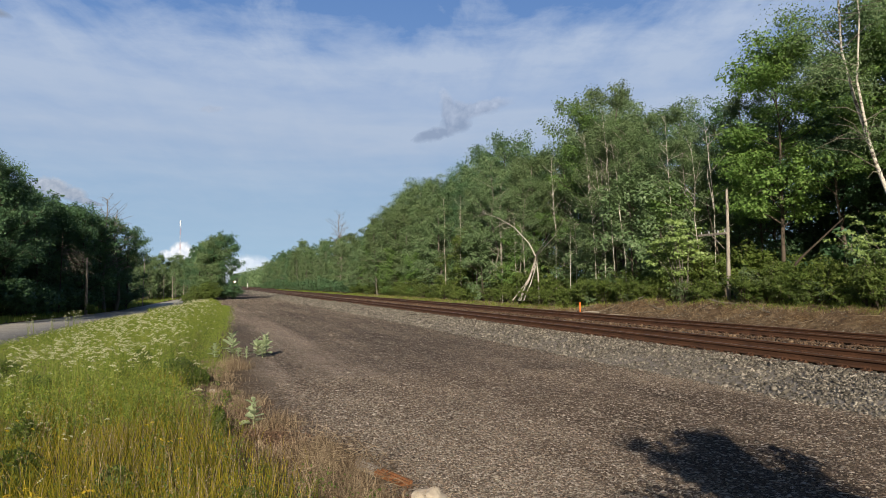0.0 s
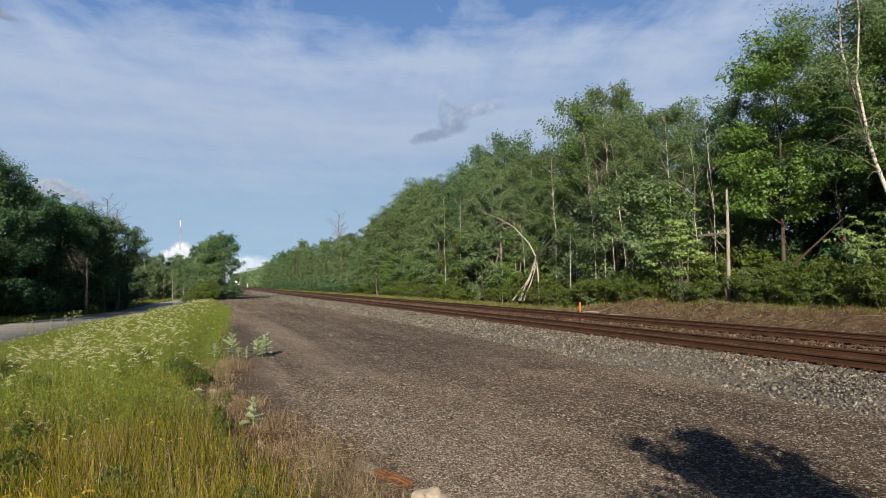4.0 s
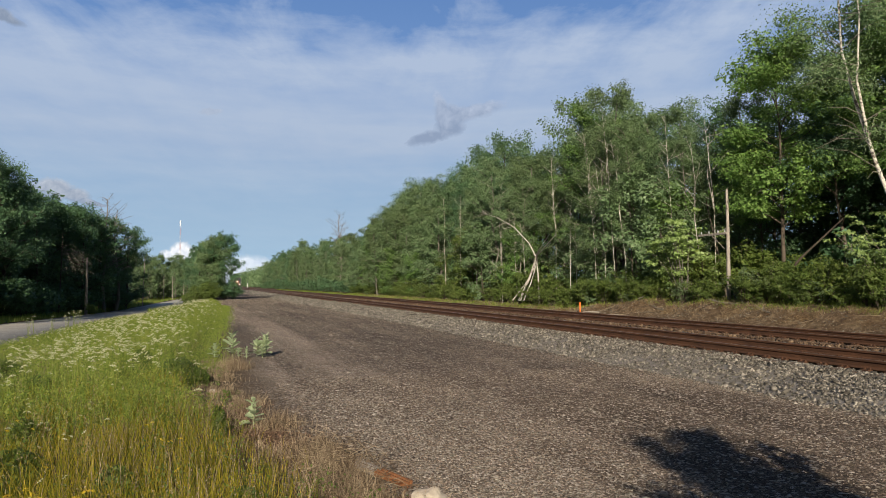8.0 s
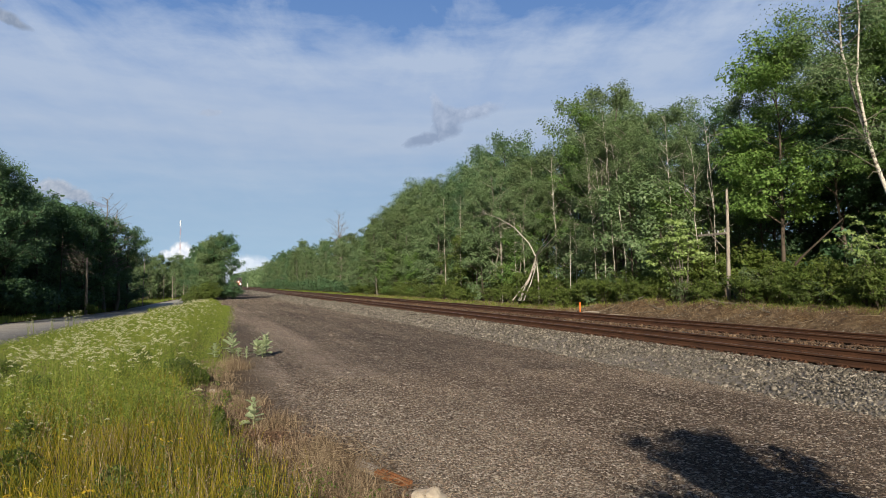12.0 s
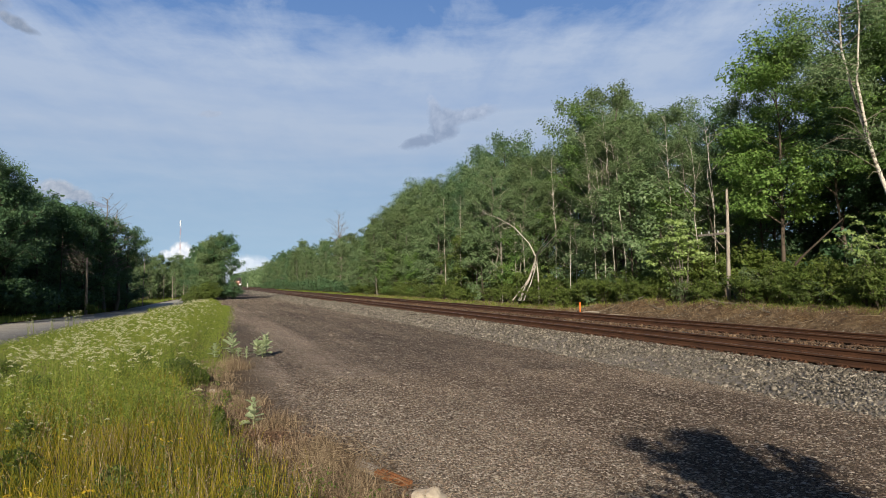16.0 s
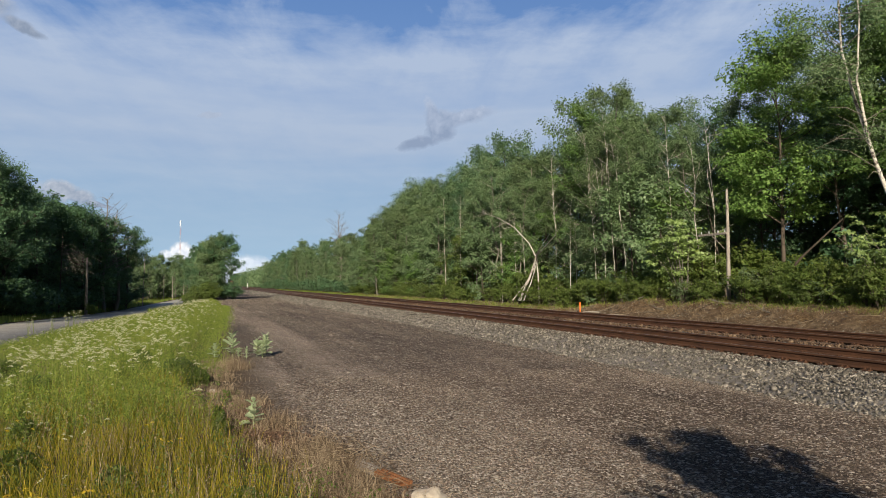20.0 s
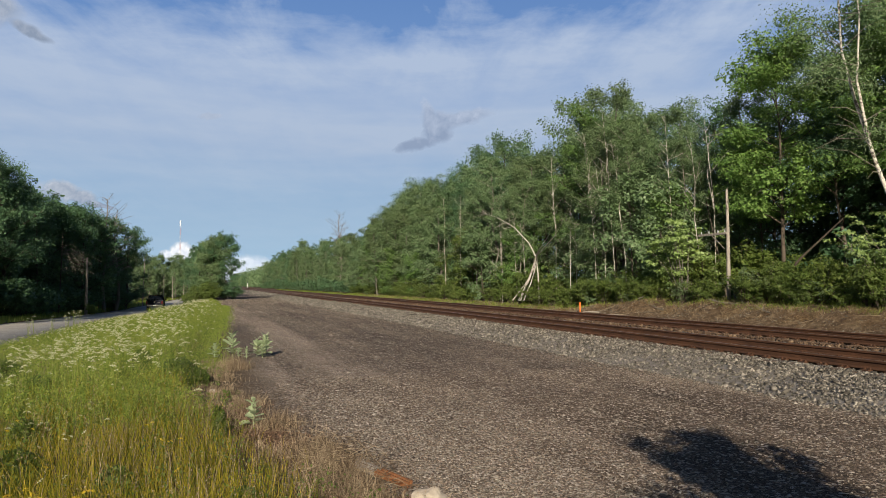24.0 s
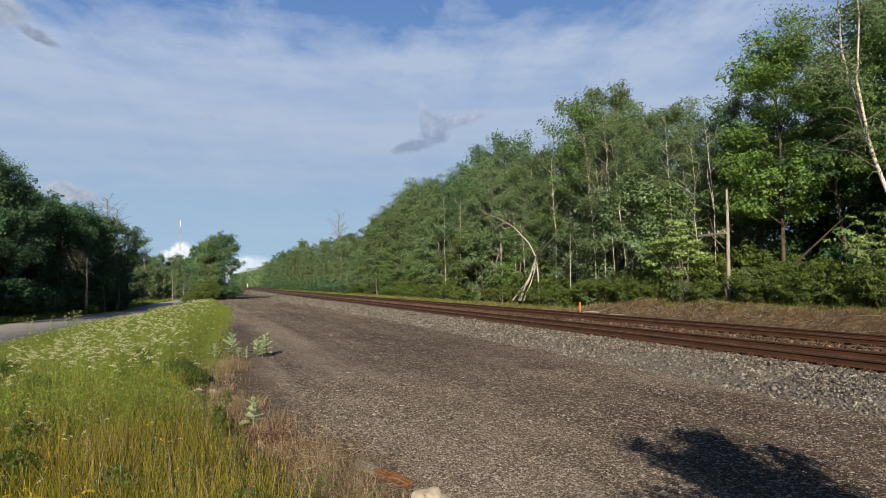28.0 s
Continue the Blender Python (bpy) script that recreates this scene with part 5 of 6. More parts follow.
# ---- posts, poles, trunks ----
def build_pole(x, y, top, r0=0.13, lean=(0, 0), label="weathered grey wooden utility pole without wires", arm=None):
    g = float(land(x, y))
    ob = empty("utility_pole", pose(x, y, g, lean[0], lean[1], 0), label, "pole", "old utility poles")
    h = top - g
    part("shaft", mesh_np("shaft", *tubes([[((0, 0, -0.4), r0), ((0.015, 0, h * 0.35), r0 * 0.9), ((0.03, 0.02, h * 0.7), r0 * 0.74), ((0, 0.01, h), r0 * 0.58), ((0.02, 0.01, h + 0.10), r0 * 0.25)]], 12), GREY_WOOD, True), None, ob)
    if arm:
        z, y0, y1 = arm
        bar = part("crossarm", box_bm(-0.05, 0.05, y0, y1, -0.055, 0.055, 0.01), GREY_WOOD, ob, "weathered crossarm", pose(-0.16, 0, z - g))
        for k in (0.06, 0.3, 0.62, 0.9):
            part("insulator", cyl_bm(0.035, 0.028, 0.14, pose(0, 0, 0), 10), GALVANISED, bar, "pale insulator pin", pose(0, y0 + (y1 - y0) * k, 0.12))
        part("brace", mesh_np("brace", *tubes([[((-0.15, 0.05, z - g - 0.75), 0.02), ((-0.15, y1 * 0.5, z - g - 0.05), 0.02)]], 5), GREY_WOOD), None, ob)


def bent(points, r0, r1):
    n = len(points)
    return [(p, r0 + (r1 - r0) * i / (n - 1)) for i, p in enumerate(points)]


def build_special_trees():
    # snapped birch: bowed stem, broken splinters propped like a tent, one fallen limb
    ob = empty("broken_birch", pose(24.0, 51.0, float(land(24.0, 51))), "snapped white birch, its bowed top hanging over propped splinters", "tree")
    g = float(land(24.0, 51))
    part("stem", mesh_np("stem", *tubes([bent([(0, 0, -0.2), (0.0, 0.1, 2.0), (0, 0.4, 3.6 - g + 0.4), (-0.1, 1.6, 5.2 - g), (-0.2, 4.2, 6.6 - g), (-0.3, 7.6, 7.7 - g), (-0.3, 11.6, 8.5 - g)], 0.075, 0.015)], 8), BARK_BIRCH, True), None, ob)
    for k, (dx, dy, top) in enumerate(((-0.8, 1.9, 4.0), (-1.0, 1.2, 3.8), (-0.6, 2.5, 3.5), (-1.0, 0.6, 3.4), (-0.9, 2.9, 3.2))):
        part("splinter", mesh_np("splinter", *tubes([bent([(dx, dy, 0.3), (dx * 0.5, dy * 0.5, top * 0.5), (-0.05, 0.1, top)], 0.06, 0.03)], 6), BARK_BIRCH, True), None, ob, "broken pale splinter")
    for k, (dz, reach, rad) in enumerate(((0.0, -5.4, 0.06), (-0.25, -3.8, 0.04), (0.16, -4.6, 0.035))):
        part("fallen_limb", mesh_np("fallen_limb", *tubes([bent([(-0.1, 0.2, 3.7 + dz), (-0.9, reach * 0.45, 4.0 + dz * 0.8), (-1.3, reach, 4.9 + dz)], rad, 0.4 * rad)], 6), BARK_BIRCH, True), None, ob)
    twigs = []
    r = random.Random(2)
    for k in range(16):
        t = r.uniform(0.3, 1.0)
        y0 = 0.4 + 11.0 * t ** 1.3
        z0 = np.interp(y0, [0.4, 1.6, 4.2, 7.6, 11.6], [4.0, 5.2, 6.6, 7.7, 8.5]) - g
        twigs.append(bent([(-0.2, y0, z0), (r.uniform(-0.8, 0.3), y0 + r.uniform(0.3, 1.2), z0 + r.uniform(-0.3, 0.7)), (r.uniform(-1.2, 0.4), y0 + r.uniform(0.6, 2.0), z0 + r.uniform(-0.8, 1.0))], 0.022, 0.006))
    for line in twigs:
        part("twig", mesh_np("twig", *tubes([line], 4), BARK_BIRCH), None, ob)
    # tall birch leaning over the bank, white twin stems
    x, y = 25.2, 20.9
    g = float(land(x, y))
    big = empty("birch_tree", pose(x, y, g), "tall twin-stemmed white birch leaning at the wood's edge", "tree")
    stem = [(0.1, 0.3, -0.3), (0, 0.6, 3.4), (-0.2, 1.3, 5.6), (-0.2, 2.2, 8.3), (-0.1, 2.9, 10.6), (0.1, 3.2, 13.5), (0.1, 3.3, 16)]
    stem2 = [(-0.2, 1.6, 6.6), (-0.4, 1.9, 9.0), (-0.4, 1.7, 11.5), (-0.5, 1.9, 14.6)]
    part("trunk", mesh_np("trunk", *tubes([bent(stem, 0.10, 0.02)], 8), BARK_BIRCH, True), None, big)
    part("trunk", mesh_np("trunk", *tubes([bent(stem2, 0.062, 0.015)], 8), BARK_BIRCH, True), None, big)
    lines, tips = [], []
    for k in range(46):
        z = r.uniform(5.0, 16.0)
        src = stem if k % 2 else stem2
        p = np.array([np.interp(z, [q[2] for q in src], [q[i] for q in src]) for i in (0, 1)] + [min(max(z, src[0][2]), src[-1][2])])
        a = r.uniform(0, 6.28)
        ln = r.uniform(1.0, 2.6)
        d = np.array([math.cos(a), math.sin(a), r.uniform(-0.1, 0.9)])
        q1, q2 = p + d * ln * 0.5, p + d * ln + np.array([0, 0, -0.25 * ln])
        lines.append([(p, 0.020), (q1, 0.013), (q2, 0.004)])
        if z > 8.5 or k % 5 == 0:
            tips += [(q2, 1.0), ((q1 + q2) / 2, 0.8), (q1, 0.6)]
    for line in lines:
        part("limb", mesh_np("limb", *tubes([line], 4), BARK_GREY), None, big)
    part("crown", mesh_np("crown", *foliage(tips, 13000, 0.075, 0.95, 0.2, 0.7, 0.5, 10, 0.3), LEAF_ASPEN), None, big)
    # slender white trunks standing clear of the leaves
    snag_r = random.Random(21)
    for x, y, h, ly, forked in ((24.1, 42.4, 11.5, 0.14, True), (24.1, 38.9, 10.0, 0.16, True), (24.2, 40.2, 12.0, 0.13, True), (24.1, 46.2, 7.5, -0.03, False), (24.6, 60.0, 8.0, 0.04, False), (24.8, 33.0, 8.5, 0.05, False), (25.5, 74.0, 7.5, 0.03, False), (24.2, 41.4, 9.0, 0.12, True), *[(snag_r.uniform(24.5, 25.6), 31 + 3.3 * k + snag_r.uniform(-1, 1), snag_r.uniform(6, 11.5), snag_r.uniform(-0.02, 0.2), k % 3 == 0) for k in range(15)]):
        ob = empty("birch_snag", pose(x, y, float(land(x, y))), "slender bare white birch trunk with dead branches", "tree", "bare birches")
        pts = [(snag_r.uniform(-0.1, 0.1), ly * h * t ** 1.5 + snag_r.uniform(-0.08, 0.08), h * t - (0.2 if t == 0 else 0)) for t in (0, 0.25, 0.5, 0.75, 1.0)]
        part("trunk", mesh_np("trunk", *tubes([bent(pts, snag_r.uniform(0.024, 0.042), 0.008)], 7), BARK_BIRCH, True), None, ob)
        tw = []
        for k in range(16):
            t = snag_r.uniform(0.35, 0.98)
            p = np.array([np.interp(t, (0, 0.25, 0.5, 0.75, 1.0), [q[i] for q in pts]) for i in range(3)])
            a = snag_r.uniform(0, 6.28)
            d = np.array([math.cos(a), math.sin(a), snag_r.uniform(0.2, 1.3)]) * snag_r.uniform(0.4, 1.7) * (1.2 - 0.6 * t)
            tw.append(bent([p, p + d * 0.55 + np.array([0, 0, -0.03]), p + d], 0.010, 0.003))
        if forked:
            p = np.array(pts[2])
            tw.append(bent([p, p + np.array([0, 0.5, 1.7]), p + np.array([0.1, 0.4, 4.0])], 0.022, 0.006))
        for line in tw:
            part("branch", mesh_np("branch", *tubes([line], 5), BARK_BIRCH), None, ob)
    # leaning dead trunks inside the wood
    for x, y, dx, dy, h in ((25.5, 29.0, 0.4, -4.2, 3.6), (26.2, 32.5, 0.2, 2.0, 5.4)):
        g = float(land(x, y))
        ob = empty("fallen_trunk", pose(x, y, g), "dead grey trunk leaning among the undergrowth", "log", "leaning dead trunks")
        part("trunk", mesh_np("trunk", *tubes([bent([(0, 0, -0.1), (dx * 0.5, dy * 0.5, h * 0.55), (dx + 0.1, dy, h)], 0.075, 0.03)], 7), BARK_DARK, True), None, ob)
    maple = make_tree("maple_tree", 46, 12.7, 0.28, 3.0, 38, 34000, 0.125, 0.9, BARK_DARK, LEAF_FRESH, "fresh green maple rising above the wood's edge", trunk_r=0.12, flat=0.45, top_open=0.6)
    maple.matrix_basis = pose(27.4, 29.6, float(land(27.4, 29.6)))
    # pale-leaved saplings that catch the sun
    for k, (x, y, s) in enumerate(((24.1, 33.1, 1.1), (24.9, 34.3, 0.85), (24.7, 21.7, 0.95))):
        ob = make_shrub("ash_sapling", 130 + k, 4.4, 1.9, 20, 3600, 0.125, LEAF_BRIGHT, "pale yellow-green sapling catching the sun", BARK_GREY, 0.8, 0.3, 0.32, 24, 0.17)
        ob.matrix_basis = Matrix.Translation((x, y, float(land(x, y)))) @ Matrix.Diagonal((s, s, s, 1))
    # pale dead boughs sticking out of the shaded wood by the road
    ob = empty("dead_tree", pose(-13.9, 81.6, float(land(-13.9, 81.6)) + 0.2), "dead tree with pale drooping boughs in the roadside shade", "tree", "dead trees")
    # dark bark on this trunk puts the wood's shade into its colour
    part("trunk", mesh_np("trunk", *tubes([bent([(0, 0, -0.2), (0.1, 0, 3.0), (0.2, 0.1, 8.0)], 0.09, 0.03)], 7), BARK_DARK, True), None, ob)
    for k in range(26):
        z = r.uniform(4.0, 6.8)
        ln = r.uniform(1.2, 4.2)
        a = r.uniform(-1.1, 0.5)
        part("bough", mesh_np("bough", *tubes([bent([(0.1, 0, z), (math.cos(a) * ln * 0.5, math.sin(a) * ln * 0.5, z + 0.25), (math.cos(a) * ln, math.sin(a) * ln, z - r.uniform(0.2, 1.6))], 0.017, 0.005)], 5), BARK_GREY), None, ob)
    # bare tree tops
    for x, y, h, s in ((25.8, 146.0, 16.5, 1), (-11.7, 98.0, 14.6, 2), (-10.8, 101.0, 13.6, 4), (26.2, 150.0, 14.8, 3)):
        trunk, lines, tips = grow(200 + s, h, 0.35, 2.4, 34, 0.03, 0.20)
        ob = empty("dead_tree", pose(x, y, float(land(x, y))), "leafless grey dead tree rising above the wood", "tree", "dead trees")
        part("trunk", mesh_np("trunk", *tubes([trunk], 7), BARK_GREY, True), None, ob)
        part("branchwork", mesh_np("branchwork", *tubes(lines, 4), BARK_GREY), None, ob)


def build_posts():
    build_pole(24.25, 30.0, 6.55, 0.105, (0, 0), "old wooden telegraph pole with one crossarm below the wood", (4.45, -0.12, 2.0))
    build_pole(-11.85, 84.5, 4.66, 0.16, (0, 0), "cut-off brown wooden pole beside the road")
    build_pole(-10.3, 136, 6.7, 0.10, (0, 1.5), "leaning tall wooden pole in the clearing")
    for x, top in ((-10.2, 4.0), (-8.1, 4.0), (-5.4, 3.4)):
        build_pole(x, 200, top, 0.10, (0, 0), "short wooden pole in the clearing")
    g = float(land(21.0, 39.0))
    ob = empty("marker_post", pose(21.0, 39.0, g), "orange plastic cable marker post beside the track", "marker post")
    part("post", box_bm(-0.03, 0.03, -0.045, 0.045, -0.1, 0.72, 0.01), ORANGE_PAINT, ob)
    part("cap", box_bm(-0.04, 0.04, -0.055, 0.055, 0.60, 0.80, 0.012), ORANGE_PAINT, ob)
    g = float(land(21.0, 39.6))
    ob = empty("survey_stake", pose(21.0, 39.7, g), "short white stake beside the track", "stake")
    part("stake", box_bm(-0.05, 0.05, -0.06, 0.06, -0.1, 0.16, 0.01), WHITE_PAINT, ob)
    for x, y, a, ln in ((20.9, 36.6, 20, 3.0), (21.2, 38.0, 8, 1.6)):
        ob = empty("driftwood_log", pose(x, y, float(land(x, y)) + 0.05, 0, 0, a), "bleached log lying beside the track", "log", "logs")
        part("log", mesh_np("log", *tubes([bent([(0, -ln / 2, 0.03), (0.05, 0, 0.05), (0, ln / 2, 0.02)], 0.07, 0.03)], 7), ROCK, True), None, ob)
    # equipment cabinet and signal post far along the line
    ob = empty("signal_post", pose(21.7, 420, 0), "slim pale signal post beside the line", "signal")
    part("post", cyl_bm(0.14, 0.12, 3.6, pose(0, 0, 1.8), 10), WHITE_PAINT, ob)
    part("signal_head", box_bm(-0.25, 0.25, -0.24, -0.145, 2.7, 3.7, 0.03), DARK_PLASTIC, ob)


def build_mast():
    az, d = radians(-1.85), 1500.0
    x, y = math.sin(az) * d, math.cos(az) * d
    ob = empty("radio_mast", pose(x, y, -2), "red and white banded lattice radio mast on the horizon", "mast")
    n, top, w = 9, 127.0, 1.15
    for k in range(n):
        z0, z1 = top * k / n, top * (k + 1) / n
        lines = []
        for a in (0, 2.09, 4.19):
            p = (math.cos(a) * w, math.sin(a) * w)
            lines.append([((*p, z0), 0.2), ((*p, z1), 0.2)])
            b = a + 2.09
            q = (math.cos(b) * w, math.sin(b) * w)
            for s in range(4):
                lines.append([((*p, z0 + (z1 - z0) * s / 4), 0.12), ((*q, z0 + (z1 - z0) * (s + 1) / 4), 0.12)])
        part("section", mesh_np("section", *tubes(lines, 5), WHITE_PAINT if k % 2 == 0 else RED_PAINT), None, ob, "white section" if k % 2 == 0 else "red section")
    part("antenna_panels", cyl_bm(1.3, 1.3, 9, pose(0, 0, 122), 12), WHITE_PAINT, ob)


# ---- the small tree by the camera, which throws its shadow on the gravel ----
def build_shade_tree():
    foot = SUN_ACROSS * 2.6 + SUN_ALONG * -0.66
    g = float(land(foot.x, foot.y))
    ob = empty("shade_tree", pose(foot.x, foot.y, g), "leafy young tree beside the yard, throwing its shadow on gravel", "tree")
    part("trunk", mesh_np("trunk", *tubes([bent([(0, 0, -0.3), (0.03, 0.02, 1.2), (0, 0, 2.2), (0.03, 0, 3.2)], 0.05, 0.014)], 8), BARK_DARK, True), None, ob)
    r = np.random.default_rng(77)
    swaying = []
    # each limb: how far it reaches across the light, how high, and how leafy it is
    for k, (across, top, leaves) in enumerate(((0.30, 4.0, 300), (-0.02, 3.98, 330), (-0.80, 3.90, 110), (0.82, 3.62, 120), (0.56, 3.22, 300), (-0.95, 3.02, 130), (-0.35, 3.45, 380), (0.20, 3.40, 380), (0.0, 2.95, 440), (0.55, 2.75, 320), (-0.35, 2.85, 300))):
        base = Vector((0.02, 0.0, min(top - 1.1, 2.6)))
        tip = SUN_ACROSS * across + Vector((0, 0, top - base.z)) + SUN_ALONG * r.uniform(-0.25, 0.25)
        mid = tip * 0.55 + Vector((0, 0, -0.06))
        lines = [bent([(0, 0, 0), tuple(mid), tuple(tip)], 0.014, 0.003)]
        tips = [(np.array(tip), 0.6), (np.array(tip * 0.85), 0.9), (np.array(tip * 0.7), 1.0), (np.array(mid), 0.8)]
        for s in range(7):
            t = r.uniform(0.45, 1.0)
            e = np.array(tip) * t + r.normal(0, 0.16, 3)
            lines.append(bent([tuple(np.array(tip) * t * 0.85), tuple(e)], 0.006, 0.002))
            tips.append((e, 0.6))
        limb = part("limb", mesh_np("limb", *tubes(lines, 5), BARK_DARK), None, ob, "", Matrix.Translation(base))
        part("foliage", mesh_np("foliage", *foliage(tips, int(leaves * 2.8), 0.09, 0.27, 0.2, 0.7, 0.0, 12, 0.42), LEAF_MAPLE), None, limb)
        swaying.append((limb, base.copy(), k))
    return swaying


# ---- the truck ----
def build_truck():
    """Full-size black pickup, its nose towards +y; the origin on the road midway between the axles."""
    ob = empty("pickup_truck", pose(-30, -250, 0), "black crew-cab pickup truck with chrome bumper, driving away", "truck")
    W = 1.0
    # lower body with wheel arches
    def arch(cy):
        return [(cy - 0.52 * math.cos(a), 0.42 + 0.52 * math.sin(a)) for a in np.linspace(0.1, math.pi - 0.1, 9)]
    side = [(-2.86, 0.62), *arch(-1.78), *[(p[0], p[1]) for p in arch(1.78)], (2.72, 0.52), (2.84, 0.72), (2.82, 1.02), (2.60, 1.13), (1.28, 1.22), (-0.78, 1.26), (-2.86, 1.28)]
    body = prism(side, -W, W, "x")
    flank = [e for e in body.edges if len(e.link_faces) == 2 and max(abs(f.normal.x) for f in e.link_faces) > 0.9 and e.verts[0].co.z + e.verts[1].co.z > 2.2]
    bmesh.ops.bevel(body, geom=flank, offset=0.07, segments=3, affect="EDGES")
    part("body", body, BLACK_PAINT, ob, "glossy black body")
    part("bed_rim", box_bm(-W - 0.005, W + 0.005, -2.87, -0.80, 1.275, 1.325, 0.02), DARK_PLASTIC, ob)
    gate = part("tailgate", box_bm(-0.81, 0.81, -2.915, -2.865, 0.74, 1.30, 0.02), BLACK_PAINT, ob)
    part("spoiler_lip", box_bm(-0.80, 0.80, -2.945, -2.88, 1.27, 1.315, 0.015), BLACK_PAINT, gate)
    part("gate_panel", box_bm(-0.66, 0.66, -2.922, -2.912, 0.84, 1.16, 0.004), BLACK_PAINT, gate)
    part("name_plate", box_bm(0.40, 0.66, -2.930, -2.9225, 1.02, 1.06), CHROME, gate, "small bright name bar")
    part("badge", box_bm(-0.09, 0.09, -2.925, -2.917, 1.02, 1.14, 0.01), CHROME, ob, "small chrome badge")
    for s in (-1, 1):
        part("tail_light", box_bm(*sorted((s * 0.83, s * 1.004)), -2.91, -2.74, 0.84, 1.20, 0.035), RED_LENS, ob, "red tail light")
        part("headlight", box_bm(*sorted((s * 0.58, s * 0.98)), 2.70, 2.85, 0.82, 1.02, 0.03), GALVANISED, ob)
    # cab: pillars and roof round real windows
    roof = bmesh.new()
    box(roof, -0.76, 0.76, -0.60, 0.74, 1.875, 1.935, 0.025)
    part("roof", roof, BLACK_PAINT, ob)
    lines = []
    for s in (-1, 1):
        for y0, y1 in ((-0.74, -0.60), (0.30, 0.30), (1.50, 0.74), (-0.42, -0.40)):
            lines.append([((s * 0.97, y0, 1.22), 0.055), ((s * 0.78, y1, 1.89), 0.045)])
    part("pillar_frame", mesh_np("pillar_frame", *tubes(lines, 6), BLACK_PAINT), None, ob)
    def pane(points):
        b = bmesh.new()
        b.faces.new([b.verts.new(p) for p in points])
        bmesh.ops.solidify(b, geom=b.faces[:], thickness=0.006)
        return b
    part("rear_window", pane([(-0.86, -0.72, 1.27), (0.86, -0.72, 1.27), (0.73, -0.60, 1.87), (-0.73, -0.60, 1.87)]), CAR_GLASS, ob, "tinted rear window")
    part("windscreen", pane([(-0.86, 1.48, 1.24), (0.86, 1.48, 1.24), (0.73, 0.74, 1.87), (-0.73, 0.74, 1.87)]), CAR_GLASS, ob)
    for s in (-1, 1):
        part("side_window", pane([(s * 0.95, -0.68, 1.26), (s * 0.95, 1.38, 1.24), (s * 0.77, 0.70, 1.87), (s * 0.77, -0.56, 1.87)]), CAR_GLASS, ob)
        mir = part("mirror", box_bm(*sorted((s * 1.02, s * 1.24)), 0.98, 1.12, 1.24, 1.50, 0.03), DARK_PLASTIC, ob)
        part("mirror_arm", box_bm(*sorted((s * 0.94, s * 1.04)), 1.02, 1.08, 1.26, 1.31), DARK_PLASTIC, mir)
        part("door_handle", box_bm(*sorted((s * 1.0, s * 1.03)), 0.10, 0.30, 1.10, 1.14), CHROME, ob)
        part("running_board", box_bm(*sorted((s * 0.92, s * 1.06)), -1.1, 1.1, 0.40, 0.46, 0.015), DARK_PLASTIC, ob)
    part("brake_light", box_bm(-0.16, 0.16, -0.66, -0.60, 1.90, 1.95, 0.008), RED_LENS, ob, "red high brake light")
    part("seats", box_bm(-0.78, 0.78, -0.45, -0.25, 1.0, 1.62, 0.06), DARK_PLASTIC, ob)
    bump = part("rear_bumper", prism([(-0.99, -2.90), (-1.0, -2.97), (-0.86, -3.05), (-0.4, -3.08), (0.4, -3.08), (0.86, -3.05), (1.0, -2.97), (0.99, -2.90)], 0.54, 0.72, "z"), CHROME, ob, "bright chrome rear bumper")
    part("number_plate", box_bm(-0.16, 0.16, -3.095, -3.083, 0.57, 0.70), WHITE_PAINT, bump, "white plate with plain dark bars")
    part("hitch", box_bm(-0.05, 0.05, -3.16, -3.0, 0.46, 0.54, 0.01), DARK_PLASTIC, bump)
    for s in (-1, 1):
        part("mudguard", prism([(-1.78 + 0.56 * math.cos(a), 0.42 + 0.56 * math.sin(a)) for a in np.linspace(0.2, math.pi - 0.2, 9)] + [(-1.78 + 0.51 * math.cos(a), 0.42 + 0.51 * math.sin(a)) for a in np.linspace(math.pi - 0.2, 0.2, 9)], *sorted((s * 0.97, s * 1.035)), "x"), DARK_PLASTIC, ob)
        part("door_seam", box_bm(*sorted((s * 0.999, s * 1.004)), 0.30, 0.315, 0.62, 1.22), DARK_PLASTIC, ob)
    part("front_bumper", box_bm(-0.98, 0.98, 2.72, 2.92, 0.48, 0.76, 0.05), CHROME, ob)
    part("chassis", box_bm(-0.62, 0.62, -2.8, 2.6, 0.40, 0.66, 0.02), DARK_PLASTIC, ob)
    part("exhaust", cyl_bm(0.045, 0.045, 0.3, pose(0.72, -2.98, 0.50, 90), 12), CHROME, ob)
    wheels = []
    tyre_bm = bmesh.new()
    prof = [(0.25, -0.12), (0.36, -0.14), (0.405, -0.10), (0.41, 0.0), (0.405, 0.10), (0.36, 0.14), (0.25, 0.12)]
    n = 28
    rings = [[tyre_bm.verts.new((w, r * math.cos(2 * math.pi * i / n), r * math.sin(2 * math.pi * i / n))) for r, w in prof] for i in range(n)]
    for i in range(n):
        j = (i + 1) % n
        for k in range(len(prof) - 1):
            tyre_bm.faces.new((rings[i][k], rings[i][k + 1], rings[j][k + 1], rings[j][k]))
    tyre_me = bpy.data.meshes.new("tyre")
    tyre_bm.to_mesh(tyre_me)
    tyre_bm.free()
    tyre_me.materials.append(RUBBER)
    rim_bm = cyl_bm(0.255, 0.255, 0.16, pose(0, 0, 0, 0, 90, 0), 20)
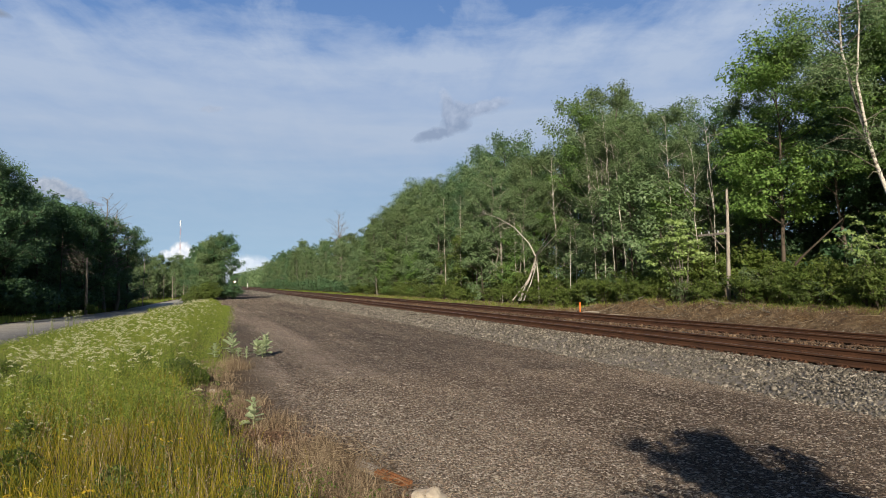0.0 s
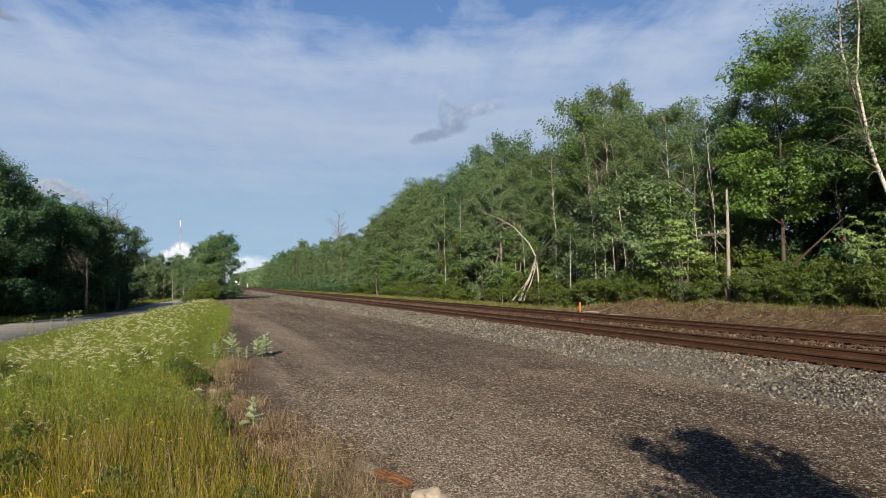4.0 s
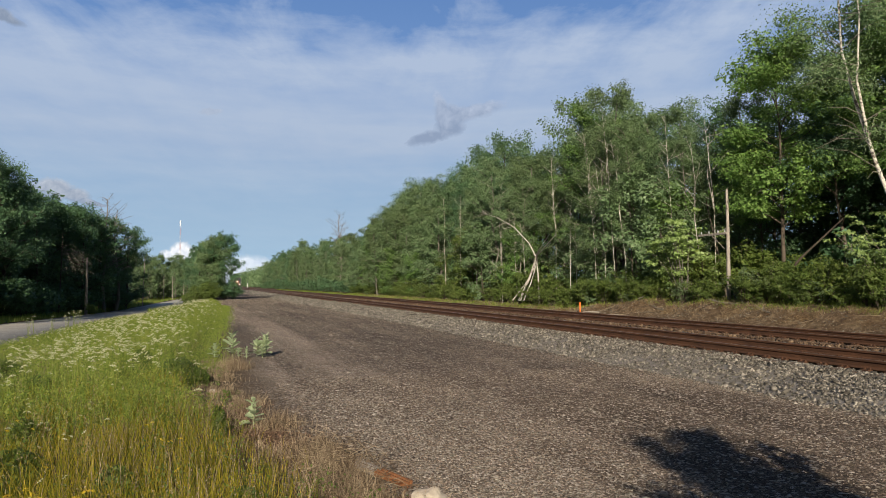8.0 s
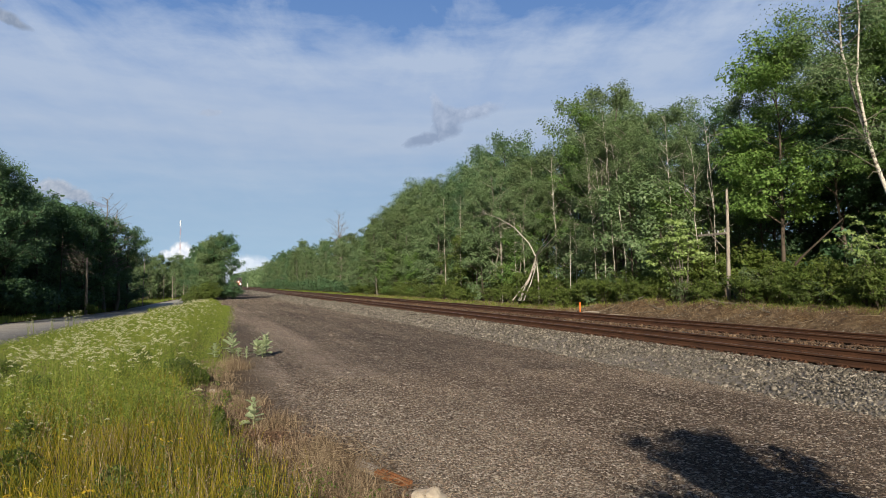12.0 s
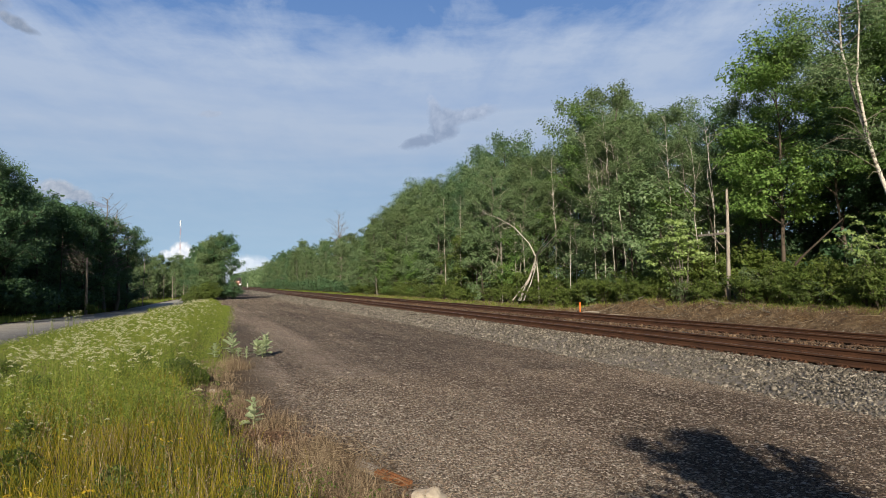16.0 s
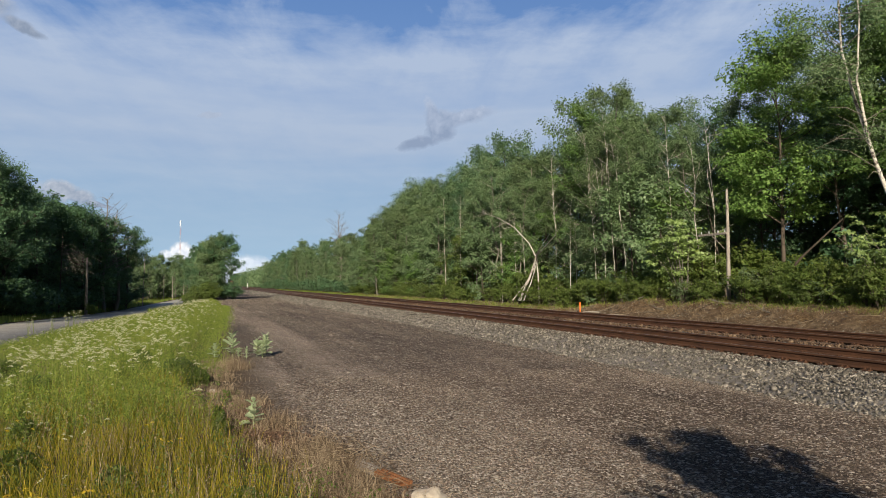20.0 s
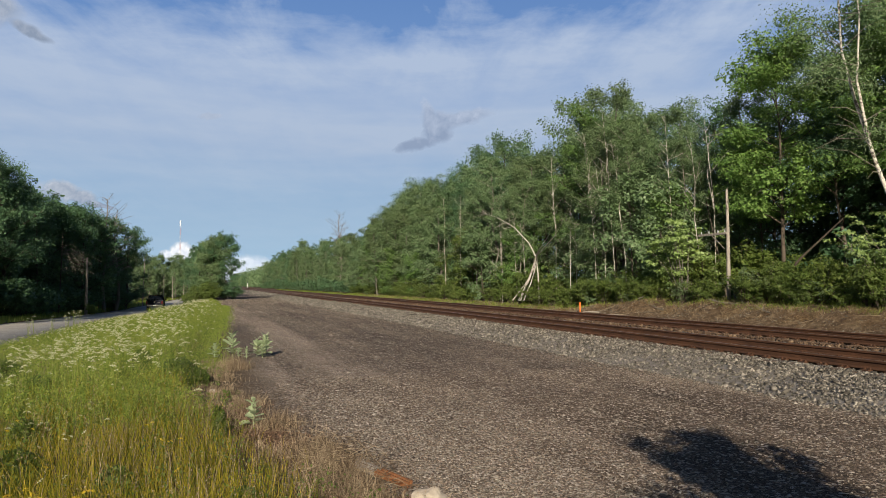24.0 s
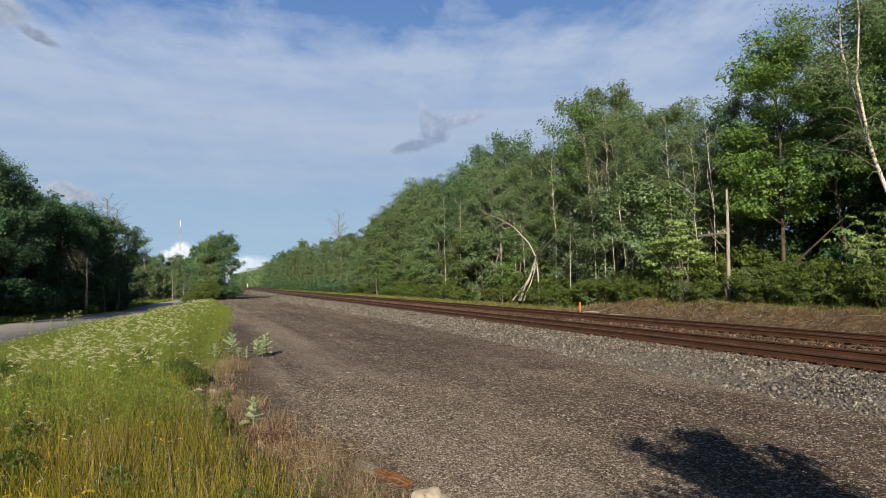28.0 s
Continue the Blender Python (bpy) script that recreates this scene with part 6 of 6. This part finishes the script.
    for k in range(5):
        a = 2 * math.pi * k / 5
        for s in (-1, 1):
            m = pose(s * 0.085, 0.14 * math.cos(a), 0.14 * math.sin(a), math.degrees(a), 0, 0)
            made = bmesh.ops.create_cube(rim_bm, size=1)["verts"]
            bmesh.ops.transform(rim_bm, verts=made, matrix=m @ Matrix.Diagonal((0.03, 0.20, 0.06, 1)))
    rim_me = bpy.data.meshes.new("rim")
    rim_bm.to_mesh(rim_me)
    rim_bm.free()
    rim_me.materials.append(GALVANISED)
    for x in (-0.84, 0.84):
        for y in (-1.78, 1.78):
            w = new("wheel")
            w.parent = ob
            w.matrix_basis = pose(x, y, 0.41)
            part("tyre", tyre_me, None, w)
            part("rim", rim_me, None, w)
            wheels.append((w, x, y))
    return ob, wheels


# ---- the locomotive ----
def build_locomotive():
    ob = empty("locomotive", pose(TRACKS[0], 330, TIE_TOP + 0.19), "orange-nosed diesel locomotive with lit headlights on the track", "locomotive")
    lamp = glow_mat("headlight_glow", (1.0, 0.86, 0.62), 30.0)
    nose = plain_mat("red_orange_paint", (0.22, 0.03, 0.02), (0.32, 0.055, 0.035), 2.0, 0.45, 0.0, 0.1)
    dark = plain_mat("dark_loco_paint", (0.02, 0.02, 0.022), (0.05, 0.045, 0.04), 2.0, 0.5, 0.0, 0.1)
    part("underframe", box_bm(-1.5, 1.5, 0, 20, 0.85, 1.35, 0.05), dark, ob)
    part("nose", box_bm(-0.65, 0.65, 0.9, 3.0, 1.35, 2.95, 0.15), nose, ob, "orange-red low nose")
    part("cab", box_bm(-1.5, 1.5, 3.0, 5.4, 1.35, 4.3, 0.12), dark, ob)
    part("hood", box_bm(-0.95, 0.95, 5.4, 19, 1.35, 4.1, 0.1), dark, ob)
    for s in (-1, 1):
        part("cab_window", box_bm(*sorted((s * 0.25, s * 1.2)), 2.97, 3.01, 3.2, 3.9), CAR_GLASS, ob)
        part("ditch_light", cyl_bm(0.12, 0.12, 0.08, pose(s * 0.85, 0.55, 1.5, 90), 14), lamp, ob, "lit ditch light")
        part("handrail", mesh_np("handrail", *tubes([[((s * 1.4, 0.15, 1.3), 0.03), ((s * 1.4, 0.15, 2.4), 0.03), ((s * 1.4, 2.9, 2.4), 0.03)]], 5), WHITE_PAINT), None, ob)
    part("headlight", cyl_bm(0.16, 0.16, 0.1, pose(0, 0.86, 2.6, 90), 14), lamp, ob, "lit headlight")
    part("pilot", prism([(0.3, 0.15), (0.55, 0.1), (0.6, 0.95), (0.0, 0.95)], -1.4, 1.4, "x"), dark, ob)
    part("coupler", box_bm(-0.15, 0.15, -0.5, 0.4, 0.7, 0.95, 0.04), dark, ob)
    for cy in (4.0, 15.5):
        truck = part("bogie", box_bm(-1.15, 1.15, cy - 2.1, cy + 2.1, 0.35, 0.85, 0.05), dark, ob)
        for dy in (-1.6, 0, 1.6):
            for s in (-1, 1):
                part("wheel", cyl_bm(0.5, 0.5, 0.13, pose(s * 0.75, cy + dy, 0.5, 0, 90, 0), 20), RUST, truck)
    return ob


# ---- clouds ----
def cloud_mat(name, spots, scale, shade, light, strength, ragged=0.55, thick=1.0):
    """Thin glowing cloud: soft spots (x, z, width, height, turn) joined and frayed by noise, clear elsewhere."""
    m, nt, out = nodes_of(name)
    co = nt.nodes.new("ShaderNodeTexCoord").outputs["Object"]
    warp = node(nt, "ShaderNodeTexNoise", {"Scale": scale * 0.5, "Detail": 5.0})
    nt.links.new(co, warp.inputs["Vector"])
    off = node(nt, "ShaderNodeVectorMath", {0: warp.outputs["Color"], 1: (0.5, 0.5, 0.5)}, operation="SUBTRACT").outputs[0]
    off = node(nt, "ShaderNodeVectorMath", {0: off, "Scale": 0.28}, operation="SCALE").outputs[0]
    p = node(nt, "ShaderNodeVectorMath", {0: co, 1: off}, operation="ADD").outputs[0]
    best = None
    for x, z, w, h, turn in spots:
        mp = nt.nodes.new("ShaderNodeMapping")
        mp.vector_type = "TEXTURE"
        mp.inputs["Location"].default_value = (x, 0, z)
        mp.inputs["Rotation"].default_value = (0, radians(turn), 0)
        mp.inputs["Scale"].default_value = (w, 1000.0, h)
        nt.links.new(p, mp.inputs["Vector"])
        ln = node(nt, "ShaderNodeVectorMath", {0: mp.outputs[0]}, operation="LENGTH").outputs["Value"]
        g = math_(nt, "SUBTRACT", 1.0, ln)
        best = g if best is None else math_(nt, "MAXIMUM", best, g)
    fine = noise_(nt, p, scale, 6.0, 0.6)
    a = math_(nt, "ADD", best, math_(nt, "MULTIPLY", math_(nt, "SUBTRACT", fine, 0.5), ragged * 2))
    alpha = ramp(nt, a, [(0.02, (0, 0, 0)), (0.45, (thick, thick, thick))])
    zed = node(nt, "ShaderNodeSeparateXYZ", {0: co}).outputs[2]
    # paler tops and greyer undersides: sun and shade painted into the glow
    tone = math_(nt, "ADD", math_(nt, "MULTIPLY", fine, 0.8), math_(nt, "MULTIPLY", zed, 0.5))
    col = ramp(nt, tone, [(0.25, shade), (0.65, light)])
    e = node(nt, "ShaderNodeEmission", {"Color": col, "Strength": strength})
    t = nt.nodes.new("ShaderNodeBsdfTransparent")
    mix = nt.nodes.new("ShaderNodeMixShader")
    nt.links.new(alpha, mix.inputs[0])
    nt.links.new(t.outputs[0], mix.inputs[1])
    nt.links.new(e.outputs[0], mix.inputs[2])
    nt.links.new(mix.outputs[0], out.inputs[0])
    return m


def cirrus_mat():
    """High veil: streaks spread by perspective overhead, pale bands lower, clear blue towards the horizon."""
    m, nt, out = nodes_of("cirrus_veil")
    co = nt.nodes.new("ShaderNodeTexCoord").outputs["Object"]
    d = node(nt, "ShaderNodeVectorMath", {0: co}, operation="NORMALIZE").outputs[0]
    sep = node(nt, "ShaderNodeSeparateXYZ", {0: d})
    el = sep.outputs[2]
    az = math_(nt, "ARCTAN2", sep.outputs[0], sep.outputs[1])
    inv = math_(nt, "DIVIDE", 1.0, math_(nt, "ADD", el, 0.10))
    px, py = math_(nt, "MULTIPLY", sep.outputs[0], inv), math_(nt, "MULTIPLY", sep.outputs[1], inv)
    flat = node(nt, "ShaderNodeCombineXYZ", {0: px, 1: py, 2: 0.0}).outputs[0]
    fan = noise_(nt, node(nt, "ShaderNodeMapping", {"Vector": flat, "Scale": (3.2, 1.1, 1.0), "Rotation": (0, 0, 0.35)}).outputs[0], 1.0, 7.0, 0.6, 0.5)
    puff = noise_(nt, node(nt, "ShaderNodeMapping", {"Vector": flat, "Scale": (2.4, 2.4, 1.0)}).outputs[0], 1.6, 6.0, 0.62, 0.3)
    band = noise_(nt, node(nt, "ShaderNodeCombineXYZ", {0: math_(nt, "MULTIPLY", az, 1.6), 1: math_(nt, "MULTIPLY", el, 22.0), 2: 3.0}).outputs[0], 1.0, 4.0, 0.5, 0.4)
    top = math_(nt, "ADD", math_(nt, "MULTIPLY", fan, 0.55), math_(nt, "MULTIPLY", puff, 0.45))
    cover = node(nt, "ShaderNodeFloatCurve")
    pts = cover.mapping.curves[0].points
    for pos, val in ((0.0, 0.95), (0.06, 0.85), (0.13, 0.75), (0.24, 0.86), (0.30, 0.80), (0.34, 0.52), (0.42, 0.16), (1.0, 0.2)):
        if pos in (0.0, 1.0):
            q = pts[0] if pos == 0.0 else pts[len(pts) - 1]
            q.location = (pos, val)
        else:
            pts.new(pos, val)
    cover.mapping.update()
    nt.links.new(el, cover.inputs["Value"])
    high = node(nt, "ShaderNodeMapRange", {0: el, 1: 0.24, 2: 0.38}).outputs[0]
    tex = math_(nt, "ADD", math_(nt, "MULTIPLY", math_(nt, "SUBTRACT", top, 0.5), math_(nt, "ADD", math_(nt, "MULTIPLY", high, 4.6), 0.9)), math_(nt, "MULTIPLY", math_(nt, "SUBTRACT", band, 0.5), 0.9))
    a = math_(nt, "ADD", math_(nt, "SUBTRACT", math_(nt, "MULTIPLY", cover.outputs[0], 1.25), 0.22), tex)
    clear = math_(nt, "MULTIPLY", node(nt, "ShaderNodeMapRange", {0: az, 1: 0.40, 2: -0.25}).outputs[0], node(nt, "ShaderNodeMapRange", {0: el, 1: 0.27, 2: 0.37}).outputs[0])
    a = math_(nt, "SUBTRACT", a, math_(nt, "MULTIPLY", clear, 0.55))
    veil = node(nt, "ShaderNodeClamp", {0: a, 1: 0.0, 2: 1.0}).outputs[0]
    blue = ramp(nt, el, [(0.0, (0.27, 0.43, 0.58)), (0.10, (0.22, 0.36, 0.53)), (0.25, (0.15, 0.27, 0.51)), (0.45, (0.075, 0.165, 0.39))])
    white = ramp(nt, el, [(0.0, (0.31, 0.46, 0.60)), (0.08, (0.31, 0.43, 0.57)), (0.18, (0.355, 0.435, 0.565)), (0.30, (0.36, 0.44, 0.585)), (0.45, (0.37, 0.445, 0.595))])
    e = node(nt, "ShaderNodeEmission", {"Color": mixc(nt, veil, blue, white), "Strength": 1.0})
    nt.links.new(e.outputs[0], out.inputs[0])
    return m


def sky_place(az, el, d):
    a, e = radians(az), radians(el)
    return Vector((math.sin(a) * math.cos(e), math.cos(a) * math.cos(e), math.sin(e))) * d + Vector(EYE)


def cloud_pose(az, el, d):
    return Matrix.Translation(sky_place(az, el, d)) @ pose(0, 0, 0, 0, 0, -az)


def build_clouds():
    az = np.radians(np.linspace(-80, 80, 65))
    el = np.radians(np.linspace(-2, 48, 26))
    ga, ge = np.meshgrid(az, el)
    R = 4300.0
    v = np.stack([np.sin(ga) * np.cos(ge), np.cos(ga) * np.cos(ge), np.sin(ge)], -1).reshape(-1, 3) * R
    idx = np.arange(ga.size).reshape(ga.shape)
    f = np.stack([idx[:-1, :-1], idx[:-1, 1:], idx[1:, 1:], idx[1:, :-1]], -1).reshape(-1, 4)
    veil = tagged(new("backdrop_cirrus", mesh_np("backdrop_cirrus", v, f, cirrus_mat(), True)), "thin streaky white cirrus veil over blue sky", "sky", kind="structure")
    veil.matrix_basis = pose(*EYE, 0, 0, -HEADING)

    def sheet(name, width, height, material, label):
        nx, nz = 13, 9
        xs, zs = np.linspace(-1, 1, nx), np.linspace(-1, 1, nz)
        gx, gz = np.meshgrid(xs, zs)
        v = np.stack([gx * width, 0.06 * width * (gx ** 2 + gz ** 2), gz * width], -1)
        v[..., 2] *= height / width
        idx = np.arange(gx.size).reshape(gx.shape)
        f = np.stack([idx[:-1, :-1], idx[:-1, 1:], idx[1:, 1:], idx[1:, :-1]], -1).reshape(-1, 4)
        me = mesh_np(name, v.reshape(-1, 3) / width, f, material, True)
        ob = tagged(new(name, me), label, "cloud", "clouds", "structure")
        ob.scale = (width, width, width)
        return ob
    grey, pale = (0.28, 0.33, 0.43), (0.50, 0.55, 0.66)
    bird = sheet("cloud", 300, 200, cloud_mat("ragged_cloud", [(-0.20, 0.02, 0.16, 0.44, -18), (-0.05, -0.18, 0.30, 0.24, 0), (-0.40, -0.40, 0.48, 0.15, -14), (0.42, 0.06, 0.60, 0.16, -15), (0.05, 0.0, 0.30, 0.2, 0)], 5.0, (0.21, 0.27, 0.39), (0.42, 0.48, 0.60), 1.0, 0.33, 0.8), "small ragged grey cloud drifting against the veil")
    left = sheet("cloud", 215, 120, cloud_mat("left_cloud", [(-0.2, 0.05, 0.5, 0.24, 8), (0.15, -0.05, 0.4, 0.16, 12), (0.5, -0.2, 0.4, 0.06, 8)], 4.0, (0.23, 0.28, 0.37), (0.50, 0.53, 0.59), 1.0, 0.42, 0.9), "grey cumulus cloud above the roadside wood")
    corner = sheet("cloud", 280, 180, cloud_mat("corner_cloud", [(-0.3, 0.15, 0.55, 0.32, 20), (0.3, -0.22, 0.4, 0.1, 24)], 4.0, (0.21, 0.26, 0.35), (0.43, 0.47, 0.55), 1.0, 0.3, 0.9), "grey cloud drifting in from overhead")
    wisp = sheet("cloud", 120, 60, cloud_mat("wisp_cloud", [(0.0, 0.0, 0.55, 0.16, -6)], 4.0, (0.32, 0.37, 0.47), (0.42, 0.47, 0.57), 1.0, 0.4, 0.5), "faint small grey wisp of cloud")
    heap = sheet("cloud", 190, 90, cloud_mat("white_heap", [(-0.1, 0.05, 0.5, 0.42, 0), (0.3, -0.05, 0.5, 0.34, 0), (-0.4, -0.1, 0.5, 0.28, 0)], 6.0, (0.58, 0.63, 0.72), (0.92, 0.92, 0.92), 1.0, 0.22, 1.0), "white sunlit cumulus heap low on the horizon")
    low = sheet("cloud", 420, 120, cloud_mat("white_bank", [(-0.3, 0.0, 0.5, 0.22, 0), (0.25, -0.02, 0.6, 0.18, 0), (0.0, -0.12, 0.9, 0.2, 0)], 5.0, (0.52, 0.60, 0.72), (0.80, 0.84, 0.88), 1.0, 0.25, 0.9), "low white bank of cloud above the line")
    heap.matrix_basis = cloud_pose(-1.55, 2.3, 4000) @ Matrix.Diagonal((138, 138, 138, 1))
    low.matrix_basis = cloud_pose(4.6, 0.9, 4000) @ Matrix.Diagonal((420, 420, 420, 1))
    return veil, bird, left, corner, wisp


build_ground()
build_road()
build_ballast()
build_tracks()
build_forest()
build_far_woods()
build_special_trees()
build_meadow()
build_weeds()
build_flowers()
build_yard_things()
build_bank_debris()
build_posts()
build_mast()
SWAYING = build_shade_tree()
TRUCK, WHEELS = build_truck()
LOCOMOTIVE = build_locomotive()
CLOUDS = build_clouds()


def motions():
    # the truck keeps to its lane at a steady speed; its wheels turn with the road
    def along(t):
        spots = ((-60.0, -1862.0), (20.8, 37.9), (21.0, 43.2), (21.5, 54.5), (22.25, 70.4), (23.5, 93.8), (24.0, 103.6), (25.0, 125.2), (26.0, 148.4), (27.0, 173.0), (28.0, 199.6), (29.0, 226.0))
        return sum(float(np.interp(t + o, [p for p, _ in spots], [q for _, q in spots])) for o in (-0.2, -0.1, 0.0, 0.1, 0.2)) / 5

    def truck_at(t):
        y = along(t)
        x = float(lane_x(y))
        turn = -math.degrees(math.atan2(float(lane_x(y + 2) - lane_x(y - 2)), 4.0)) + 1.5 + 3.0 * max(0.0, min(1.0, (53.0 - y) / 8.0))
        tip = math.degrees(math.atan2(float(road_z(y + 2) - road_z(y - 2)), 4.0))
        return pose(x, y, float(road_z(y)) + 0.06, tip, 0, turn)
    times = [16.0, 17.0, 18.0] + [19.0 + 0.25 * k for k in range(37)]
    walk(TRUCK, [(0.0, truck_at(16.0))] + [(t, truck_at(t)) for t in times])
    for w, x, y in WHEELS:
        rows, turned = [(0.0, pose(x, y, 0.41))], 0.0
        for k in range(0, 252):
            t = 19.6 + k / 30
            rows.append((t, pose(x, y, 0.41) @ Matrix.Rotation(-turned, 4, "X")))
            turned += min(1.45, (along(t + 1 / 30) - along(t)) / 0.41)
        walk(w, rows)
    # the locomotive creeps up, stops, and draws back behind the trees
    spots = ((0.0, 352), (2.0, 344), (6.0, 326), (9.0, 317), (12.0, 311), (15.0, 312), (16.5, 320), (18.0, 345), (19.5, 385), (21.0, 430), (24.0, 520), (28.0, 600))
    walk(LOCOMOTIVE, [(t, pose(TRACKS[0], y, TIE_TOP + 0.19)) for t, y in spots])
    # clouds drift
    veil, bird, left, corner, wisp = CLOUDS
    walk(veil, [(0.0, pose(*EYE, 0, 0, -HEADING)), (28.0, pose(*EYE, 0, 0, -HEADING + 1.35))])
    for ob, a, b in ((bird, (19.1, 13.4), (17.4, 12.5)), (left, (-9.6, 6.5), (-8.9, 6.3)), (corner, (-15.6, 19.0), (-12.6, 17.6)), (wisp, (0.2, 12.9), (0.1, 12.3))):
        walk(ob, [(0.0, cloud_pose(*a, 3900)), (28.0, cloud_pose(*b, 3900))])
    # crowns at the wood's edge stir a little
    for k, crown in enumerate(SWAY):
        rows = []
        for i in range(29):
            a = 0.22 * math.sin(0.9 * i + k * 1.9) + 0.13 * math.sin(1.9 * i + k)
            b = 0.20 * math.sin(1.1 * i + k * 2.7)
            rows.append((float(i), pose(0, 0, 0, a, b, 0.3 * a)))
        walk(crown, rows)
    # limbs of the shade tree stir in the wind
    for limb, base, k in SWAYING:
        rows = []
        for i in range(57):
            t = i * 0.5
            a = 2.2 * math.sin(1.3 * t + k * 1.7) + 1.3 * math.sin(2.3 * t + k)
            b = 2.0 * math.sin(1.1 * t + k * 2.3 + 1) + 1.0 * math.sin(2.9 * t + 2 * k)
            rows.append((t, pose(base.x, base.y, base.z, a, b, 0.6 * a)))
        walk(limb, rows)


motions()
